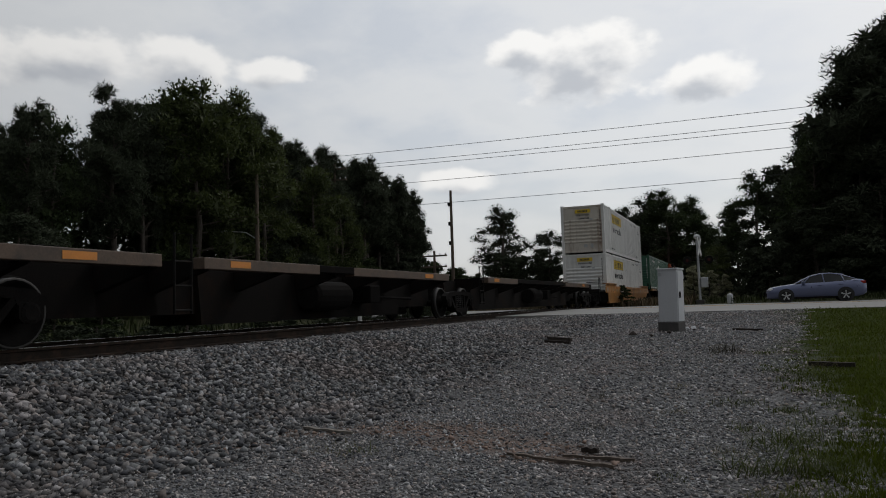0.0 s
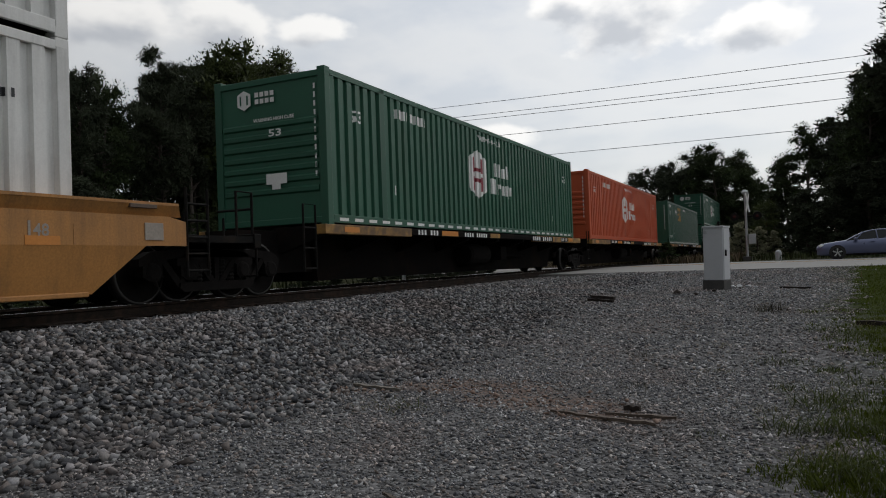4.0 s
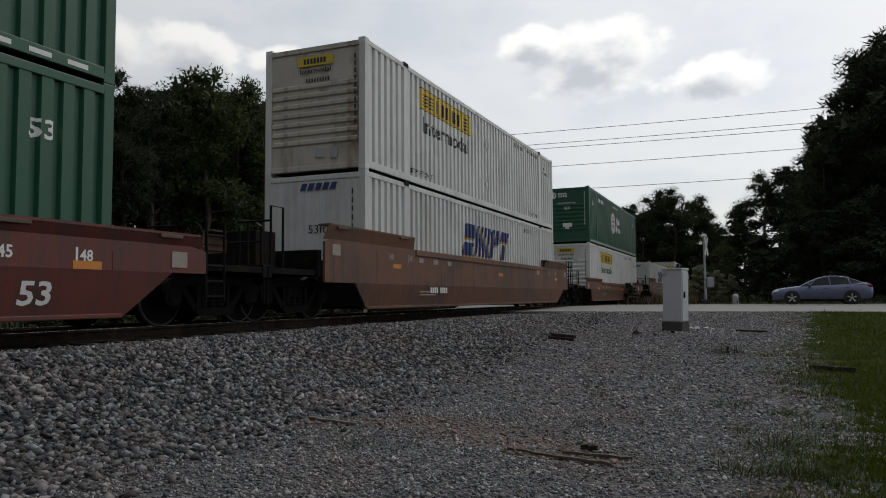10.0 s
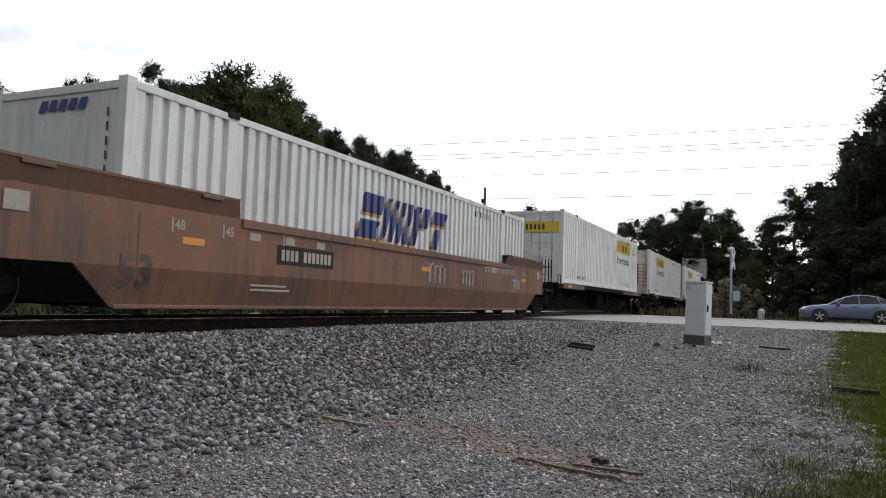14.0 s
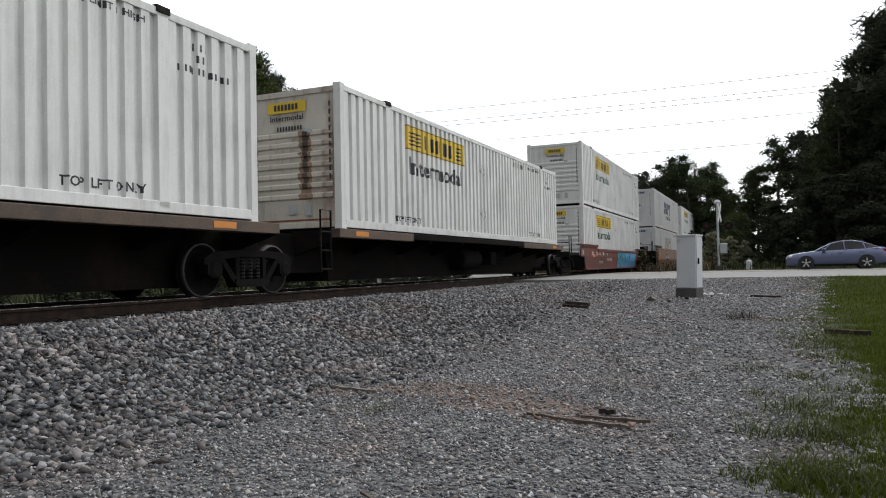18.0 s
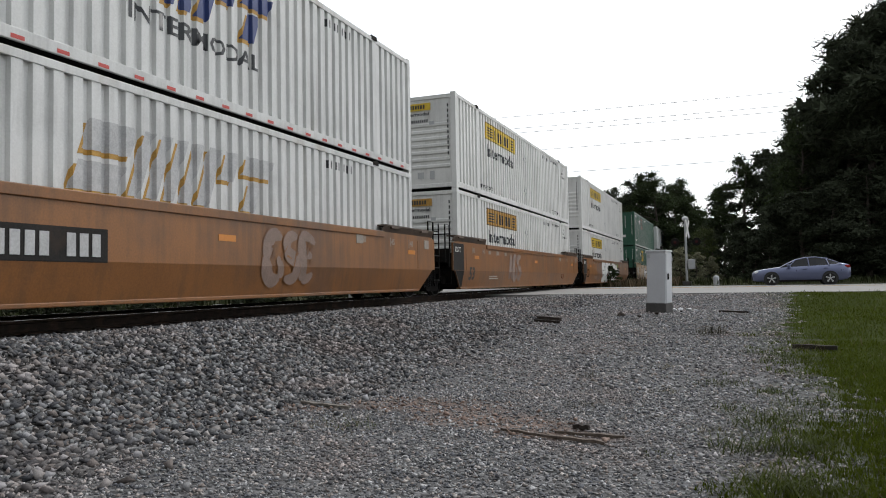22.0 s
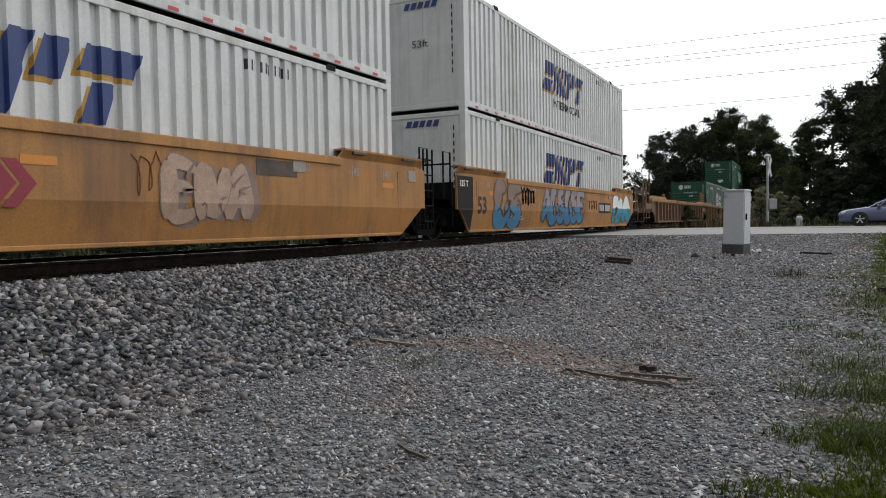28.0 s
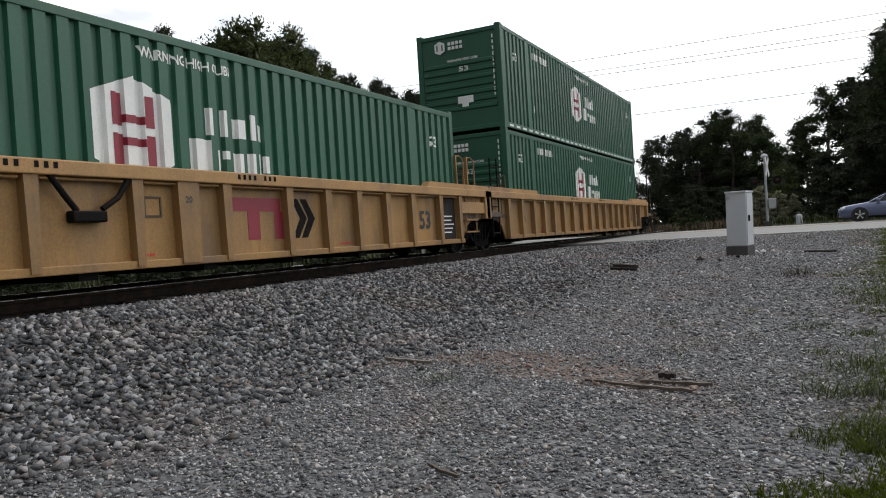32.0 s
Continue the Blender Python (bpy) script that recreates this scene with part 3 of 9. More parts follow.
M_ground = ground_mat()


# ---- mesh helpers ----
def mesh(name, verts, faces, material, smooth=False):
    me = bpy.data.meshes.new(name)
    me.from_pydata(verts, [], faces)
    me.materials.append(material)
    if smooth:
        me.polygons.foreach_set("use_smooth", [True] * len(me.polygons))
    me.update()
    return me


class Geo:
    """Collects simple solids into one mesh."""

    def __init__(self):
        self.v, self.f = [], []

    def add(self, verts, faces):
        n = len(self.v)
        self.v += [tuple(p) for p in verts]
        self.f += [tuple(i + n for i in f) for f in faces]
        return self

    def box(self, x0, x1, y0, y1, z0, z1, bevel=0.0):
        if bevel <= 0:
            return self.add([(x, y, z) for x in (x0, x1) for y in (y0, y1) for z in (z0, z1)],
                            [(0, 1, 3, 2), (4, 6, 7, 5), (0, 4, 5, 1), (2, 3, 7, 6), (0, 2, 6, 4), (1, 5, 7, 3)])
        bm = bmesh.new()
        bmesh.ops.create_cube(bm, size=1, matrix=Matrix.LocRotScale(((x0 + x1) / 2, (y0 + y1) / 2, (z0 + z1) / 2), None, (x1 - x0, y1 - y0, z1 - z0)))
        bmesh.ops.bevel(bm, geom=bm.edges[:], offset=bevel, segments=2, affect="EDGES", profile=0.5)
        return self.take(bm)

    def take(self, bm, m=None):
        bm.verts.index_update()
        vs = [(m @ v.co if m else v.co.copy()) for v in bm.verts]
        fs = [[v.index for v in f.verts] for f in bm.faces]
        bm.free()
        return self.add(vs, fs)

    def prism(self, outline, axis, a, b):
        """A flat outline pushed from a to b along an axis; the outline holds the other two coordinates in their order."""
        n = len(outline)
        def at(p, w):
            return (w, p[0], p[1]) if axis == "x" else (p[0], w, p[1]) if axis == "y" else (p[0], p[1], w)
        vs = [at(p, a) for p in outline] + [at(p, b) for p in outline]
        fs = [tuple(range(n)), tuple(range(2 * n - 1, n - 1, -1))] + [(i, i + n, (i + 1) % n + n, (i + 1) % n) for i in range(n)]
        return self.add(vs, fs)

    def tube(self, p, q, r, r2=None, sides=10):
        p, q = Vector(p), Vector(q)
        r2 = r if r2 is None else r2
        d = (q - p).normalized()
        u = d.orthogonal().normalized()
        w = d.cross(u)
        ring = [(math.cos(2 * math.pi * i / sides), math.sin(2 * math.pi * i / sides)) for i in range(sides)]
        vs = [p + (u * c + w * s) * r for c, s in ring] + [q + (u * c + w * s) * r2 for c, s in ring]
        fs = [(i, (i + 1) % sides, (i + 1) % sides + sides, i + sides) for i in range(sides)] + [tuple(range(sides - 1, -1, -1)), tuple(range(sides, 2 * sides))]
        return self.add(vs, fs)

    def path(self, points, r, sides=6):
        """One bent tube through the points."""
        ps = [Vector(q) for q in points]
        vs, fs, u = [], [], None
        for k, q in enumerate(ps):
            d = (ps[min(k + 1, len(ps) - 1)] - ps[max(k - 1, 0)]).normalized()
            u = d.orthogonal().normalized() if u is None else (u - d * u.dot(d)).normalized()
            w = d.cross(u)
            vs += [q + (u * math.cos(2 * math.pi * i / sides) + w * math.sin(2 * math.pi * i / sides)) * r for i in range(sides)]
        for k in range(len(ps) - 1):
            o = k * sides
            fs += [(o + i, o + (i + 1) % sides, o + (i + 1) % sides + sides, o + i + sides) for i in range(sides)]
        o = (len(ps) - 1) * sides
        fs += [tuple(range(sides - 1, -1, -1)), tuple(range(o, o + sides))]
        return self.add(vs, fs)

    def lathe(self, profile, centre, axis="x", sides=20, caps=True):
        """profile: (along the axis, radius) pairs."""
        vs, fs = [], []
        for a, r in profile:
            for i in range(sides):
                c, s = r * math.cos(2 * math.pi * i / sides), r * math.sin(2 * math.pi * i / sides)
                o = (a, c, s) if axis == "x" else (c, a, s) if axis == "y" else (c, s, a)
                vs.append(tuple(o[k] + centre[k] for k in range(3)))
        for j in range(len(profile) - 1):
            for i in range(sides):
                k = (i + 1) % sides
                fs.append((j * sides + i, j * sides + k, (j + 1) * sides + k, (j + 1) * sides + i))
        if caps:
            fs += [tuple(range(sides)), tuple(range((len(profile) - 1) * sides, len(profile) * sides))[::-1]]
        return self.add(vs, fs)

    def mesh(self, name, material, smooth=False):
        me = mesh(name, self.v, self.f, material, smooth)
        bm = bmesh.new()
        bm.from_mesh(me)
        bmesh.ops.recalc_face_normals(bm, faces=bm.faces[:])
        bm.to_mesh(me)
        bm.free()
        return me


def part(name, geo, material, parent, label="", smooth=False, at=None):
    """One mesh object under a thing. geo: a Geo, or a mesh that is shared."""
    ob = new(name, geo.mesh(name, material, smooth) if isinstance(geo, Geo) else geo)
    ob.parent = parent
    if at is not None:
        ob.matrix_basis = at
    if label:
        ob["label"] = label
    if name in ("reflector_tape", "serial_marking", "number_marking", "stencil_marking", "warning_marking", "sign_lettering", "side_lettering", "end_lettering", "lettering", "lettering_shadow", "data_plate", "door_lettering", "end_sign_lettering", "placard_frame"):
        ob["kind"] = "stuff"
    return ob


def thing(name, label, category, m=None, group="", kind=""):
    ob = new(name)
    ob.empty_display_size = 0.2
    if m is not None:
        ob.matrix_basis = m
    return tagged(ob, label, category, group, kind)


def single(name, geo, material, label, category="", group="", kind="", m=None, smooth=False):
    ob = new(name, geo.mesh(name, material, smooth) if isinstance(geo, Geo) else geo)
    if m is not None:
        ob.matrix_basis = m
    return tagged(ob, label, category, group, kind)


TEXTS = {}


def text_mesh(words, size, material, bold=0.0):
    """Built-in font as a flat mesh, in the x-y plane, from x = 0."""
    key = (words, size, material.name)
    if key not in TEXTS:
        cu = bpy.data.curves.new("lettering", "FONT")
        cu.body, cu.size, cu.offset, cu.resolution_u = words, size, bold, 2
        ob = new("lettering", cu)
        me = bpy.data.meshes.new_from_object(ob.evaluated_get(bpy.context.evaluated_depsgraph_get()))
        bpy.data.objects.remove(ob)
        me.materials.clear()
        me.materials.append(material)
        TEXTS[key] = me
    return TEXTS[key]


# ---- ground ----
def lerp(x, table):
    for (a, p), (b, q) in zip(table, table[1:]):
        if x <= b:
            k = min(max((x - a) / (b - a), 0), 1)
            return p + (q - p) * k * k * (3 - 2 * k)
    return table[-1][1]


ROAD_Y0, ROAD_Y1, ROAD_Z = 24.5, 45.0, -0.08


def ground_z(x, y):
    base = lerp(y, [(8, -0.80), (18, -0.40), (24.5, -0.10), (60, -0.02), (200, 1.5)])
    near = lerp(x, [(-12.2, -0.55), (-10.7, -0.19), (-7.2, -0.19), (-4.4, base)])
    if x < -12.2:
        near = lerp(-x, [(12.2, -0.55), (20, -0.2), (40, 0.8)])
    elif x > -4.4:
        near = base
    if ROAD_Y0 - 1.0 < y < ROAD_Y1 + 1.0 and -14 < x:
        k = min(max((min(y - ROAD_Y0, ROAD_Y1 - y) + 1.0) / 1.0, 0), 1)
        near = near * (1 - k) + (ROAD_Z - 0.05) * k
    return near + 0.035 * noise.noise((x * 0.5, y * 0.5, 0)) * (0.3 if x < -7 else 1)


def build_ground():
    xs = sorted(set([-1500, -600, -250, -120, -80, -60, -50, -45, -40, -35, -30, -26, -23, -20, -18, -16, -14.5] + [round(-13.4 + 0.3 * i, 2) for i in range(60)] + [5.5, 6.5, 8, 10, 12, 15, 18, 22, 27, 33, 40, 50, 70, 100, 200, 500, 1500]))
    ys = sorted(set([-1500, -500, -200, -100, -60, -40, -25, -15, -10, -6, -3] + [round(-1 + 0.4 * i, 2) for i in range(100)] + [40, 42, 45, 50, 55, 60, 70, 85, 100, 130, 170, 230, 300, 500, 900, 2500]))
    vs = [(x, y, ground_z(x, y)) for y in ys for x in xs]
    w = len(xs)
    fs = [(j * w + i, j * w + i + 1, (j + 1) * w + i + 1, (j + 1) * w + i) for j in range(len(ys) - 1) for i in range(w - 1)]
    ob = new("ground", mesh("ground", vs, fs, M_ground, True))
    tagged(ob, "grey gravel yard with dirt patches beside a grassy verge", "ground", kind="structure")


build_ground()
road = Geo()
RX = [-60 + 3 * i for i in range(60)]
for a, b in zip(RX, RX[1:]):
    y0 = ROAD_Y0 if a >= -12 else 34.0
    road.prism([(y0, ROAD_Z - 0.4), (ROAD_Y1, ROAD_Z - 0.4), (ROAD_Y1, ROAD_Z - 0.02), ((ROAD_Y0 + ROAD_Y1) / 2, ROAD_Z + 0.03), (y0, ROAD_Z - 0.02)], "x", a, b)
road_ob = single("road", road, M_road, "pale worn asphalt road running over the railway crossing", "road", kind="structure")
lines = Geo()
for yy in (34.6, 34.85):
    lines.box(-7, 120, yy - 0.06, yy + 0.06, ROAD_Z + 0.028, ROAD_Z + 0.036)
part("centre_line", lines, M_gold, road_ob, "faded yellow double centre line")

# ---- track ----
track = thing("railway_track", "single railway track with rusty rails on ballasted wooden sleepers", "railway track", pose(X0, 0, 0), kind="structure")
HEAD = [(-0.036, 0.0), (0.036, 0.0), (0.036, -0.035), (0.009, -0.045), (0.009, -0.14), (0.07, -0.155), (0.07, -0.17), (-0.07, -0.17), (-0.07, -0.155), (-0.009, -0.14), (-0.009, -0.045), (-0.036, -0.035)]
for sx in (-0.755, 0.755):
    g = Geo().prism([(sx + a, z) for a, z in HEAD], "y", -120, 400)
    rail = part("rail", g, M_railside, track)
    part("running_surface", Geo().box(sx - 0.033, sx + 0.033, -120, 400, 0.0, 0.004), M_tread, rail, "polished bright rail head")
tie_me = Geo().box(-1.3, 1.3, -0.115, 0.115, -0.34, -0.165, 0.012).mesh("sleeper", M_tie)
plate_me = Geo().box(-0.09, 0.09, -0.1, 0.1, -0.168, -0.155).mesh("tie_plate", M_railside)
rng = random.Random(5)
for i in range(150):
    t = part("sleeper", tie_me, M_tie, track, at=pose(rng.uniform(-0.04, 0.04), -20 + 0.53 * i, 0, 0, 0, rng.uniform(-1, 1)))
    for sx in (-0.755, 0.755):
        part("tie_plate", plate_me, M_railside, t, at=pose(sx, 0, 0.002))


# ---- containers ----
CL, CW, CH = 16.154, 2.59, 2.896
PITCH, OUT, SLOPE, INN, DEEP = 0.283, 0.150, 0.022, 0.089, 0.056


def wave(y0, y1):
    """Breaks of the corrugation from y0 to y1: (y, depth)."""
    n = max(1, round((y1 - y0) / PITCH))
    p = (y1 - y0) / n
    k = p / PITCH
    pts = []
    for i in range(n):
        a = y0 + i * p
        pts += [(a, 0.0), (a + OUT * k, 0.0), (a + (OUT + SLOPE) * k, DEEP), (a + (OUT + SLOPE + INN) * k, DEEP)]
    return pts + [(y1, 0.0)]


SECTIONS = [(0.16, 1.93), (2.13, 14.02), (14.22, 15.99)]
WAVES = [p for a, b in SECTIONS for p in wave(a, b)]


def depth_at(y):
    for (a, p), (b, q) in zip(WAVES, WAVES[1:]):
        if a <= y <= b:
            return p + (q - p) * (y - a) / max(b - a, 1e-6)
    return 0.0


FACE = CW / 2


def drape(outline, lift=0.004):
    """A flat outline (y, z) cut at the breaks of the side's corrugation and laid onto it; returns a bmesh."""
    bm = bmesh.new()
    for poly in outline:
        bm.faces.new([bm.verts.new((0, y, z)) for y, z in poly])
    return drape_bm(bm, lift)


def drape_bm(bm, lift=0.004):
    lo, hi = min(v.co.y for v in bm.verts), max(v.co.y for v in bm.verts)
    for y, _ in WAVES:
        if lo < y < hi:
            bmesh.ops.bisect_plane(bm, geom=bm.verts[:] + bm.edges[:] + bm.faces[:], dist=1e-5, plane_co=(0, y, 0), plane_no=(0, 1, 0))
    for v in bm.verts:
        v.co.x = FACE - 0.012 - depth_at(v.co.y) + lift
    return bm


def bm_mesh(bm, name, material):
    bmesh.ops.recalc_face_normals(bm, faces=bm.faces[:])
    if sum(f.normal.x * f.calc_area() for f in bm.faces) < 0:
        bmesh.ops.reverse_faces(bm, faces=bm.faces[:])
    me = bpy.data.meshes.new(name)
    bm.to_mesh(me)
    bm.free()
    me.materials.append(material)
    return me


def draped_text(words, y, z, height, width, material):
    """Words on the corrugated side: from y on, fitted to that height and width."""
    src = text_mesh(words, 1.0, material, 0.022)
    bm = bmesh.new()
    bm.from_mesh(src)
    xs, zs = [v.co.x for v in bm.verts], [v.co.y for v in bm.verts]
    kx, kz = width / (max(xs) - min(xs)), height / (max(zs) - min(zs))
    x0, z0 = min(xs), min(zs)
    for v in bm.verts:
        v.co = (0, y + (v.co.x - x0) * kx, z + (v.co.y - z0) * kz)
    return bm_mesh(drape_bm(bm), "lettering", material)


def end_text(words, x, z, height, width, material):
    """Words on the end wall, which faces along -y; x counts to the right as one looks at it."""
    src = text_mesh(words, 1.0, material)
    bm = bmesh.new()
    bm.from_mesh(src)
    xs, zs = [v.co.x for v in bm.verts], [v.co.y for v in bm.verts]
    kx, kz = width / (max(xs) - min(xs)), height / (max(zs) - min(zs))
    x0, z0 = min(xs), min(zs)
    for v in bm.verts:
        v.co = (x + (v.co.x - x0) * kx, -0.009, z + (v.co.y - z0) * kz)
    me = bpy.data.meshes.new("lettering")
    bm.to_mesh(me)
    bm.free()
    me.materials.append(material)
    return me


def quad(y0, y1, z0, z1, shear=0.0):
    return [(y0, z0), (y1, z0), (y1 + shear, z1), (y0 + shear, z1)]


def end_bars(rects, depth=-0.009):
    return Geo().add([p for x0, x1, z0, z1 in rects for p in ((x0, depth, z0), (x1, depth, z0), (x1, depth, z1), (x0, depth, z1))],
                     [tuple(range(4 * i, 4 * i + 4)) for i in range(len(rects))])


BODY = {}


def container_body(ob, material, front, end=None):
    """The steel box: corrugated sides between posts, rails, castings, roof, end walls."""
    end = end or material
    key = (material.name, front, end.name)
    if key not in BODY:
        d = {}
        for s in (-1, 1):
            g = Geo()
            for a, b in SECTIONS:
                pts = wave(a, b)
                vs = [(s * (FACE - 0.012 - dd), y, z) for y, dd in pts for z in (0.19, CH - 0.15)]
                vs += [(s * (FACE - 0.07), y, z) for y in (a, b) for z in (0.19, CH - 0.15)]
                n = len(pts)
                fs = [(2 * i, 2 * i + 2, 2 * i + 3, 2 * i + 1) for i in range(n - 1)] + [(2 * n, 2 * n + 2, 2 * n + 3, 2 * n + 1)]
                g.add(vs, fs)
            d["side_panel%d" % s] = g.mesh("side_panel", material)
        d["corner_post"] = Geo().box(-0.08, 0.08, 0, 0.165, 0.1, CH - 0.1, 0.012).mesh("corner_post", material)
        d["lift_post"] = Geo().box(-0.075, 0.0, 0, 0.2, 0.1, CH - 0.058, 0.006).mesh("lift_post", material)
        d["casting"] = Geo().box(-0.085, 0.085, 0, 0.178, 0, 0.118, 0.01).mesh("corner_casting", material)
        d["top_rail"] = Geo().box(-0.06, 0.0, 0.17, CL - 0.17, CH - 0.15, CH - 0.038, 0.008).mesh("top_rail", material)
        d["bottom_rail"] = Geo().box(-0.05, 0.0, 0.17, CL - 0.17, 0.04, 0.195, 0.008).mesh("bottom_rail", material)
        g = Geo().box(-FACE + 0.05, FACE - 0.05, 0.1, CL - 0.1, CH - 0.1, CH - 0.068)
        for i in range(48):
            y = 0.4 + i * 0.32
            g.box(-FACE + 0.12, FACE - 0.12, y, y + 0.12, CH - 0.069, CH - 0.056)
        d["roof"] = g.mesh("roof_panel", material)
        d["floor"] = Geo().box(-FACE + 0.06, FACE - 0.06, 0.1, CL - 0.1, 0.06, 0.14).mesh("floor_panel", M_dark)
        # end wall towards -y
        if front == "ribs":
            g = Geo().box(-FACE + 0.15, FACE - 0.15, 0.03, 0.07, 0.1, CH - 0.1)
            d["rib"] = Geo().prism([(0.029, 0), (-0.004, 0.03), (-0.004, 0.1), (0.029, 0.13)], "x", -FACE + 0.2, FACE - 0.2).mesh("end_rib", end)
        elif front == "smooth":
            g = Geo().box(-FACE + 0.15, FACE - 0.15, 0.02, 0.07, 0.1, CH - 0.1)
            d["strip"] = Geo().box(0, 0.02, 0.008, 0.0195, 0.2, CH - 0.2).mesh("end_strip", end)
        else:
            g = Geo().box(0.01, FACE - 0.16, 0.02, 0.07, 0.14, CH - 0.12)
            d["leaf"] = g.mesh("door_leaf", end)
            d["panel"] = Geo().box(0.09, FACE - 0.24, 0.005, 0.021, 0, 0.3, 0.006).mesh("door_panel", end)
        d["end_sill"] = Geo().box(-FACE + 0.15, FACE - 0.15, 0.0, 0.12, 0.045, 0.16, 0.01).mesh("end_sill", end)
        d["end_wall"] = g.mesh("end_wall", end)
        d["rear_door"] = Geo().box(0.01, FACE - 0.16, CL - 0.07, CL - 0.02, 0.14, CH - 0.12).mesh("rear_door", material)
        d["rear_sill"] = Geo().box(-FACE + 0.15, FACE - 0.15, CL - 0.12, CL, 0.02, 0.16, 0.01).mesh("rear_sill", material)
        g = Geo().tube((0, 0, 0.08), (0, 0, CH - 0.08), 0.02, sides=8)
        for z in (0.3, 1.3, 2.4):
            g.box(-0.05, 0.05, -0.03, 0.03, z, z + 0.08)
        d["rod"] = g.mesh("lock_rod", M_galv)
        BODY[key] = d
    d = BODY[key]
    for s in (-1, 1):
        part("side_panel", d["side_panel%d" % s], material, ob)
        part("top_rail", d["top_rail"], material, ob, at=pose(FACE, 0, 0) if s > 0 else pose(-FACE, CL, 0, 0, 0, 180))
        part("bottom_rail", d["bottom_rail"], material, ob, at=pose(FACE, 0, 0) if s > 0 else pose(-FACE, CL, 0, 0, 0, 180))
        for y in (0.0, CL - 0.165):
            part("corner_post", d["corner_post"], material, ob, at=pose(s * (FACE - 0.08), y, 0))
            for z in (0.0, CH - 0.118):
                part("corner_casting", d["casting"], material, ob, at=pose(s * (FACE - 0.085), 0 if y == 0 else CL - 0.178, z))
        for y in (1.93, 14.02):
            part("lift_post", d["lift_post"], material, ob, at=pose(FACE, y, 0) if s > 0 else pose(-FACE, y + 0.2, 0, 0, 0, 180))
    part("roof_panel", d["roof"], material, ob)
    part("floor_panel", d["floor"], material, ob)
    if front == "doors":
        for x in (0.0, -FACE + 0.15):
            leaf = part("door_leaf", d["leaf"], end, ob, at=pose(x, 0, 0))
            for z in (0.5, 1.05, 1.6, 2.15):
                part("door_panel", d["panel"], end, leaf, at=pose(0, 0, z))
    else:
        part("end_wall", d["end_wall"], material, ob)
    for x in (0.0, -FACE + 0.15):
        part("rear_door", d["rear_door"], material, ob, at=pose(x, 0, 0))
    for z in (0.0, CH - 0.16):
        part("rear_sill", d["rear_sill"], material, ob, at=pose(0, 0, z))
    for z in (0.0, CH - 0.215):
        part("end_sill", d["end_sill"], material, ob, at=pose(0, 0, z))
    for i in range(7 if front == "ribs" else 0):
        part("end_rib", d["rib"], material, ob, at=pose(0, 0, 0.62 + i * 0.21))
    for i in range(6 if front == "smooth" else 0):
        part("end_strip", d["strip"], end, ob, at=pose(-FACE + 0.25 + i * 0.4, 0, 0))
    for x in (-0.85, -0.35, 0.35, 0.85):
        part("lock_rod", d["rod"], M_galv, ob, at=pose(x, CL - 0.005, 0))
        if front == "doors":
            part("lock_rod", d["rod"], M_galv, ob, at=pose(x, -0.003, 0))


def code_bars(y, z, n, h, w=0.035, gap=0.07):
    """A number that is left as plain bars."""
    return [quad(y + i * (w + gap), y + i * (w + gap) + w, z, z + h) for i in range(n)]


LOGO = {}


def logo(key, build):
    if key not in LOGO:
        LOGO[key] = build()
    return LOGO[key]


def castings_dark(ob):
    g = logo("ears", lambda: Geo().box(-0.11, 0.012, -0.03, 0.23, CH - 0.1, CH + 0.0, 0.01).mesh("lift_casting", M_dark))
    for y in (1.93, 14.02):
        part("lift_casting", g, M_dark, ob, "black lifting casting", at=pose(FACE + 0.004, y, 0))


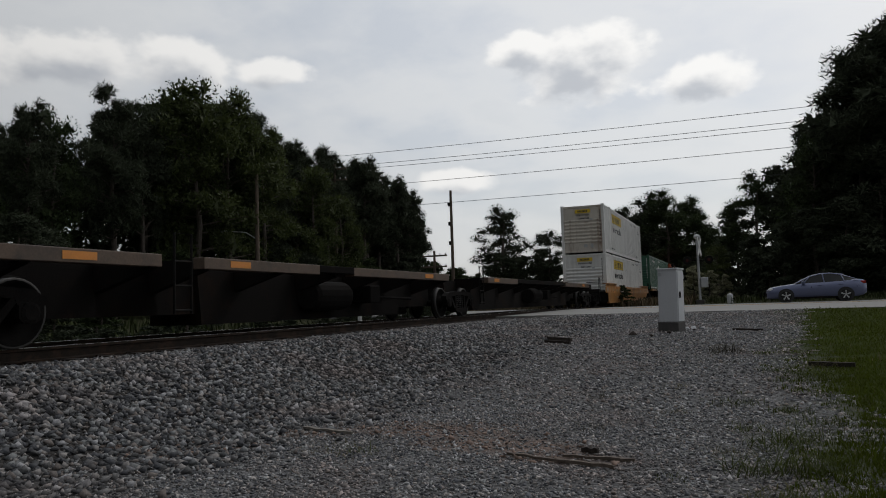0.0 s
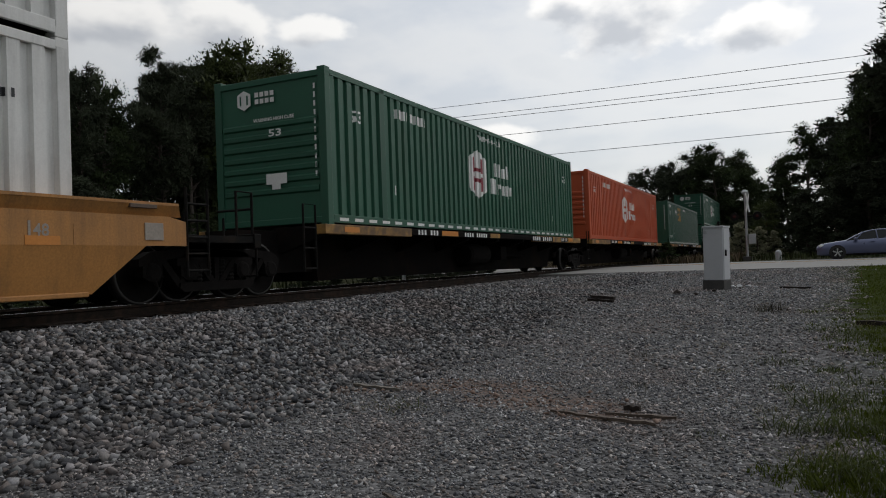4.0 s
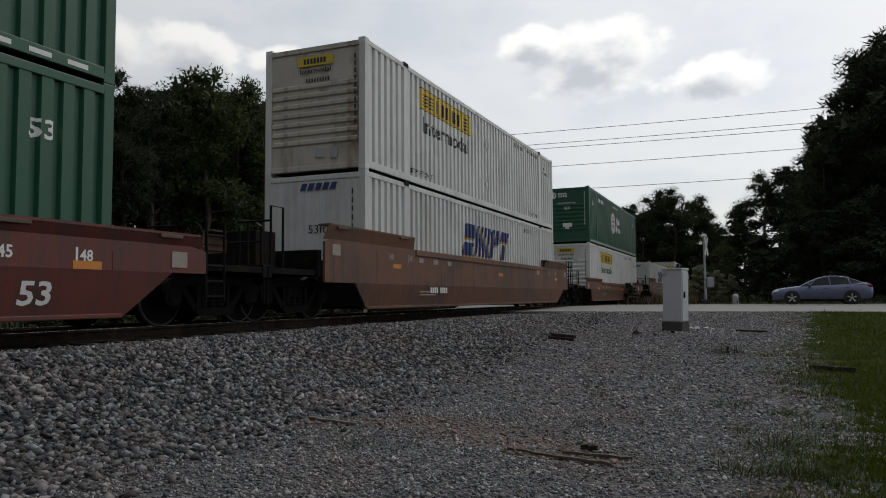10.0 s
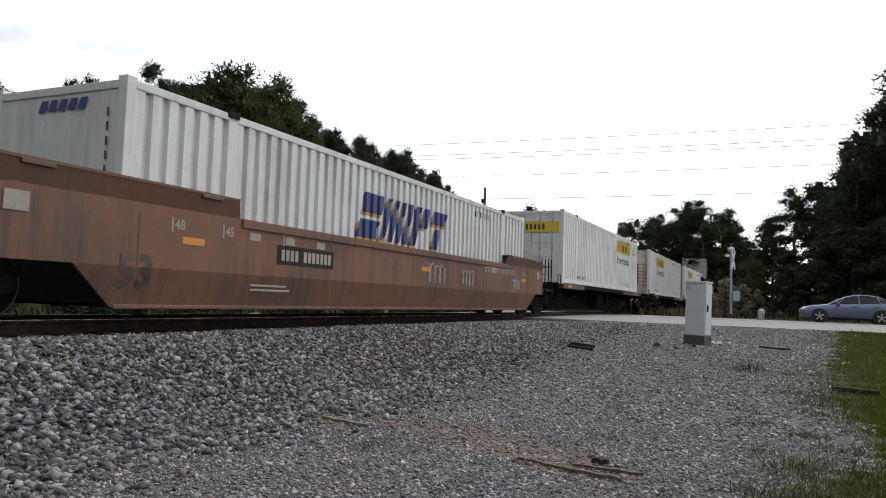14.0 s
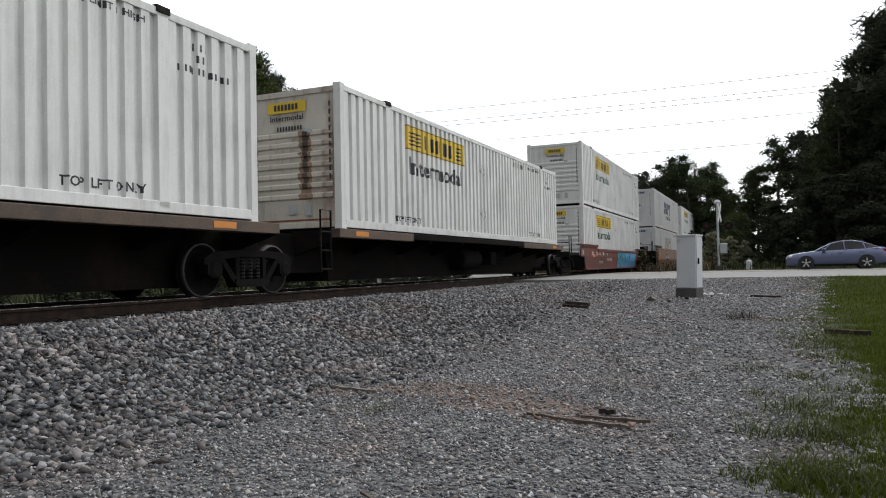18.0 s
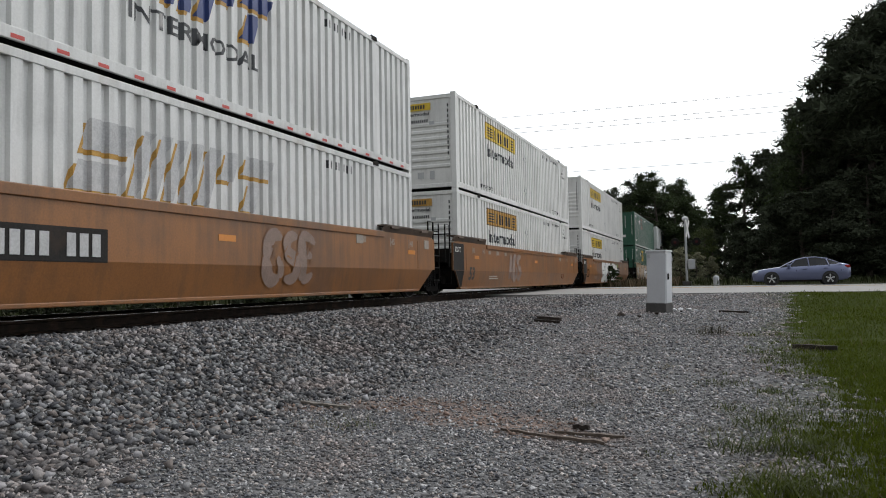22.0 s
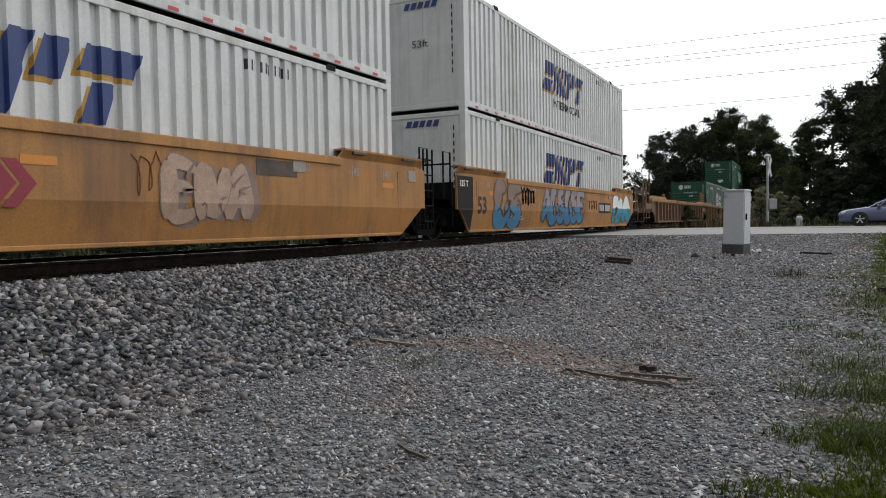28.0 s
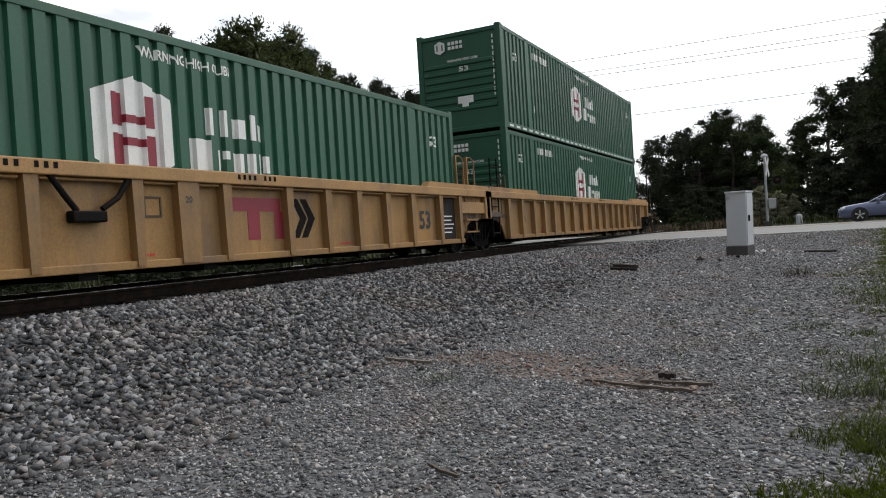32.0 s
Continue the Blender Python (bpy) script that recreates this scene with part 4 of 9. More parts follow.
def yellow_sign_box(ob, words=M_dgreen, panel=M_yellow, rusty=False, door=False):
    front = "doors" if door else "ribs"
    container_body(ob, M_white, front, M_dirtyend if rusty else None)
    castings_dark(ob)
    y0 = 10.2 if door else 2.85
    p = part("sign_panel", logo(("ysp", panel.name, y0), lambda: bm_mesh(drape([quad(y0, y0 + 3.65, 1.98, 2.56)]), "sign_panel", panel)), panel, ob, "yellow sign panel with black bars")
    part("sign_lettering", logo(("ysl", y0), lambda: bm_mesh(drape(
        [quad(y0 + 0.02, y0 + 3.63, 2.53, 2.55), quad(y0 + 0.02, y0 + 3.63, 1.99, 2.01)] + [quad(y0 + 0.15, y0 + 0.85, 2.1 + 0.09 * i, 2.14 + 0.09 * i, 0.1) for i in range(4)] +
        [quad(y0 + 1.0 + k, y0 + 1.0 + k + w, 2.08, 2.42) for k, w in ((0.05, 0.18), (0.4, 0.2), (0.8, 0.08), (0.96, 0.08), (1.16, 0.1), (1.34, 0.08), (1.52, 0.22), (1.84, 0.09))] +
        [quad(y0 + 3.05, y0 + 3.5, 2.08 + 0.1 * i, 2.13 + 0.1 * i) for i in range(4)], 0.007), "sign_lettering", M_black)), M_black, p)
    part("lettering", logo(("ysi", words.name, y0), lambda: draped_text("Intermodal", y0 + 0.2, 1.4, 0.42, 3.25, words)), words, ob, "large printed word on the side")
    part("lettering", logo("tlo", lambda: draped_text("TOP LIFT ONLY", 2.35, 0.27, 0.13, 1.3, M_black)), M_black, ob)
    part("lettering", logo("tlo2", lambda: draped_text("TOP LIFT ONLY", 12.5, 0.27, 0.13, 1.3, M_black)), M_black, ob)
    part("lettering", logo("stk", lambda: draped_text("STACK LIMIT 3 HIGH", 12.4, 2.57, 0.10, 1.4, M_black)), M_black, ob)
    part("serial_marking", logo("ysser", lambda: bm_mesh(drape(code_bars(10.9, 2.5, 10, 0.15) + code_bars(14.75, 2.45, 3, 0.11) + code_bars(14.8, 2.28, 2, 0.11) + code_bars(14.45, 2.1, 12, 0.1, 0.04, 0.05)), "serial_marking", M_black)), M_black, ob)
    for z in (0.75, 2.0):
        g = logo(("dia", z), lambda: bm_mesh(drape([[(7.74, z), (7.95, z - 0.22), (8.16, z), (7.95, z + 0.22)]], 0.008), "placard_holder", M_galv))
        h = part("placard_holder", g, M_galv, ob, "grey diamond placard holder")
        part("placard", logo(("diw", z), lambda: bm_mesh(drape([[(7.78, z), (7.95, z - 0.175), (8.12, z), (7.95, z + 0.175)]], 0.013), "placard", M_white)), M_white, h)
    if door:
        part("door_sign", logo("ysdoor", lambda: end_bars([(-1.1, 1.1, 2.0, 2.42)], -0.012).mesh("door_sign", panel)), panel, ob, "yellow sign strip across the doors")
        part("door_lettering", logo("ysdl", lambda: end_bars([(-0.75 + 0.17 * i, -0.66 + 0.17 * i, 2.1, 2.32) for i in range(8)], -0.016).mesh("door_lettering", M_black)), M_black, ob)
        return
    part("end_sign", logo(("yse", panel.name), lambda: end_bars([(-0.42, 0.5, 2.4, 2.62)]).mesh("end_sign", panel)), panel, ob, "small yellow sign on the end wall")
    part("end_sign_lettering", logo("ysel", lambda: end_bars([(-0.26 + 0.085 * i, -0.2 + 0.085 * i, 2.45, 2.57) for i in range(7)], -0.013).mesh("end_sign_lettering", M_black)), M_black, ob)
    part("lettering", logo("ysw", lambda: end_text("Intermodal", -0.36, 2.24, 0.11, 0.8, M_black)), M_black, ob)
    part("serial_marking", logo("ysen", lambda: end_bars([(-0.2 + 0.07 * i, -0.16 + 0.07 * i, 2.03, 2.12) for i in range(9)] + [(1.03, 1.07, 1.0 + 0.16 * i, 1.1 + 0.16 * i) for i in range(10)]).mesh("serial_marking", M_black)), M_black, ob)
    part("data_plate", logo("ysdp", lambda: end_bars([(0.05, 0.25, 0.33, 0.52), (0.45, 0.6, 0.3, 0.55), (0.45, 0.62, 1.95, 2.05)]).mesh("data_plate", M_galv)), M_galv, ob)
    if rusty is True:
        rng_ = random.Random(44)
        streaks = []
        for i in range(16):
            x = rng_.choice((-0.72, -0.6, -0.5, 0.42, 0.55, 0.7, 0.78)) + rng_.uniform(-0.07, 0.07)
            top_z, w = 0.74 + 0.21 * rng_.randint(0, 5), rng_.uniform(0.02, 0.07)
            streaks.append((x, x + w, top_z - rng_.uniform(0.05, 0.075), top_z))
        for col, wide in ((-0.84, 0.13), (0.46, 0.17)):
            for k, (w, lift, m_) in enumerate(((1.9, 0.002, M_rustwash), (0.8, 0.004, M_guide))):
                # a smear that follows the ribs
                prof = [(z + 0.62 + 0.21 * i, y_) for i in range(1 if k else 0, 7) for z, y_ in ((0.0, 0.028), (0.03, -0.005), (0.1, -0.005), (0.13, 0.028))]
                g = Geo()
                edge = [(col - wide * w * rng_.uniform(0.3, 0.6), col + wide * w * rng_.uniform(0.3, 0.6)) for _ in prof]
                g.add([(x, y_ - lift, z) for (z, y_), e2 in zip(prof, edge) for x in e2], [(2 * i, 2 * i + 1, 2 * i + 3, 2 * i + 2) for i in range(len(prof) - 1)])
                part("rust_run", g, m_, ob, "dark rust run down the end wall" if k else "brown rust wash round the runs")
        g = logo("rustend", lambda: end_bars(streaks + [(-1.05, 1.0, 0.19, 0.23)], 0.026).mesh("rust_stain", M_rust))
        part("rust_stain", g, M_rust, ob, "brown rust stains between the ribs")


def navy_letter_box(ob, word=True, pale=False, single_=False):
    container_body(ob, M_greywhite, "smooth")
    castings_dark(ob)

    def letters(dy, dz, w):
        # five slanted marks: plain strokes in place of the firm's name
        out, y = [], 5.75
        for strokes in ([(0, 0.8, 0.52, 0.93), (0, 0.8, 0, 0.38)],
                        [(0, 0.22, 0, 0.93), (0.33, 0.55, 0, 0.93), (0.66, 0.88, 0, 0.93)],
                        [(0, 0.22, 0, 0.93)],
                        [(0, 0.3, 0, 0.93), (0.4, 0.75, 0.45, 0.93)],
                        [(0.05, 0.85, 0.6, 0.93), (0.26, 0.6, 0, 0.5)]):
            for a, b, c, d in strokes:
                out.append([(y + a + dy + 0.36 * c, 1.34 + c + dz), (y + b + dy + 0.36 * c, 1.34 + c + dz), (y + b + dy + 0.36 * d, 1.34 + d + dz), (y + a + dy + 0.36 * d, 1.34 + d + dz)])
            y += max(s[1] for s in strokes) + 0.13
        return out
    m = M_silver if pale else M_blue
    sh = M_gold
    part("lettering_shadow", logo(("nvs", pale), lambda: bm_mesh(drape(letters(-0.07, -0.07, 1), 0.003), "lettering_shadow", sh)), sh, ob, "ochre drop shadow of the lettering")
    part("side_lettering", logo(("nvl", pale), lambda: bm_mesh(drape(letters(0, 0, 1), 0.006), "side_lettering", m)), m, ob, "large slanted navy lettering shapes" if not pale else "painted-over lettering shapes")
    if word:
        part("lettering", logo("nvi", lambda: draped_text("INTERMODAL", 6.7, 0.88, 0.28, 3.0, M_black)), M_black, ob)
    part("serial_marking", logo("nvser", lambda: bm_mesh(drape(code_bars(12.0, 2.45, 10, 0.16)), "serial_marking", M_black)), M_black, ob)
    tape = logo("nvtape", lambda: bm_mesh(bars_bm([quad(0.6 + 0.62 * i, 0.78 + 0.62 * i, 0.06, 0.11) for i in range(25)], FACE + 0.004), "reflector_tape", M_redtape))
    part("reflector_tape", tape, M_redtape, ob, "red reflector dashes")
    part("end_lettering", logo("nve", lambda: Geo().add([p for i in range(5) for p in ((-0.35 + 0.19 * i, -0.004, 2.5), (-0.21 + 0.19 * i, -0.004, 2.5), (-0.15 + 0.19 * i, -0.004, 2.66), (-0.29 + 0.19 * i, -0.004, 2.66))], [tuple(range(4 * i, 4 * i + 4)) for i in range(5)]).mesh("end_lettering", M_blue)), M_blue, ob)
    part("lettering", logo("nv53", lambda: end_text("53ft", -0.12, 1.55, 0.18, 0.45, M_black)), M_black, ob)
    part("serial_marking", logo("nven", lambda: end_bars([(0.965, 1.0, 0.85 + 0.19 * i, 0.97 + 0.19 * i) for i in range(9)], -0.004).mesh("serial_marking", M_black)), M_black, ob)


def bars_bm(polys, x):
    bm = bmesh.new()
    for poly in polys:
        bm.faces.new([bm.verts.new((x, y, z)) for y, z in poly])
    return bm


def six_sided_sign_box(ob, material, mark=M_crimson, tape=True):
    container_body(ob, material, "ribs")
    hx = [(6.46, 1.17), (7.09, 0.92), (7.72, 1.17), (7.72, 1.98), (7.09, 2.23), (6.46, 1.98)]
    p = part("sign_panel", logo("hxhex", lambda: bm_mesh(drape([hx]), "sign_panel", M_wpaint)), M_wpaint, ob, "white six-sided sign with upright bars")
    part("sign_lettering", logo(("hxbar", mark.name), lambda: bm_mesh(drape([quad(6.74, 6.92, 1.6, 2.0), quad(7.24, 7.42, 1.6, 2.0), quad(6.74, 6.92, 1.12, 1.5), quad(7.24, 7.42, 1.12, 1.5), quad(6.92, 7.24, 1.64, 1.74), quad(6.92, 7.24, 1.36, 1.46)], 0.008), "sign_lettering", mark)), mark, p)
    bars = [(8.32, 8.42, 1.62, 2.0), (8.6, 8.7, 1.62, 2.0), (8.8, 9.1, 1.62, 1.9), (9.2, 9.3, 1.62, 2.0), (9.34, 9.46, 1.62, 1.86), (8.0, 8.36, 1.12, 1.55), (8.48, 8.57, 1.12, 1.42), (8.62, 8.72, 1.3, 1.42), (8.78, 9.0, 1.12, 1.4), (9.07, 9.27, 1.12, 1.42), (9.34, 9.43, 1.0, 1.42), (9.47, 9.57, 1.14, 1.4)]
    part("side_lettering", logo("hxtxt", lambda: bm_mesh(drape([quad(*b) for b in bars]), "side_lettering", M_wpaint)), M_wpaint, ob, "white lettering shapes")
    part("lettering", logo("hwh", lambda: draped_text("WARNING HIGH CUBE", 7.2, 2.5, 0.14, 1.65, M_wpaint)), M_wpaint, ob)
    part("lettering", logo("h53f", lambda: draped_text("53", 0.9, 2.0, 0.24, 0.36, M_wpaint)), M_wpaint, ob)
    part("lettering", logo("h53r", lambda: draped_text("53", 14.95, 2.0, 0.24, 0.36, M_wpaint)), M_wpaint, ob)
    part("serial_marking", logo("hser", lambda: bm_mesh(drape(code_bars(2.6, 2.35, 9, 0.2, 0.1, 0.07) + code_bars(13.55, 0.55, 2, 0.2) + code_bars(2.5, 0.7, 2, 0.2)), "serial_marking", M_wpaint)), M_wpaint, ob)
    if tape:
        part("reflector_tape", logo("hxtape", lambda: bm_mesh(bars_bm([quad(0.35 + 0.52 * i, 0.65 + 0.52 * i, 0.08, 0.14) for i in range(30)], FACE + 0.004), "reflector_tape", M_wpaint)), M_wpaint, ob, "white reflector dashes")
    hxe = [(-0.72, 2.36), (-0.56, 2.28), (-0.4, 2.36), (-0.4, 2.58), (-0.56, 2.66), (-0.72, 2.58)]
    part("end_sign", logo("hxe", lambda: Geo().add([(x, -0.008, z) for x, z in hxe], [tuple(range(6))]).mesh("end_sign", M_wpaint)), M_wpaint, ob, "small white six-sided sign")
    part("end_lettering", logo("hxel", lambda: end_bars([(-0.66, -0.62, 2.38, 2.56), (-0.5, -0.46, 2.38, 2.56)], -0.012).mesh("end_lettering", material)), material, ob)
    part("end_lettering", logo("hxet", lambda: end_bars([(-0.3 + 0.12 * i, -0.21 + 0.12 * i, z, z + 0.09) for i in range(4) for z in (2.37, 2.5)]).mesh("end_lettering", M_wpaint)), M_wpaint, ob)
    part("lettering", logo("hwe", lambda: end_text("WARNING HIGH CUBE", -0.35, 2.02, 0.07, 0.95, M_wpaint)), M_wpaint, ob)
    part("lettering", logo("h53e", lambda: end_text("53", 0.0, 1.72, 0.14, 0.3, M_wpaint)), M_wpaint, ob)
    part("data_plate", logo("hdp", lambda: end_bars([(-0.08, 0.4, 0.82, 1.02), (0.05, 0.25, 0.72, 0.82)]).mesh("data_plate", M_wpaint)), M_wpaint, ob, "white weight plate")
    part("serial_marking", logo("hen", lambda: end_bars([(1.04, 1.08, 0.9 + 0.16 * i, 1.0 + 0.16 * i) for i in range(11)], -0.004).mesh("serial_marking", M_wpaint)), M_wpaint, ob)


def gold_sign_box(ob, faded=False):
    container_body(ob, M_green, "smooth")
    sign = (M_yellow, M_gold, M_tan)[int(faded)]
    p = part("sign_panel", logo(("gsp", faded), lambda: bm_mesh(drape([quad(4.5, 5.95, 1.68, 2.62)]), "sign_panel", sign)), sign, ob, "square gold sign panel")
    part("sign_lettering", logo("gsl", lambda: bm_mesh(drape([quad(4.65, 5.0, 1.85, 2.08), quad(4.65, 5.0, 2.2, 2.45), quad(5.08, 5.18, 1.85, 2.45), quad(5.24, 5.32, 2.0, 2.4), quad(5.38, 5.48, 1.85, 2.45), quad(5.56, 5.85, 2.12, 2.45), quad(5.56, 5.66, 1.85, 2.04)], 0.008), "sign_lettering", M_dgreen)), M_dgreen, p)
    part("placard_holder", logo("gsd", lambda: bm_mesh(drape([[(3.45, 2.28), (3.7, 2.03), (3.95, 2.28), (3.7, 2.53)]], 0.012), "placard_holder", M_wpaint)), M_wpaint, ob, "white diamond placard holder")
    part("lettering", logo("etl", lambda: draped_text("TOP LIFT ONLY", 0.6, 0.45, 0.14, 1.1, M_wpaint)), M_wpaint, ob)
    part("lettering", logo("h53f", lambda: draped_text("53", 0.9, 2.0, 0.24, 0.36, M_wpaint)), M_wpaint, ob)
    part("lettering", logo("h53r", lambda: draped_text("53", 14.95, 2.0, 0.24, 0.36, M_wpaint)), M_wpaint, ob)
    part("serial_marking", logo("eser", lambda: bm_mesh(drape(code_bars(0.5, 2.5, 9, 0.16, 0.08, 0.05) + code_bars(7.5, 2.5, 9, 0.12, 0.08, 0.05) + code_bars(2.5, 0.7, 2, 0.2)), "serial_marking", M_wpaint)), M_wpaint, ob)
    part("reflector_tape", logo("hxtape", lambda: bm_mesh(bars_bm([quad(0.35 + 0.52 * i, 0.65 + 0.52 * i, 0.08, 0.14) for i in range(30)], FACE + 0.004), "reflector_tape", M_wpaint)), M_wpaint, ob, "white reflector dashes")
    part("end_sign", logo(("gse", faded), lambda: end_bars([(-0.35, 0.15, 2.3, 2.62)], -0.004).mesh("end_sign", sign)), sign, ob)
    part("end_sign_lettering", logo("gsel", lambda: end_bars([(-0.28, -0.24, 2.36, 2.56), (-0.2, -0.1, 2.36, 2.4), (-0.06, -0.02, 2.36, 2.56), (0.04, 0.08, 2.36, 2.56)], -0.008).mesh("end_sign_lettering", M_dgreen)), M_dgreen, ob)
    part("lettering", logo("e53", lambda: end_text("53'", -0.2, 1.85, 0.16, 0.32, M_wpaint)), M_wpaint, ob)
    part("placard_holder", logo("gsde", lambda: Geo().add([(x, -0.004, z) for x, z in ((-0.9, 1.9), (-0.72, 1.72), (-0.54, 1.9), (-0.72, 2.08))], [(0, 1, 2, 3)]).mesh("placard_holder", M_wpaint)), M_wpaint, ob, "white diamond placard holder")
    part("data_plate", logo("gsdp", lambda: end_bars([(0.1, 0.55, 0.75, 0.95)] + [(-0.65 + 0.1 * i, -0.6 + 0.1 * i, 0.7, 1.15) for i in range(4)], -0.004).mesh("data_plate", M_wpaint)), M_wpaint, ob)
    part("serial_marking", logo("een", lambda: end_bars([(0.5, 0.55, 1.55 + 0.13 * i, 1.63 + 0.13 * i) for i in range(8)] + [(1.04, 1.08, 1.0 + 0.15 * i, 1.1 + 0.15 * i) for i in range(11)], -0.003).mesh("serial_marking", M_wpaint)), M_wpaint, ob)


# ---- railway cars ----
SIDE = Matrix(((0, 0, 1, 0), (1, 0, 0, 0), (0, 1, 0, 0), (0, 0, 0, 1)))     # lays flat letters onto the side


def truck(car, y, name="truck"):
    """A two-axle bogie at y: side frames with springs, wheels on axles, bearing caps."""
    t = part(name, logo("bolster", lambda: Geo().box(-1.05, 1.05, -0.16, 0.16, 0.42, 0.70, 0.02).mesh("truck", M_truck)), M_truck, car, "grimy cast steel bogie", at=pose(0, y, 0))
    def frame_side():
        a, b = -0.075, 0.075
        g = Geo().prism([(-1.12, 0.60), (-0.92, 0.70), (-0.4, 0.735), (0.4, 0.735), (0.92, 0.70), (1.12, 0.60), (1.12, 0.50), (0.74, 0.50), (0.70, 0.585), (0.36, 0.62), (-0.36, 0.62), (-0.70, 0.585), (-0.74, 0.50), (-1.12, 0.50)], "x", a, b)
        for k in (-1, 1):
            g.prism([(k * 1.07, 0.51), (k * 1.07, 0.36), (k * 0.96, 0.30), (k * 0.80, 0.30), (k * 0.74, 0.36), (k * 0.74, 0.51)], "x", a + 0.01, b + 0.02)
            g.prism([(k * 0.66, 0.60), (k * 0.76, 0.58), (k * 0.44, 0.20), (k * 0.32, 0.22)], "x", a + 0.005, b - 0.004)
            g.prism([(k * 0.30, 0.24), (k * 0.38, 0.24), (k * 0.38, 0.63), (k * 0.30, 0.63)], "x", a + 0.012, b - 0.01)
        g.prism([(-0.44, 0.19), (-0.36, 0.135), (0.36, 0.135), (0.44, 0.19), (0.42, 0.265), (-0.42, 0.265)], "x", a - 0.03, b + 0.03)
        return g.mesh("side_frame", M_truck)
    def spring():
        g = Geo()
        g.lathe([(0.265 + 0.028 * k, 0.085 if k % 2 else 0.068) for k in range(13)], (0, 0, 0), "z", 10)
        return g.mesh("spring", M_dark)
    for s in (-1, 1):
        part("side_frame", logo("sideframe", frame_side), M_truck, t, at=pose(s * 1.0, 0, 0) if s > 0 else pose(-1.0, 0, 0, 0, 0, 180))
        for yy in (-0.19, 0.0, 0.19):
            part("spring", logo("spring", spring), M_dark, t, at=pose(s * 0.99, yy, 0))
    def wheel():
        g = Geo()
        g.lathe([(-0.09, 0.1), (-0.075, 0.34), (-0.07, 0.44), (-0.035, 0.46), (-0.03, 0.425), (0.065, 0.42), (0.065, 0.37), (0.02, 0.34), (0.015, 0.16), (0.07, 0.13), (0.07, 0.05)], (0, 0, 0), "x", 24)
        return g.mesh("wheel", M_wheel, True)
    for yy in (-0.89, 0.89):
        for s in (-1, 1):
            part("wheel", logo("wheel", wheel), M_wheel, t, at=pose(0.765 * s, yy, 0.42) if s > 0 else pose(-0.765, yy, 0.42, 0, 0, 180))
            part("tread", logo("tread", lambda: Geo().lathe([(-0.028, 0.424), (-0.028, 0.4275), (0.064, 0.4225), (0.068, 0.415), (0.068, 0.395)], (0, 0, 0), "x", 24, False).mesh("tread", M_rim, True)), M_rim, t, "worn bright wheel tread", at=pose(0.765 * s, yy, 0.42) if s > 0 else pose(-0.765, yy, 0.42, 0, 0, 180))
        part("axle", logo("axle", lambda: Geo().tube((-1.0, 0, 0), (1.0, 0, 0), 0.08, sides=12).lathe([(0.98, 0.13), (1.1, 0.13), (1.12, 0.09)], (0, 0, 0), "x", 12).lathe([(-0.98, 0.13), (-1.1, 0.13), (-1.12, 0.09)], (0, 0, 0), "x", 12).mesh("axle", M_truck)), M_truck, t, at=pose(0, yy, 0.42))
    return t


def ladder(car, x, y0, y1, z0, z1, material, n=4):
    g = Geo()
    for y in (y0, y1):
        g.tube((x, y, z0), (x, y, z1), 0.022, sides=6)
    for i in range(n):
        z = z0 + 0.08 + (z1 - z0 - 0.3) * i / max(n - 1, 1)
        g.tube((x, y0, z), (x, y1, z), 0.018, sides=6)
    part("ladder", g, material, car, "narrow steel grab ladder")


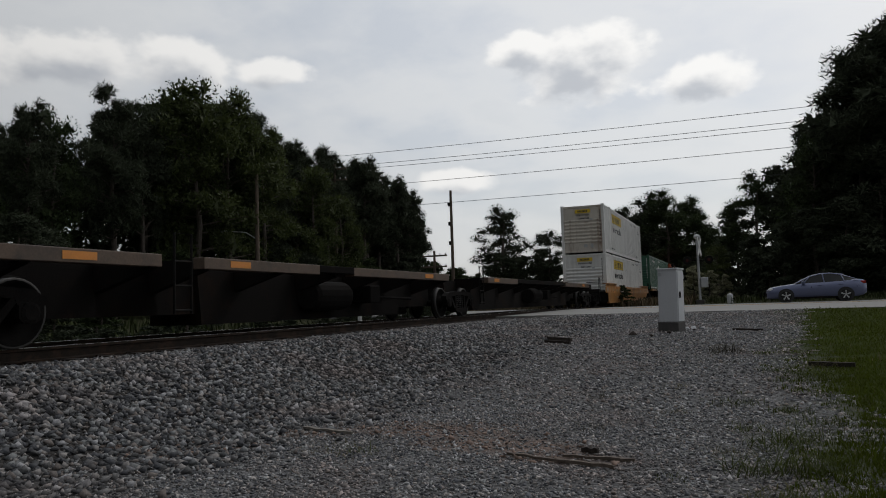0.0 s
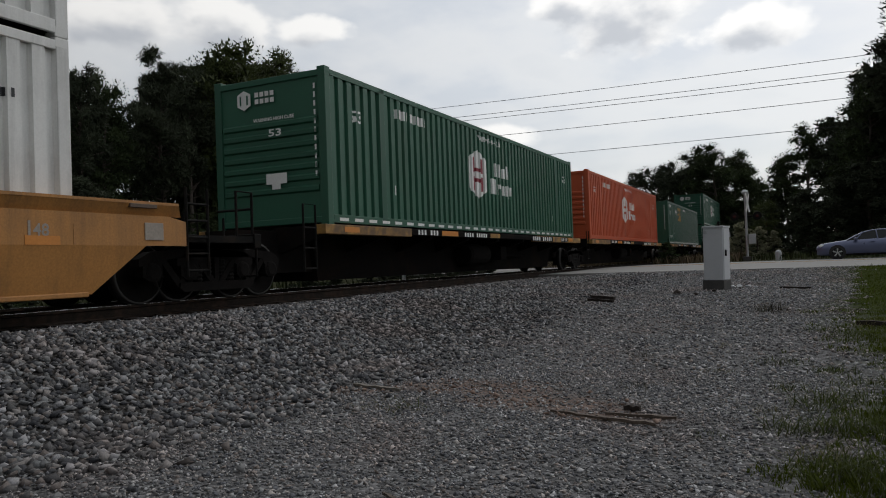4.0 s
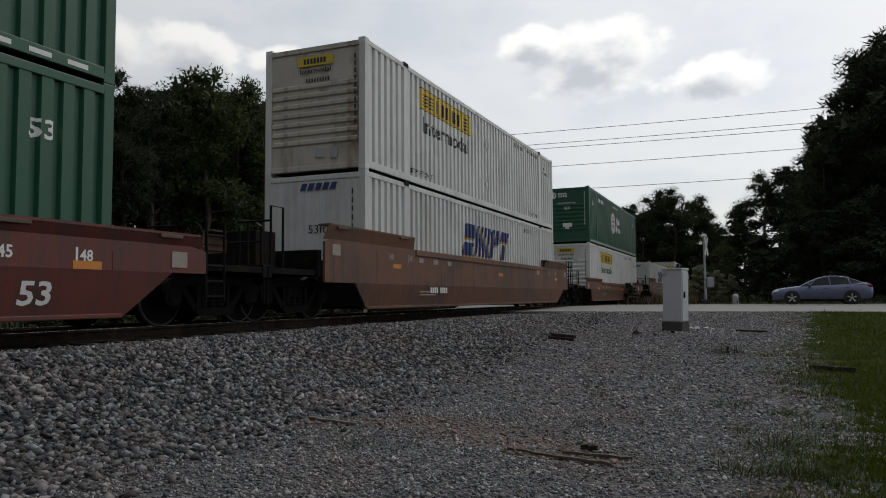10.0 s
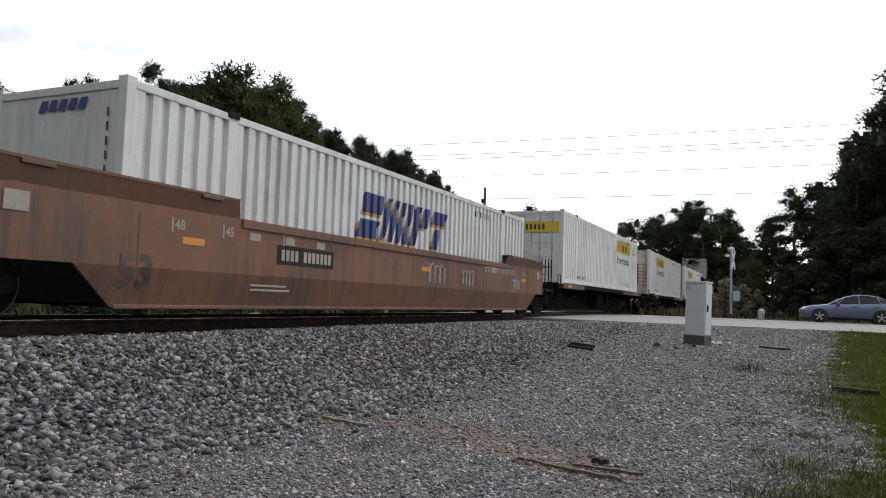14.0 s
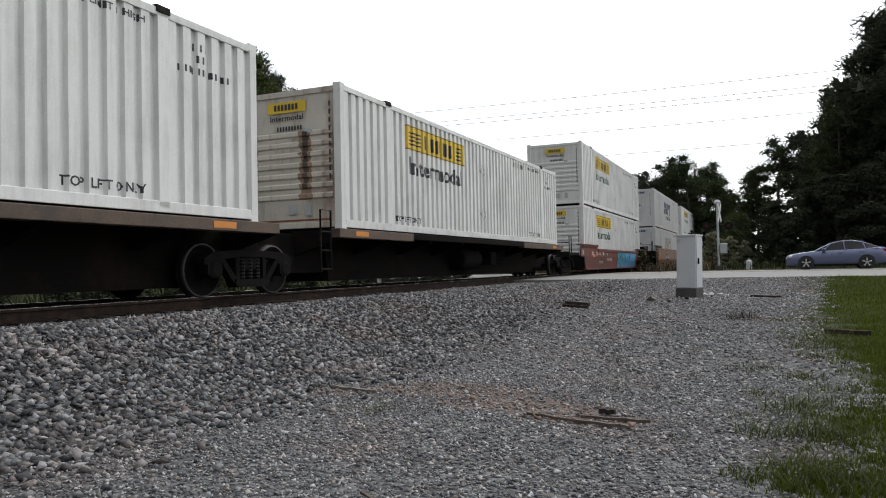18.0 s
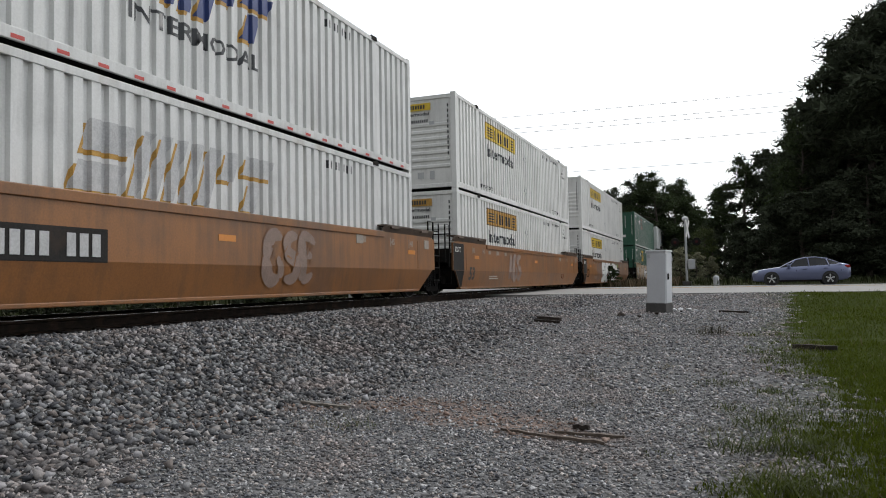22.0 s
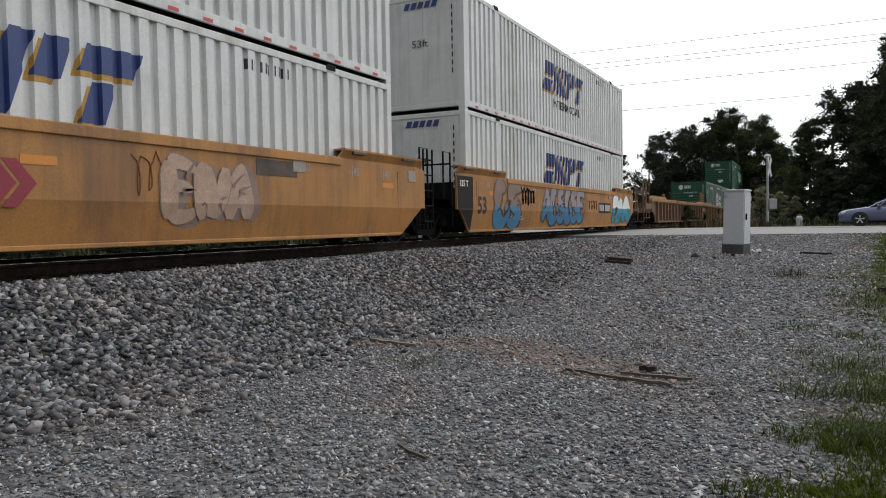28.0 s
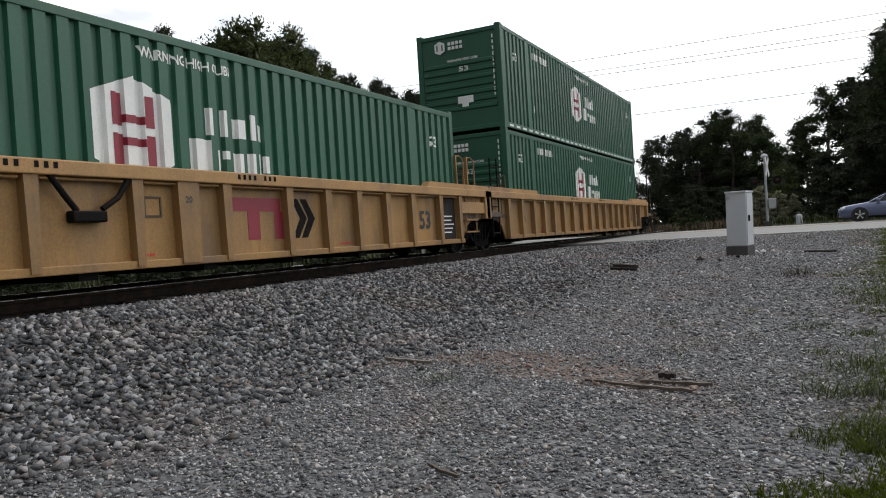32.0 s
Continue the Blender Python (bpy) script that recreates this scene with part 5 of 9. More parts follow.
def well_end(car, y, s, top, material, handbrake=False, steel=None):
    """The end platform past the well: bulkhead, deck plate over the bogie, draft sill, railings. s: -1 towards -y."""
    g = Geo()
    steel = steel or M_dark
    e = lambda a: y + s * a  # noqa: E731
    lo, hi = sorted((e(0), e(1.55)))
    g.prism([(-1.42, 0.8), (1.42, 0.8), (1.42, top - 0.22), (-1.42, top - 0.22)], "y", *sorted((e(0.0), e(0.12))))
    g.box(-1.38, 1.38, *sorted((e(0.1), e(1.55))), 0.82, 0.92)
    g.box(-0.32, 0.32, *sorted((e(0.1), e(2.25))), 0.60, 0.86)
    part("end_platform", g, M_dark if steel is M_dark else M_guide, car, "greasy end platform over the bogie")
    part("end_sill", Geo().box(-1.40, 1.40, *sorted((e(1.5), e(1.66))), 0.74, 0.96, 0.012), steel, car)
    for x in (-1.36, 1.36):
        part("handrail", Geo().path([(x, e(1.5), 0.95), (x, e(1.5), top + 0.45), (x, e(1.15), top + 0.45), (x, e(1.15), 0.92)], 0.022), steel, car)
        part("rail_post", Geo().path([(x * 0.55, e(1.55), 0.95), (x * 0.55, e(1.55), top + 0.1)], 0.02), steel, car)
        part("step_iron", Geo().path([(x, e(1.58), 0.75), (x, e(1.58), 0.32), (x * 0.72, e(1.58), 0.32), (x * 0.72, e(1.58), 0.75)], 0.02), steel, car)
        part("grab_rail", Geo().path([(x, e(1.5), top + 0.2), (x * 0.5, e(1.5), top + 0.2)], 0.02), steel, car)
    if handbrake:
        k = Geo().lathe([(-0.02, 0.2), (-0.02, 0.23), (0.02, 0.23), (0.02, 0.2), (-0.02, 0.2)], (-0.5, e(1.3), top + 0.05), "y", 18, False)
        for a in (0.3, 1.35, 2.4):
            k.tube((-0.5 - 0.21 * math.cos(a), e(1.3), top + 0.05 - 0.21 * math.sin(a)), (-0.5 + 0.21 * math.cos(a), e(1.3), top + 0.05 + 0.21 * math.sin(a)), 0.014, sides=6)
        k.tube((-0.5, e(1.3), 0.9), (-0.5, e(1.3), top + 0.05), 0.03)
        part("brake_wheel", k, M_dark, car)
        part("valve_box", Geo().box(0.1, 0.75, *sorted((e(0.5), e(1.1))), 0.92, top + 0.1, 0.02), M_dark, car)


def coupler(car, y, s):
    g = Geo().box(-0.09, 0.09, *sorted((y, y + s * 0.55)), 0.68, 0.84, 0.01).box(-0.17, 0.17, *sorted((y + s * 0.5, y + s * 0.78)), 0.62, 0.9, 0.03)
    part("coupler", g, M_truck, car)
    h = Geo().path([(0.25, y, 0.62), (0.27, y + s * 0.25, 0.35), (0.2, y + s * 0.6, 0.3), (0.1, y + s * 0.8, 0.45)], 0.025)
    part("air_hose", h, M_dark, car)


def crease(top):
    """Height of the fold in the side plate: low on the deep cars, high on the shallow ones."""
    return 0.19 + (0.6 if top < 1.3 else 0.38) * (top - 0.19)


def plate_x(z, top, W=1.5):
    """The side leans inwards below its crease."""
    c = crease(top)
    return W if z >= c else W - 0.2 * (c - 0.19) * (c - z) / (c - 0.19)


def lay(polys, top, lift, name, material, zmax=None):
    """Flat outlines (y, z), laid like paint on the creased side plate."""
    bm = bmesh.new()
    for k, poly in enumerate(polys):
        bm.faces.new([bm.verts.new((0.0004 * (k % 12), y, min(max(z, 0.21), top - 0.02))) for y, z in poly])
    bmesh.ops.bisect_plane(bm, geom=bm.verts[:] + bm.edges[:] + bm.faces[:], dist=1e-5, plane_co=(0, 0, crease(top)), plane_no=(0, 0, 1))
    if zmax is not None:
        bmesh.ops.bisect_plane(bm, geom=bm.verts[:] + bm.edges[:] + bm.faces[:], dist=1e-5, plane_co=(0, 0, zmax), plane_no=(0, 0, 1), clear_outer=True)
    for v in bm.verts:
        v.co.x += plate_x(v.co.z, top) + lift
    return bm_mesh(bm, name, material)


def plate_text(words, y, z, height, width, top, material):
    """Words painted on the creased side plate."""
    bm = bmesh.new()
    bm.from_mesh(text_mesh(words, 1.0, material, 0.03))
    xs, zs = [v.co.x for v in bm.verts], [v.co.y for v in bm.verts]
    kx, kz, x0, z0 = width / (max(xs) - min(xs)), height / (max(zs) - min(zs)), min(xs), min(zs)
    for v in bm.verts:
        v.co = (0, y + (v.co.x - x0) * kx, z + (v.co.y - z0) * kz)
    bmesh.ops.bisect_plane(bm, geom=bm.verts[:] + bm.edges[:] + bm.faces[:], dist=1e-5, plane_co=(0, 0, crease(top)), plane_no=(0, 0, 1))
    for v in bm.verts:
        v.co.x = plate_x(v.co.z, top) + 0.006
    return bm_mesh(bm, "lettering", material)


def well_car(label, material, top=1.14, truck_f=-2.25, truck_r=18.4, front_y=-1.55, rear_y=17.7, name_bars=None, ends=None):
    """A steel well car about its container, whose front end stands at y = 0."""
    car = thing("well_car", label, "railway car", group="cars of the freight train")
    W = 1.5
    for s in (-1, 1):
        c = crease(top)
        upper = [(front_y, c), (rear_y, c), (rear_y, top - 0.06), (rear_y - 0.3, top), (front_y + 0.3, top), (front_y, top - 0.06)]
        part("side_plate", Geo().prism(upper, "x", s * (W - 0.05), s * W), material, car)
        k = (0.78 - 0.19) / 0.75
        lo = [(-0.15 - (min(c, 0.78) - 0.19) / k, c), (16.3 + (min(c, 0.78) - 0.19) / k, c), (16.3, 0.19), (-0.15, 0.19)]
        vs = [(s * (plate_x(z, top) - d), yy, z) for d in (0.0, 0.04) for yy, z in lo]
        part("lower_plate", Geo().add(vs, [(0, 1, 2, 3), (7, 6, 5, 4), (0, 4, 5, 1), (1, 5, 6, 2), (2, 6, 7, 3), (3, 7, 4, 0)]), material, car)
        part("top_chord", Geo().box(s * W - 0.09 if s > 0 else -W - 0.03, W + 0.03 if s > 0 else -W + 0.09, 2.1, 14.05, top - 0.13, top + 0.01, 0.012), material, car)
        part("bottom_sill", Geo().box(*sorted((s * (W - 0.24), s * (W - 0.09))), -0.1, 16.25, 0.16, 0.22, 0.012), material, car)
        up = 0.28 if material is M_brownwell and top > 1.4 else 0.16
        for a, b in ((front_y + 0.05, 2.1), (14.05, rear_y - 0.05)):
            # a flared steel lip that guides the container into the well
            vs = [(s * (x + d), yy, z) for d in (0.0, -0.04) for x, yy, z in ((W - 0.04, a, top), (W - 0.04, b, top), (W + 0.03, b - 0.1, top + up - 0.02), (W + 0.03, a + 0.1, top + up))]
            g = Geo().add(vs, [(0, 1, 2, 3), (7, 6, 5, 4), (0, 4, 5, 1), (1, 5, 6, 2), (2, 6, 7, 3), (3, 7, 4, 0)])
            g.box(*sorted((s * (W - 0.25), s * (W + 0.035))), a + 0.1, b - 0.1, top + up - 0.02, top + up + 0.015)
            part("guide_plate", g, M_guide if material is M_orangewell else material, car, "raised container guide")
            for yy in (a + 0.35, b - 0.9):
                part("guide_bracket", logo("gbracket", lambda: Geo().box(-0.03, 0.03, 0, 0.42, -0.02, 0.03, 0.006).mesh("guide_bracket", M_guide)), M_guide, car, at=pose(s * (W + 0.02), yy, top + up - 0.05))
    beam = logo("beam", lambda: Geo().box(-1.35, 1.35, 0, 0.25, 0.16, 0.24).mesh("floor_beam", M_dark))
    for i in range(9):
        part("floor_beam", beam, M_dark, car, at=pose(0, 0.4 + i * 1.9, 0))
    for yy in (-0.13, 16.24):
        part("well_bulkhead", logo(("bulk", top), lambda: Geo().box(-1.33, 1.33, 0, 0.06, 0.22, top - 0.3).mesh("well_bulkhead", M_dark)), M_dark, car, at=pose(0, yy, 0))
    rf = logo("reflector", lambda: Geo().box(W + 0.001, W + 0.006, 0, 0.42, 0, 0.1).mesh("reflector", M_reflect))
    for yy in (0.9, 8.3, 15.4):
        part("reflector", rf, M_reflect, car, "orange reflector tape", at=pose(0, yy, top - 0.47 if top > 1.3 else top - 0.38))
    tack = logo("tack", lambda: Geo().box(W, W + 0.012, 0, 0.3, 0, 0.22, 0.004).mesh("tack_board", M_tack))
    for yy in ((12.75, rear_y - 0.7) if top > 1.53 else (front_y + 0.25, 12.75, rear_y - 0.7)):
        part("tack_board", tack, M_tack, car, at=pose(0, yy, top - 0.31))
    seam = logo(("seam", top, material.name), lambda: Geo().box(W - 0.002, W + 0.005, -0.012, 0.012, crease(top) + 0.01, top - 0.14).mesh("weld_seam", material))
    for yy in (0.15, 16.0):
        part("weld_seam", seam, material, car, at=pose(0, yy, 0))
    for yy in (rear_y - 0.55,):
        ladder(car, W - 0.06, yy + 0.62, yy + 1.02, 0.35, top + 0.42, M_dark, 5)
    if name_bars:
        pb, (yy, zz, n, h), col = name_bars
        if pb:
            part("number_panel", lay([[(yy - 0.12, zz - 0.06), (yy + n * h * 0.62 + 0.06, zz - 0.06), (yy + n * h * 0.62 + 0.06, zz + h + 0.06), (yy - 0.12, zz + h + 0.06)]], top, 0.002, "number_panel", M_panel), M_panel, car, "dark number panel")
        b = Geo()
        px = plate_x(zz + h / 2, top) if zz < crease(top) else W
        for i in range(n):
            if i == 4:
                continue
            b.box(px + 0.004, px + 0.010, yy + i * h * 0.62, yy + i * h * 0.62 + h * 0.42, zz + 0.01, zz + h - 0.01)
        part("number_marking", b, col, car)
    if top > 1.53 and material is not M_camo:
        part("end_panel", Geo().box(W, W + 0.003, front_y + 0.03, -0.06, crease(top) + 0.01, top - 0.06), M_panel, car, "blackened end panel")
        c = crease(top)
        part("end_panel", lay([[(-0.15 - (min(c, 0.78) - 0.19) / k + 0.02, c), (-0.06, c), (-0.06, 0.22), (-0.14, 0.22)]], top, 0.002, "end_panel", M_panel), M_panel, car, "blackened sloping end of the side")
        part("lettering", logo("125t", lambda: text_mesh("125 T", 0.2, M_wpaint, 0.004)), M_wpaint, car, "pale stencilled capacity", at=Matrix.Translation((W + 0.006, front_y + 0.14, top - 0.3)) @ SIDE)
    for w in (-1.15, 1.2):
        d = Geo()
        for i in range(3):
            d.box(W + 0.001, W + 0.005, 2.3 + i * 0.9, 2.55 + i * 0.9, top - 0.32 + 0.02 * w, top - 0.18)
        px = plate_x(0.5, top)
        d.box(px + 0.003, px + 0.008, 2.4, 3.4, 0.45, 0.48).box(px + 0.009, px + 0.014, 2.4, 3.3, 0.52, 0.55)
    part("stencil_marking", d, M_tack, car)
    ink = M_wpaint if material is M_redwell else M_tack
    for word, yy in (("48", 0.75), ("45", 1.75), ("40", 3.2), ("40", 13.0), ("45", 14.45), ("48", 15.5)):
        part("lettering", logo(("load", word, ink.name), lambda: text_mesh(word, 0.19, ink, 0.004)), ink, car, at=Matrix.Translation((W + 0.004, yy, top - 0.28)) @ SIDE)
        part("load_tick", logo(("tick", ink.name), lambda: Geo().box(W + 0.001, W + 0.004, -0.06, -0.03, -0.04, 0.16).mesh("load_tick", ink)), ink, car, at=pose(0, yy, top - 0.28))
    if material is M_redwell:
        part("lettering", plate_text("53", 14.75, 0.33, 0.28, 0.42, top, M_wpaint), M_wpaint, car, "white stencilled number")
    well_end(car, front_y, -1, top, material, True)
    well_end(car, rear_y, 1, top, material, False, ends)
    if truck_f is not None:
        truck(car, truck_f)
    if truck_r is not None:
        truck(car, truck_r)
    coupler(car, front_y - 1.55, -1)
    coupler(car, rear_y + 1.55, 1)
    return car


def rib_well_car(label, truck_f, truck_r, posts, paint=None):
    """A well car whose sides are sheets between upright posts."""
    car = thing("ribbed_well_car", label, "railway car", group="cars of the freight train")
    W, top, fy, ry = 1.48, 1.5, -2.15, 17.75
    paint = paint or M_ribwell
    for s in (-1, 1):
        out = [(fy, 0.80), (-1.2, 0.80), (-0.85, 0.62), (-0.6, 0.27), (16.2, 0.27), (16.45, 0.62), (16.8, 0.80), (ry, 0.80), (ry, top), (fy, top)]
        part("side_plate", Geo().prism(out, "x", s * (W - 0.16), s * (W - 0.12)), paint, car)
        part("top_chord", Geo().box(*sorted((s * (W - 0.16), s * (W + 0.03))), fy, ry, top - 0.17, top, 0.015), M_ribtop, car, "wide yellow top rail")
        part("bottom_sill", Geo().box(*sorted((s * (W - 0.2), s * (W - 0.02))), -0.55, 16.15, 0.25, 0.35, 0.012), paint, car)
        for i, yy in enumerate(posts):
            wide = 0.1 if abs(yy - 7.68) < 0.06 else 0.0
            p = logo(("ribpost", s, wide, paint.name), lambda: Geo().prism([(-0.06 - wide, 0.28), (0.06 + wide, 0.28), (0.085 + wide, top - 0.14), (-0.085 - wide, top - 0.14)], "x", *sorted((s * (W - 0.15), s * (W + 0.005)))).mesh("side_post", paint))
            part("side_post", p, paint, car, at=pose(0, yy, 0))
            if i + 1 < len(posts):
                part("grab_rod", Geo().tube((s * (W - 0.04), yy + 0.12, top - 0.2), (s * (W - 0.04), posts[i + 1] - 0.12, top - 0.2), 0.018, sides=6), paint, car)
        for a, b in ((fy + 0.05, 1.9), (14.1, ry - 0.05)):
            part("guide_rail", Geo().prism([(a + 0.3, top), (b, top), (b - 0.02, top + 0.11), (a + 0.45, top + 0.12)], "x", *sorted((s * (W - 0.2), s * (W - 0.03)))), M_ribtop, car, "long raised container guide")
        part("end_column", Geo().box(*sorted((s * (W - 0.14), s * (W + 0.01))), fy, fy + 0.3, 0.8, top - 0.1, 0.02), paint, car)
        part("end_column", Geo().box(*sorted((s * (W - 0.14), s * (W + 0.01))), ry - 0.3, ry, 0.8, top - 0.1, 0.02), paint, car)
    part("data_panel", Geo().box(W - 0.118, W - 0.11, 15.06, 15.84, 0.36, top - 0.18), M_panel, car, "black data panel")
    part("data_plate", Geo().box(W - 0.118, W - 0.112, -0.45, -0.28, 0.78, 1.02), M_tack, car, "small pale data card")
    part("inspection_plate", Geo().box(W - 0.118, W - 0.11, 0.7, 0.92, 0.72, 0.88), M_dark, car, "small dark plate")
    b = Geo()
    for i in range(5):
        b.box(W - 0.109, W - 0.104, 15.2, 15.62 + 0.06 * (i % 3), 0.5 + i * 0.09, 0.525 + i * 0.09)
    for yy in (0.5, 1.6):
        for i in range(2):
            b.box(W - 0.115, W - 0.11, yy, yy + 0.32 - 0.05 * i, 0.44 + 0.06 * i, 0.465 + 0.06 * i)
    part("stencil_marking", b, M_wpaint, car)
    r = Geo()
    for yy in (2.0, 6.8, 11.2):
        for k in range(4):
            r.box(W - 0.115, W - 0.11, yy + k * 0.1, yy + k * 0.1 + 0.07, 0.4, 0.43)
    part("warning_marking", r, M_redtape, car)
    beam = logo("beam", lambda: Geo().box(-1.35, 1.35, 0, 0.25, 0.16, 0.24).mesh("floor_beam", M_dark))
    for i in range(9):
        part("floor_beam", beam, M_dark, car, at=pose(0, 0.4 + i * 1.9, 0))
    for yy in (-0.13, 16.24):
        part("well_bulkhead", logo(("bulk", top), lambda: Geo().box(-1.33, 1.33, 0, 0.06, 0.22, top - 0.3).mesh("well_bulkhead", M_dark)), M_dark, car, at=pose(0, yy, 0))
    for yy in (8.6, 5.0):
        for i in range(8):
            if i != 4:
                part("serial_bar", logo("ribserial", lambda: Geo().box(W + 0.031, W + 0.034, 0, 0.05, top - 0.1, top - 0.03).mesh("serial_bar", M_dark)), M_dark, car, at=pose(0, yy + i * 0.11, 0))
    mk = logo("rib53", lambda: text_mesh("53", 0.52, M_black, 0.014))
    part("lettering", mk, M_black, car, at=Matrix.Translation((W - 0.108, 14.12, 0.62)) @ SIDE)
    well_end(car, fy + 0.2, -1, top, paint, False, paint)
    well_end(car, ry - 0.2, 1, top, paint, False, M_guide)
    for s in (-1, 1):
        part("end_side_sill", Geo().box(*sorted((s * 1.38, s * 1.46)), fy - 1.4, fy + 0.02, 0.93, 1.2, 0.012), M_ribtop if paint is M_ribwell else paint, car, "yellow edge of the end platform")
        part("end_side_sill", Geo().box(*sorted((s * 1.38, s * 1.46)), ry - 0.02, ry + 0.7, 0.84, 0.98, 0.012), M_guide, car, "grimy edge of the end platform")
    # tall yellow stanchions on the end platforms
    for yy in (fy - 1.25, fy - 0.65):
        for s in (-1, 1):
            part("stanchion", logo(("stanchion", s, paint.name), lambda: Geo().box(*sorted((s * 1.27, s * 1.34)), 0, 0.06, 0.9, 2.3, 0.008).mesh("stanchion", paint)), paint, car, "tall yellow end stanchion", at=pose(0, yy, 0))
    # bent grab irons beside the stanchions, and hanging steps
    for s in (-1, 1):
        for yy in (fy - 1.1, fy - 0.5):
            part("grab_iron", Geo().path([(s * 1.3, yy - 0.13, 2.27), (s * 1.36, yy, 2.29), (s * 1.42, yy + 0.06, 2.2), (s * 1.43, yy + 0.06, 1.2), (s * 1.43, yy + 0.02, 0.5)], 0.02, 6), paint, car, "bent brown grab iron")
        for z in (0.5, 0.78):
            part("step", Geo().box(*sorted((s * 1.3, s * 1.47)), fy - 1.1, fy - 0.42, z - 0.02, z + 0.015, 0.006), paint, car, "hanging steel step")
        part("hand_bar", Geo().tube((s * 1.35, fy - 1.25, 1.3), (s * 1.35, fy - 0.6, 1.3), 0.02, sides=6), paint, car)
    ladder(car, W - 0.05, ry + 0.15, ry + 0.6, 0.35, 2.35, M_dark, 6)
    for t in (truck_f, truck_r):
        if t is not None:
            truck(car, t)
    return car


def spine_car(label, deck0, deck1, trucks, marks=True):
    """A spine car platform: a centre sill with cross arms and narrow side decks that carry one container."""
    car = thing("spine_car", label, "railway car", group="cars of the freight train")
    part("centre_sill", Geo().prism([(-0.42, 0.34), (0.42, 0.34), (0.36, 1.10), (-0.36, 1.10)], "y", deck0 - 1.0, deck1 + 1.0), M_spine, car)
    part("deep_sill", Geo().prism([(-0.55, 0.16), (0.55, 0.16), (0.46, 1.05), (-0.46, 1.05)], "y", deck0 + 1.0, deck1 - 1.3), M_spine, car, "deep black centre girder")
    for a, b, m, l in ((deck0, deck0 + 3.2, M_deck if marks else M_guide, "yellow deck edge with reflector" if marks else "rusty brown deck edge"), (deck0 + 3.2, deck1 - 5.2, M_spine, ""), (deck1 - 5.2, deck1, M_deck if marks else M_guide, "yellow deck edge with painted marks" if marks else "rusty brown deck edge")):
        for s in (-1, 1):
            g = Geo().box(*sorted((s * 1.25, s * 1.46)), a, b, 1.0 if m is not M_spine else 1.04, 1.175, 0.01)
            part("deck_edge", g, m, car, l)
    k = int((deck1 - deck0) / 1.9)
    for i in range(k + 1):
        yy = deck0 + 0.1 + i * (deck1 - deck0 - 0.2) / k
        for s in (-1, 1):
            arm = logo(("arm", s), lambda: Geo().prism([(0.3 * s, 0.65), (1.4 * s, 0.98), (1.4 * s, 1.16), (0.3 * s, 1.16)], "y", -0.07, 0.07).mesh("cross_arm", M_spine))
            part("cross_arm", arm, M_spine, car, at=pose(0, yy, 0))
    hung = Geo()
    yy = (deck0 + deck1) / 2
    hung.lathe([(yy - 1.0, 0.05), (yy - 1.0, 0.26), (yy - 0.9, 0.3), (yy + 0.3, 0.3), (yy + 0.4, 0.26), (yy + 0.4, 0.05)], (0.75, 0, 0.62), "y", 16)
    part("air_tank", hung, M_truck, car)
    part("brake_valve", Geo().box(0.45, 1.0, yy + 1.2, yy + 1.7, 0.45, 0.85, 0.03).tube((0.7, yy + 1.7, 0.6), (0.7, yy + 4.0, 0.55), 0.03), M_truck, car)
    b = Geo()
    for ya, yb in ((deck1 - 5.7, deck1 - 3.5), (deck1 - 2.6, deck1 - 1.75)) if marks else ():
        part("number_panel", Geo().box(1.458, 1.463, ya, yb, 1.01, 1.165), M_dark, car, "black panel with pale number bars")
    for i in range(10):
        if i != 4:
            b.box(1.463, 1.467, deck1 - 5.6 + i * 0.2, deck1 - 5.49 + i * 0.2, 1.03, 1.15)
    for i in range(6):
        if i != 3:
            b.box(1.463, 1.467, deck1 - 2.5 + i * 0.12, deck1 - 2.44 + i * 0.12, 1.04, 1.14)
    for i in range(7):
        if i != 3:
            b.box(1.461, 1.466, deck0 + 3.5 + i * 0.15, deck0 + 3.58 + i * 0.15, 1.05, 1.16)
    for i in range(10):
        if i != 4:
            b.box(1.461, 1.466, deck0 + 6.0 + i * 0.15, deck0 + 6.08 + i * 0.15, 1.05, 1.15)
    if marks:
        for ya, yb, m_ in ((deck0 + 4.7, deck0 + 5.6, M_reflect), (deck0 + 7.7, deck0 + 8.4, M_deck)):
            part("deck_patch", Geo().box(1.459, 1.464, ya, yb, 1.05, 1.165), m_, car, "short coloured stretch of deck edge")
        part("number_marking", b, M_wpaint, car)
    for yy in (deck0 + 0.6, deck1 - 1.6):
        part("reflector", Geo().box(1.461, 1.466, yy, yy + 0.5, 1.04, 1.14), M_reflect, car, "orange reflector tape")
    for yy in (deck0 + 0.15, deck1 - 0.4):
        for s in (-1, 1):
            part("container_pedestal", Geo().box(s * 1.2 - 0.1, s * 1.2 + 0.1, yy, yy + 0.25, 1.17, 1.178), M_dark, car)
    for t in trucks:
        truck(car, t)
    for s in (-1, 1):
        rails = Geo()
        rails.path([(s * 1.35, deck0 - 0.5, 0.35), (s * 1.35, deck0 - 0.5, 1.5), (s * 1.35, deck0 - 0.15, 1.5), (s * 1.35, deck0 - 0.15, 0.35)], 0.02)
        for z in (0.4, 0.75, 1.1):
            rails.path([(s * 1.35, deck0 - 0.5, z), (s * 1.35, deck0 - 0.15, z)], 0.018)
        part("ladder", rails, M_dark, car)
    return car


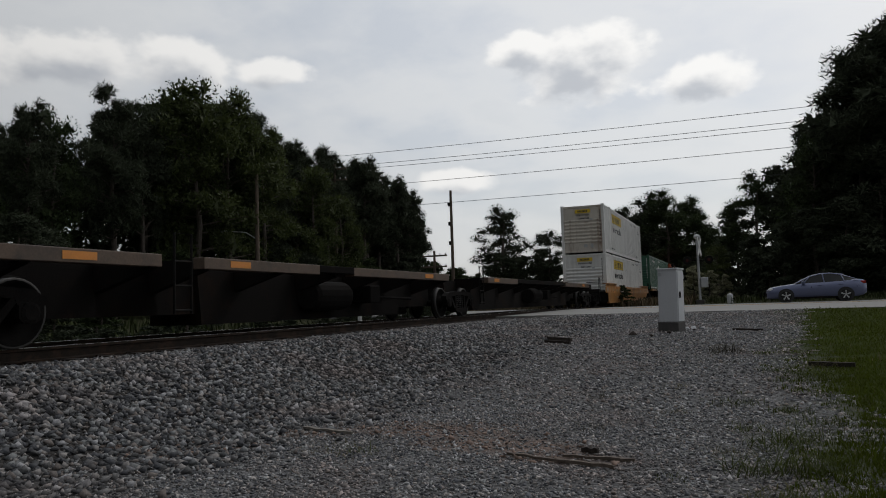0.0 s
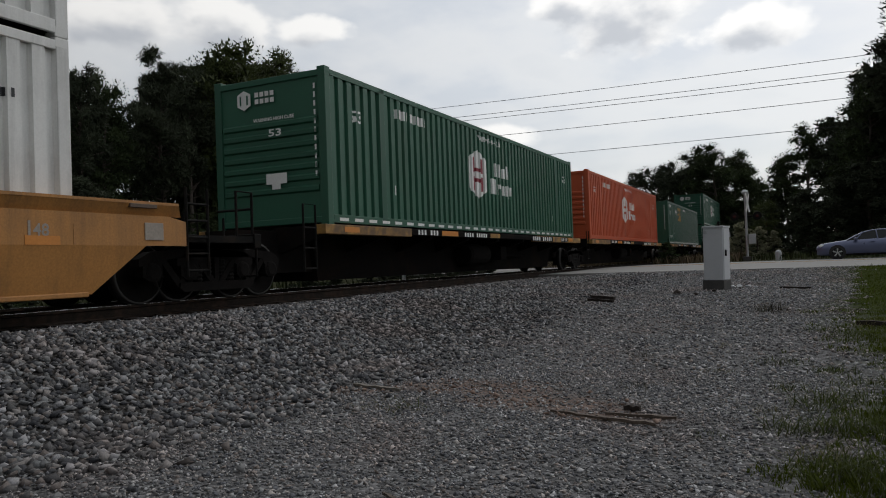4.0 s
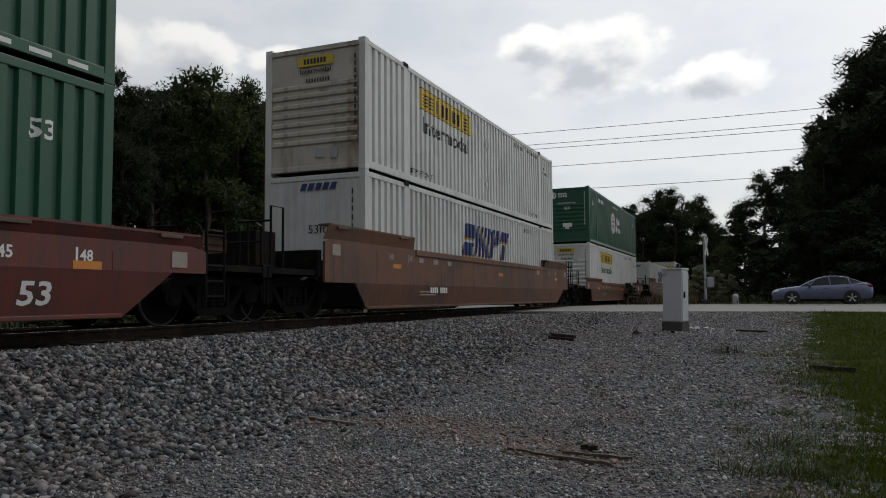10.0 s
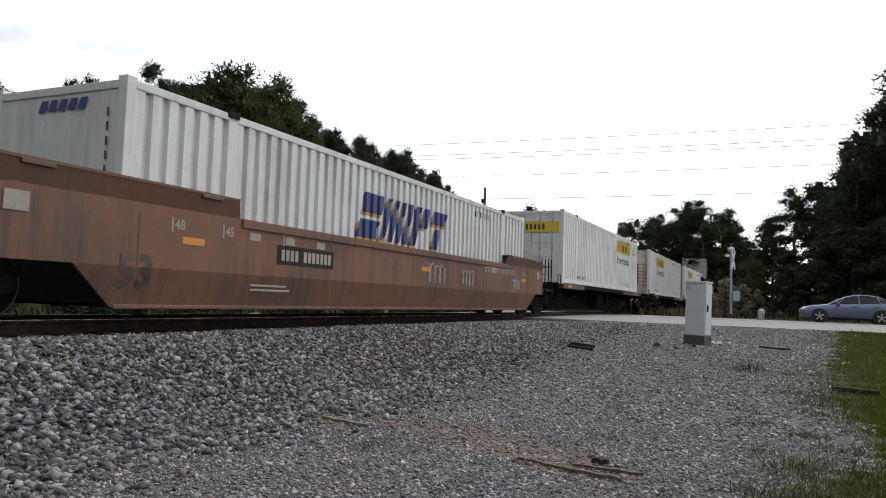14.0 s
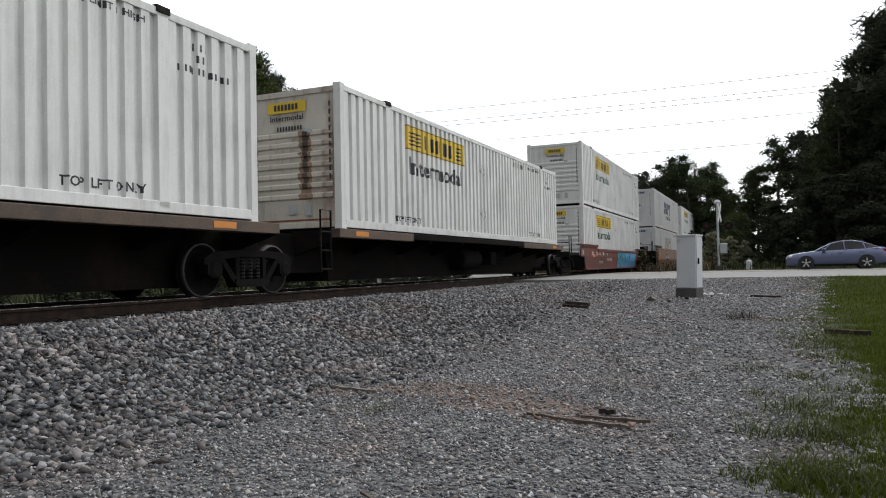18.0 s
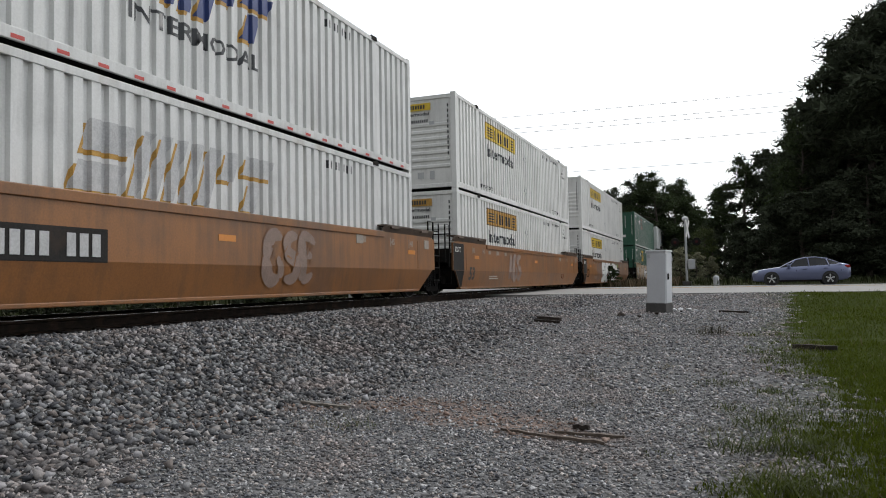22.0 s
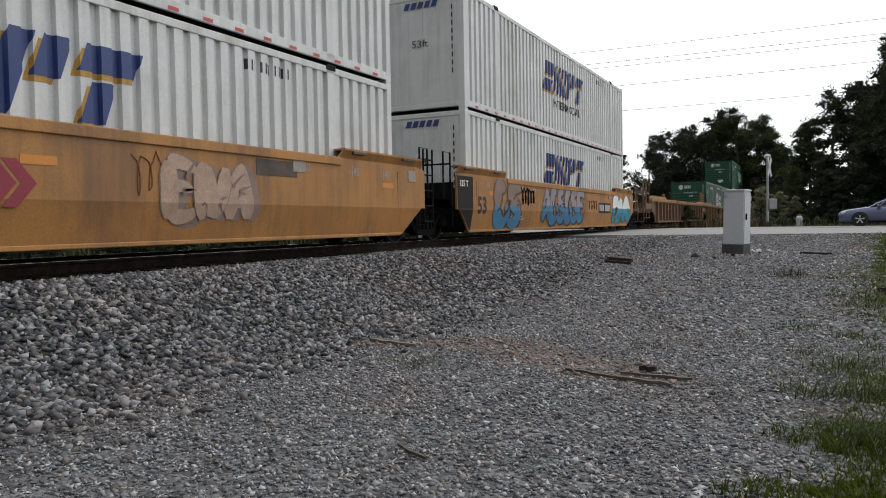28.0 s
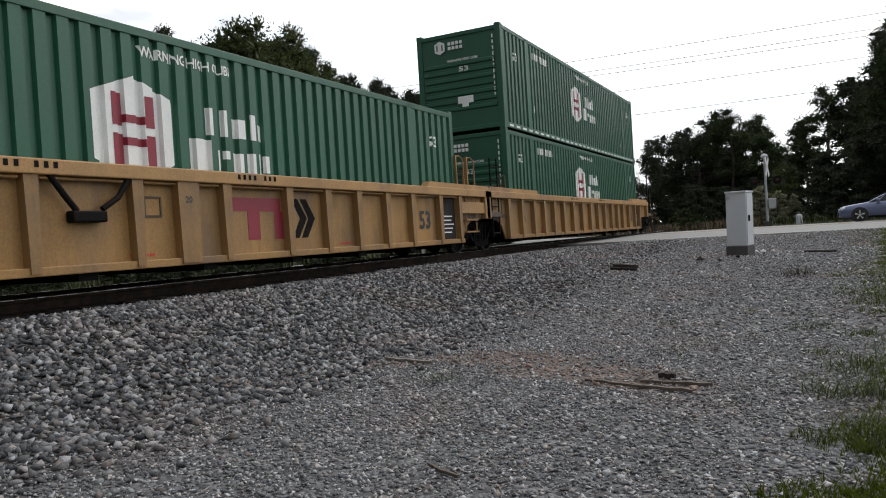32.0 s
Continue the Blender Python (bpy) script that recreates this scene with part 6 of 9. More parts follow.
def blob(cy, cz, ry, rz, seed, lean=0.0, n=26):
    """A rounded, lumpy outline."""
    rs = random.Random(seed)
    a1, a2, a3 = (rs.uniform(0, 6.28) for _ in range(3))
    out = []
    for i in range(n):
        a = 2 * math.pi * i / n
        k = 1 + 0.16 * math.sin(2 * a + a1) + 0.12 * math.sin(3 * a + a2) + 0.07 * math.sin(5 * a + a3)
        z = rz * math.sin(a) * k
        out.append((cy + ry * math.cos(a) * k + lean * z, cz + z))
    return out


def stroke(p, q, r, w0, w1, n=9):
    """A fat curved brush stroke from p over q to r, round at both ends."""
    mid, side = [], []
    for i in range(n):
        k = i / (n - 1)
        a = [(1 - k) ** 2 * p[j] + 2 * k * (1 - k) * q[j] + k * k * r[j] for j in (0, 1)]
        t = [2 * (1 - k) * (q[j] - p[j]) + 2 * k * (r[j] - q[j]) for j in (0, 1)]
        m = math.hypot(*t) or 1
        w = (w0 + (w1 - w0) * k) * (0.45 if i in (0, n - 1) else 0.85 if i in (1, n - 2) else 1)
        mid.append((a[0] - t[1] / m * w, a[1] + t[0] / m * w))
        side.append((a[0] + t[1] / m * w, a[1] - t[0] / m * w))
    return mid + side[::-1]


def spray(car, y0, y1, z0, z1, fills, edge, label, seed, count=6, top=1.54, core=None, low=None):
    """Graffiti: leaning letters of fat overlapping strokes with dark outlines, thin as paint, on the side plate."""
    rs = random.Random(seed)
    step = (y1 - y0) / count
    h = z1 - z0
    for i in range(count):
        cy, ln = y0 + step * (i + 0.5), rs.uniform(-0.12, 0.22) * h
        fat, thin_fat = step * 0.27, step * 0.2
        lines = [((cy - 0.28 * step - ln, z0 + 0.12 * h), (cy - 0.34 * step, z0 + 0.5 * h), (cy - 0.25 * step + ln, z1 - 0.1 * h), fat, thin_fat),
                 ((cy + 0.25 * step - ln, z0 + rs.uniform(0.1, 0.2) * h), (cy + rs.uniform(0.1, 0.5) * step, z0 + 0.55 * h), (cy + 0.28 * step + ln, z1 - rs.uniform(0.05, 0.2) * h), thin_fat, fat),
                 ((cy - 0.3 * step, z0 + rs.uniform(0.15, 0.85) * h), (cy, z0 + rs.uniform(0.0, 1.0) * h), (cy + 0.34 * step, z0 + rs.uniform(0.2, 0.8) * h), thin_fat, thin_fat * 0.8)]
        if rs.random() < 0.5:
            lines.append(((cy - 0.2 * step, z1 - 0.12 * h), (cy + 0.1 * step, z1 + 0.05 * h), (cy + 0.45 * step, z1 - 0.2 * h), thin_fat, thin_fat * 0.5))
        o = 0.003 + 0.009 * (i % 2)
        part("paint_outline", lay([stroke(p, q, r, a + 0.045, b + 0.045) for p, q, r, a, b in lines], top, o, "paint_outline", edge), edge, car)
        part("paint_shape", lay([stroke(*ln_) for ln_ in lines], top, o + 0.0052, "paint_shape", fills[i % len(fills)]), fills[i % len(fills)], car, label)
        if low:
            part("paint_fade", lay([stroke(*ln_) for ln_ in lines], top, o + 0.0062, "paint_fade", low, z0 + rs.uniform(0.38, 0.5) * h), low, car)
        acc = []
        for j in range(3):
            a, b = cy + rs.uniform(-0.35, 0.35) * step, z0 + rs.uniform(0.2, 0.8) * h
            acc.append(stroke((a, b), (a + rs.uniform(-0.1, 0.1), b + 0.12 * h), (a + rs.uniform(-0.2, 0.2) * step, b + rs.uniform(0.1, 0.28) * h), 0.02, 0.012, 6))
        part("paint_accent", lay(acc, top, o + 0.0115, "paint_accent", core or edge), core or edge, car)


def piece(car, y0, y1, z0, z1, fill, edge, label, seed, count, top=1.54, low=None, accent=None, fade=0.48):
    """A sprayed name of sharp overlapping letters: a dark shadow, fat fills that run together, dark wedges inside."""
    rs = random.Random(seed)
    step, h = (y1 - y0) / count, z1 - z0
    at = lambda i, u, v: (y0 + step * (i + u), z0 + h * v)  # noqa: E731
    shapes = (
        (((0.08, 0.05), (0.02, 0.5), (0.3, 0.95), 0.15, 0.22), ((0.25, 0.92), (0.55, 0.55), (0.5, 0.08), 0.2, 0.15), ((0.48, 0.12), (0.75, 0.2), (0.95, 0.9), 0.14, 0.2)),
        (((0.9, 0.9), (0.1, 1.0), (0.12, 0.62), 0.12, 0.2), ((0.12, 0.62), (0.5, 0.5), (0.85, 0.42), 0.2, 0.2), ((0.85, 0.42), (0.95, 0.0), (0.05, 0.1), 0.2, 0.13)),
        (((0.1, 0.05), (0.25, 0.6), (0.55, 0.98), 0.22, 0.12), ((0.5, 0.98), (0.75, 0.5), (0.9, 0.05), 0.13, 0.22), ((0.2, 0.35), (0.5, 0.3), (0.85, 0.42), 0.12, 0.12)),
        (((0.15, 0.95), (0.1, 0.5), (0.15, 0.05), 0.2, 0.2), ((0.15, 0.12), (0.55, 0.02), (0.95, 0.2), 0.16, 0.1), ((0.2, 0.55), (0.5, 0.6), (0.75, 0.5), 0.13, 0.09), ((0.15, 0.92), (0.6, 1.0), (0.95, 0.8), 0.16, 0.1)),
        (((0.85, 0.85), (0.2, 1.1), (0.12, 0.45), 0.14, 0.24), ((0.12, 0.5), (0.1, -0.1), (0.85, 0.12), 0.24, 0.16), ((0.85, 0.1), (0.95, 0.35), (0.6, 0.5), 0.15, 0.1)))
    start = rs.randrange(len(shapes))
    rows = []
    for i in range(count):
        rows.append([(at(i, p[0] + rs.uniform(-0.12, 0.12), p[1]), at(i, q[0] + rs.uniform(-0.15, 0.15), q[1]), at(i, r[0] + rs.uniform(-0.12, 0.12), r[1]), a * step * 1.3, b * step * 1.3) for p, q, r, a, b in shapes[(start + i * 2 + (i > 2)) % len(shapes)]])
    flat_rows = [ln_ for lines in rows for ln_ in lines]
    part("paint_shadow", lay([stroke((p[0] + 0.12, p[1] - 0.03), (q[0] + 0.12, q[1] - 0.03), (r[0] + 0.12, r[1] - 0.03), a + 0.03, b + 0.03) for p, q, r, a, b in flat_rows], top, 0.001, "paint_shadow", edge), edge, car, "dark shadow of the graffiti")
    if accent:
        for i in range(count + 1):
            a, b = at(i, rs.uniform(-0.1, 0.2), rs.choice((0.1, 0.95, 0.9)))
            part("paint_accent", lay([blob(a, b, 0.14 * step, 0.12 * h, seed + i, 0.3, 12)], top, 0.0065, "paint_accent", accent), accent, car, "bright sprayed patch")
    for i, lines in enumerate(rows):
        o = 0.008 + 0.0055 * (i % 2)
        part("paint_outline", lay([stroke(p, q, r, a + 0.018, b + 0.018) for p, q, r, a, b in lines], top, o, "paint_outline", edge), edge, car)
        part("paint_shape", lay([stroke(*ln_) for ln_ in lines], top, o + 0.005, "paint_shape", fill), fill, car, label)
        if low:
            part("paint_fade", lay([stroke(*ln_) for ln_ in lines], top, o + 0.0058, "paint_fade", low, z0 + fade * h), low, car)
        for k in range(3):
            a, b = at(i, rs.uniform(0.1, 0.9), rs.uniform(0.15, 0.7))
            part("paint_wedge", lay([stroke((a, b), (a + rs.uniform(-0.05, 0.2) * step, b + rs.uniform(0.0, 0.15) * h), (a + rs.uniform(0.1, 0.5) * step, b + rs.uniform(-0.1, 0.3) * h), rs.uniform(0.03, 0.075) * step, 0.01, 7)], top, 0.024, "paint_wedge", edge), edge, car)


def patch(car, cy, cz, ry, rz, seed, material, label="", lift=0.002, top=1.54, lean=0.0):
    part("paint_patch", lay([blob(cy, cz, ry, rz, seed, lean)], top, lift, "paint_patch", material), material, car, label)


def owner_mark(car, y0, z0, W, m1, m2, h=0.62):
    """The owner's mark on the side, as plain shapes: two hooked blocks and a pair of wedges."""
    for k, (a, b, c, d, m) in enumerate(((0.0, 1.1, h * 0.68, h, m1), (0.36, 0.62, 0, h * 0.68, m1), (0.95, 1.2, 0, h * 0.68, m1))):
        part("owner_mark", Geo().box(W + 0.001, W + 0.004, y0 + a, y0 + b, z0 + c, z0 + d), m, car, "plain crimson mark")
    for k, sgn in ((0.0, 1), (0.22, 1)):
        y = y0 + 1.38 + k
        part("owner_mark", Geo().prism([(y, z0), (y + 0.16, z0), (y + 0.38, z0 + h * 0.5), (y + 0.16, z0 + h), (y, z0 + h), (y + 0.2, z0 + h * 0.5)], "x", W + 0.001, W + 0.004), m2, car, "dark wedge mark")


def scrawl(car, y0, z0, w, h, material, seed, top=1.14, loops=5, r=0.012):
    """A thin looping spray line."""
    rs = random.Random(seed)
    pts = []
    for i in range(loops * 10):
        k = i / (loops * 10)
        a = k * loops * 2 * math.pi
        z = z0 + h / 2 + h / 2 * math.cos(a) * rs.uniform(0.6, 1.0)
        pts.append((plate_x(z, top) + 0.002, y0 + w * k + 0.35 * w / loops * math.sin(a + rs.uniform(-0.3, 0.3)), z))
    part("paint_scrawl", Geo().path(pts, r, 4), material, car, "thin sprayed scrawl")


POSTS_A = (-0.5, 0.5, 1.5, 2.4, 3.35, 4.33, 5.39, 6.49, 7.66, 8.56, 9.6, 10.65, 11.65, 12.6, 13.7, 14.95, 15.95)
POSTS_B = (-0.5, 0.5, 1.5, 2.5, 3.5, 4.5, 5.52, 6.88, 7.69, 8.4, 9.77, 10.79, 11.74, 12.73, 13.72, 14.97, 15.95)
MOVERS = []          # things that ride with the train: (thing, y at the start, height)


def ride(ob, y0, z):
    ob.matrix_basis = pose(X0, y0, z)
    MOVERS.append((ob, y0, z))
    return ob


def box_on(y0, z, label, make, *args, **kw):
    ob = thing("shipping_container", label, "container", group="containers on the train")
    make(ob, *args, **kw)
    return ride(ob, y0, z)


LOW, HIGH, SPINE = 0.27, 3.17, 1.18
TRAIN = dict(B=43.93, C=65.3, D=84.0, E=104.7, F=125.95, G=148.84, H=172.48, I=195.99, J=216.98, K=237.71, L=256.45, M=277.34, N=301.06, O=320.52, P=340.14, Q=363.76, R=383.44, S=403.04, T=426.65, U=446.2, V=465.71)


def build_train():
    y = TRAIN
    white = "white corrugated container, yellow sign, "
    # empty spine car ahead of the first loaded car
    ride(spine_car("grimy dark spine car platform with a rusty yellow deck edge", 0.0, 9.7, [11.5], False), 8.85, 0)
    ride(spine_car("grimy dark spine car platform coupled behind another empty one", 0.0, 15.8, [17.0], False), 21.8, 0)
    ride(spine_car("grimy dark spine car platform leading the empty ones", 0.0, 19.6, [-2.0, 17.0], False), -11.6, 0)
    ride(well_car("weathered yellow well car carrying two white containers", M_yellowwell, name_bars=(True, (3.6, 0.82, 10, 0.17), M_wpaint)), y["B"], 0)
    box_on(y["B"], LOW, white + "lower of two over yellow", yellow_sign_box, M_black)
    box_on(y["B"], HIGH, white + "stained, upper of two over yellow", yellow_sign_box, M_black, M_yellow, 1)
    for k, tr, lab in (("C", [-2.3, 17.1], "black spine car with worn yellow edges under a green container"), ("D", [-1.5], "black spine car with worn yellow edges under an orange container"), ("E", [-2.3, 18.2], "black spine car with yellow deck edges under a green container"),
                       ("J", [-2.3], "black spine car under a clean white container"), ("K", [-2.3, 16.25], "black spine car under a rust-stained white container"), ("L", [17.9], "black spine car coupled ahead of a red well car")):
        ride(spine_car(lab, -0.35, 16.5, tr, k in "CDE"), y[k], 0)
    box_on(y["C"], SPINE, "dark green container with white hexagonal sign on a spine car", six_sided_sign_box, M_green)
    box_on(y["D"], SPINE, "orange container with white hexagonal sign on a spine car", six_sided_sign_box, M_orange, M_orange, False)
    box_on(y["E"], SPINE, "dark green container with square gold sign on a spine car", gold_sign_box, True)
    car = ride(well_car("red oxide well car with white scrawls under two green containers", M_redwell, name_bars=(False, (2.3, 0.45, 9, 0.22), M_tack)), y["F"], 0)
    scrawl(car, 3.6, 0.92, 2.0, 0.18, M_wpaint, 3)
    spray(car, 8.2, 14.4, 0.24, 1.09, [M_tan, M_tan, M_guide], M_dark, "faded tan bubble graffiti with dark outlines", 4, 6, 1.14, core=M_silver, low=M_guide)
    for z, l in ((LOW, "lower green container with white hexagonal sign over red car"), (HIGH, "upper green container with white hexagonal sign over red car")):
        box_on(y["F"], z, l, six_sided_sign_box, M_green)
    ride(well_car("dark brown well car under a white container stacked on another", M_brownwell, top=1.52, front_y=-1.93, name_bars=(False, (3.0, 0.5, 9, 0.2), M_wpaint)), y["G"], 0)
    box_on(y["G"], LOW, "white container with navy lettering shapes under a stained one", navy_letter_box, False)
    box_on(y["G"], HIGH, white + "dirty, stacked above navy lettering", yellow_sign_box, M_black, M_yellow, 1)
    ride(well_car("brown well car under a white and a green container", M_brownwell, front_y=-1.93, name_bars=(False, (15.2, 0.85, 6, 0.16), M_wpaint)), y["H"], 0)
    box_on(y["H"], LOW, white + "clean, below a dark green one", yellow_sign_box, M_dgreen)
    box_on(y["H"], HIGH, "dark green container, white hexagonal sign, stacked on a white one", six_sided_sign_box, M_green)
    car = ride(well_car("brown well car with white scrawls under one single container", M_brownwell, top=1.52, front_y=-1.93, name_bars=(True, (3.1, 0.95, 12, 0.2), M_tack)), y["I"], 0)
    part("lettering", plate_text("53", -0.15, 0.42, 0.45, 0.56, 1.52, M_guide), M_guide, car, "large faded stencilled number")
    for k, (a, w, h) in enumerate(((8.6, 1.1, 0.55), (10.6, 0.9, 0.5), (14.6, 0.7, 0.4), (12.2, 2.2, 0.18))):
        scrawl(car, a, 0.75 if k < 3 else 1.2, w, h, M_silver, 10 + k, 1.52, loops=4 if k < 3 else 11)
    box_on(y["I"], LOW, "single white container with navy lettering shapes in brown car", navy_letter_box, False)
    box_on(y["J"], SPINE, white + "closed doors, on spine car", yellow_sign_box, M_dgreen, M_yellow, False, True)
    box_on(y["K"], SPINE, white + "rusty end wall, on spine car", yellow_sign_box, M_dgreen, M_yellow, True)
    box_on(y["L"], SPINE, white + "brown stained end, on spine car", yellow_sign_box, M_black, M_yellow, True)
    car = ride(well_car("red oxide well car with turquoise graffiti under two white containers", M_redwell, name_bars=(False, (4.2, 0.55, 9, 0.22), M_tack)), y["M"], 0)
    piece(car, 7.2, 9.6, 0.24, 1.10, M_teal, M_black, "turquoise sprayed letters with dark outlines", 5, 2, 1.14, low=M_dustblue, fade=0.3)
    piece(car, 9.6, 13.2, 0.24, 1.08, M_sky, M_dustblue, "blue sprayed letters with darker outlines", 6, 3, 1.14, low=M_dustblue, fade=0.4)
    box_on(y["M"], LOW, white + "lower of two over red", yellow_sign_box, M_dgreen)
    box_on(y["M"], HIGH, white + "clean, upper of two over red", yellow_sign_box, M_dgreen)
    AT = dict(top=1.54, front_y=-0.95, rear_y=17.1)
    mid = -1.72
    car = ride(well_car("orange-brown well car with black number panel under two containers", M_orangewell, truck_f=-2.25, truck_r=17.87, name_bars=(True, (4.6, 0.75, 8, 0.3), M_silver), **AT), y["N"], 0)
    piece(car, 9.5, 11.1, 0.4, 1.32, M_tan, M_orangewell, "faint pale rounded scrawl", 6, 3)
    box_on(y["N"], LOW, "white container with partly painted-out navy lettering shapes", navy_letter_box, False, True)
    box_on(y["N"], HIGH, "white container with large navy lettering shapes, stacked on another", navy_letter_box)
    car = ride(well_car("orange-brown well car with a pale scrawl under two containers", M_orangewell, truck_f=None, truck_r=17.87, **AT), y["O"], 0)
    piece(car, 4.6, 6.2, 0.4, 1.32, M_tan, M_orangewell, "faint pale rounded scrawl", 7, 3)
    scrawl(car, 13.2, 0.42, 0.6, 0.25, M_rust, 71, 1.54, 2)
    part("lettering", plate_text("53", 0.42, 0.42, 0.40, 0.52, 1.54, M_black), M_black, car, "large dark stencilled number")
    box_on(y["O"], LOW, white + "faded sign, lower of two", yellow_sign_box, M_black, M_gold)
    box_on(y["O"], HIGH, white + "stacked above a faded one", yellow_sign_box, M_black)
    car = ride(well_car("orange-brown well car with white bubble graffiti under two containers", M_orangewell, truck_f=None, truck_r=18.4, name_bars=(True, (11.2, 0.8, 6, 0.3), M_silver), **AT), y["P"], 0)
    piece(car, 3.2, 4.7, 0.32, 1.3, M_tan, M_orangewell, "faded pale sprayed letters", 18, 3)
    piece(car, 5.0, 11.1, 0.27, 1.40, M_wpaint, M_black, "white sharp-lettered graffiti with black shadow", 8, 5, accent=M_lime)
    part("lettering", plate_text("53", 0.12, 0.5, 0.45, 0.56, 1.54, M_dark), M_dark, car, "large dark stencilled number")
    box_on(y["P"], LOW, white + "lower of two above white graffiti", yellow_sign_box, M_black)
    box_on(y["P"], HIGH, white + "upper of two above white graffiti", yellow_sign_box, M_black)
    car = ride(well_car("tan and grey patched well car under two green containers", M_camo, truck_f=-2.25, truck_r=17.87, name_bars=(True, (4.6, 0.85, 10, 0.25), M_wpaint), **AT), y["Q"], 0)
    for k, (cy, cz, ry, rz, ln, m) in enumerate(((-0.2, 1.1, 0.35, 0.3, 0.9, M_silver), (0.9, 0.55, 0.45, 0.25, 0.0, M_tan), (2.6, 1.0, 0.16, 0.5, -0.6, M_silver), (5.0, 0.85, 0.75, 0.42, 0.0, M_silver), (7.6, 0.45, 0.5, 0.2, 0.3, M_silver), (8.6, 1.05, 0.6, 0.36, -0.4, M_tan), (10.6, 0.9, 0.7, 0.45, 0.5, M_pinkgrey), (12.0, 0.6, 0.5, 0.3, 0.2, M_tan), (13.4, 1.1, 0.6, 0.3, -0.3, M_silver), (15.2, 0.7, 0.6, 0.45, 0.4, M_tan), (3.7, 0.4, 0.5, 0.14, 0.0, M_tan))):
        patch(car, cy, cz, ry, rz, 60 + k, m)
    part("lettering", plate_text("53", 0.6, 0.92, 0.36, 0.45, 1.54, M_dark), M_dark, car, "large dark stencilled number")
    box_on(y["Q"], LOW, "dark green container with square gold sign, lower of two", gold_sign_box)
    box_on(y["Q"], HIGH, "dark green container with faded brown sign stacked on another", gold_sign_box, 2)
    car = ride(well_car("bright yellow well car with pale graffiti under two white containers", M_yellowwell, truck_f=None, truck_r=17.87, name_bars=None, **AT), y["R"], 0)
    spray(car, 3.3, 5.6, 0.35, 1.35, [M_silver], M_dark, "silver bubble graffiti", 9, 3, core=M_dark)
    owner_mark(car, 6.5, 0.62, 1.5, M_crimson, M_crimson, 0.5)
    piece(car, 10.2, 11.8, 0.45, 1.28, M_pinkgrey, M_tan, "faded pinkish bubble graffiti", 12, 3)
    scrawl(car, 9.7, 0.75, 0.55, 0.6, M_rust, 41, 1.54, 3)
    part("data_panel", Geo().box(1.5, 1.505, 11.9, 12.85, 1.14, 1.38), M_guide, car, "dark painted-out panel")
    box_on(y["R"], LOW, "greyish container with navy lettering shapes in a yellow car", navy_letter_box, False)
    box_on(y["R"], HIGH, "greyish container with navy lettering shapes, upper over yellow", navy_letter_box)
    car = ride(well_car("yellow well car covered in blue graffiti under two containers", M_yellowwell, truck_f=None, truck_r=18.4, name_bars=(True, (11.4, 0.75, 10, 0.26), M_silver), ends=M_ribbrown, **AT), y["S"], 0)
    piece(car, 1.25, 3.1, 0.27, 1.42, M_tan, M_guide, "grey letters running into dusty blue", 33, 2, low=M_dustblue)
    piece(car, 4.9, 9.3, 0.36, 1.42, M_mauve, M_black, "pale letters running into blue with black outlines", 13, 6, low=M_dustblue)
    scrawl(car, 3.15, 0.85, 1.1, 0.5, M_dark, 93, 1.54, 5, 0.028)
    scrawl(car, 9.9, 0.8, 1.2, 0.35, M_dark, 14, 1.54, 4)
    piece(car, 13.5, 16.4, 0.27, 1.38, M_wpaint, M_black, "white letters running into turquoise", 14, 2, low=M_teal, fade=0.55)
    part("lettering", plate_text("53", 0.2, 0.6, 0.43, 0.54, 1.54, M_black), M_black, car, "large dark stencilled number")
    box_on(y["S"], LOW, "grey-white container with large navy lettering shapes above blue graffiti", navy_letter_box, False)
    box_on(y["S"], HIGH, "greyish container with navy lettering shapes, upper over graffiti", navy_letter_box)
    car = ride(rib_well_car("dusty yellow-brown well car with ribbed sides and stanchions", -2.6, 17.87, POSTS_A, M_ribbrown), y["T"], 0)
    for k in range(4):
        part("number_panel", Geo().box(1.362, 1.366, 1.62, 2.28, 0.86, 1.06), M_dark, car, "black number panel") if k == 0 else None
        part("number_bar", Geo().box(1.367, 1.371, 1.7 + 0.14 * k, 1.78 + 0.14 * k, 0.9, 1.02), M_wpaint, car)
    for k in range(6):
        part("number_bar", Geo().box(1.362, 1.367, 2.54 + 0.12 * k, 2.62 + 0.12 * k, 0.92, 1.08), M_wpaint, car)
    car = ride(rib_well_car("dusty yellow ribbed well car carrying one green container", None, 17.87, POSTS_B), y["U"], 0)
    owner_mark(car, 8.55, 0.54, 1.361, M_crimson, M_dark)
    for a, b, c, d in ((5.72, 1.37, 6.05, 0.95), (6.38, 0.97, 6.77, 1.34)):
        part("brake_hose", Geo().path([(1.46, a, b), (1.475, (a + c) / 2 + 0.02, (b + d) / 2 - 0.05), (1.46, c, d)], 0.035, 8), M_dark, car, "black sagging brake hose")
    part("hose_bracket", Geo().box(1.36, 1.5, 5.98, 6.42, 0.82, 0.95, 0.02), M_dark, car)
    for k in (0, 1):
        part("placard_frame", Geo().box(1.36, 1.372, 7.05 + 0.25 * k, 7.075 + 0.25 * k, 0.88, 1.14).box(1.36, 1.372, 7.075, 7.3, 0.88 + 0.235 * k, 0.905 + 0.235 * k), M_guide, car)
    part("lettering", text_mesh("20", 0.12, M_black, 0.004), M_black, car, at=Matrix.Translation((1.488, 7.62, 1.06)) @ SIDE)
    box_on(y["U"], LOW + 0.14, "dark green container, white sign, single in ribbed well car", six_sided_sign_box, M_green, M_crimson, False)
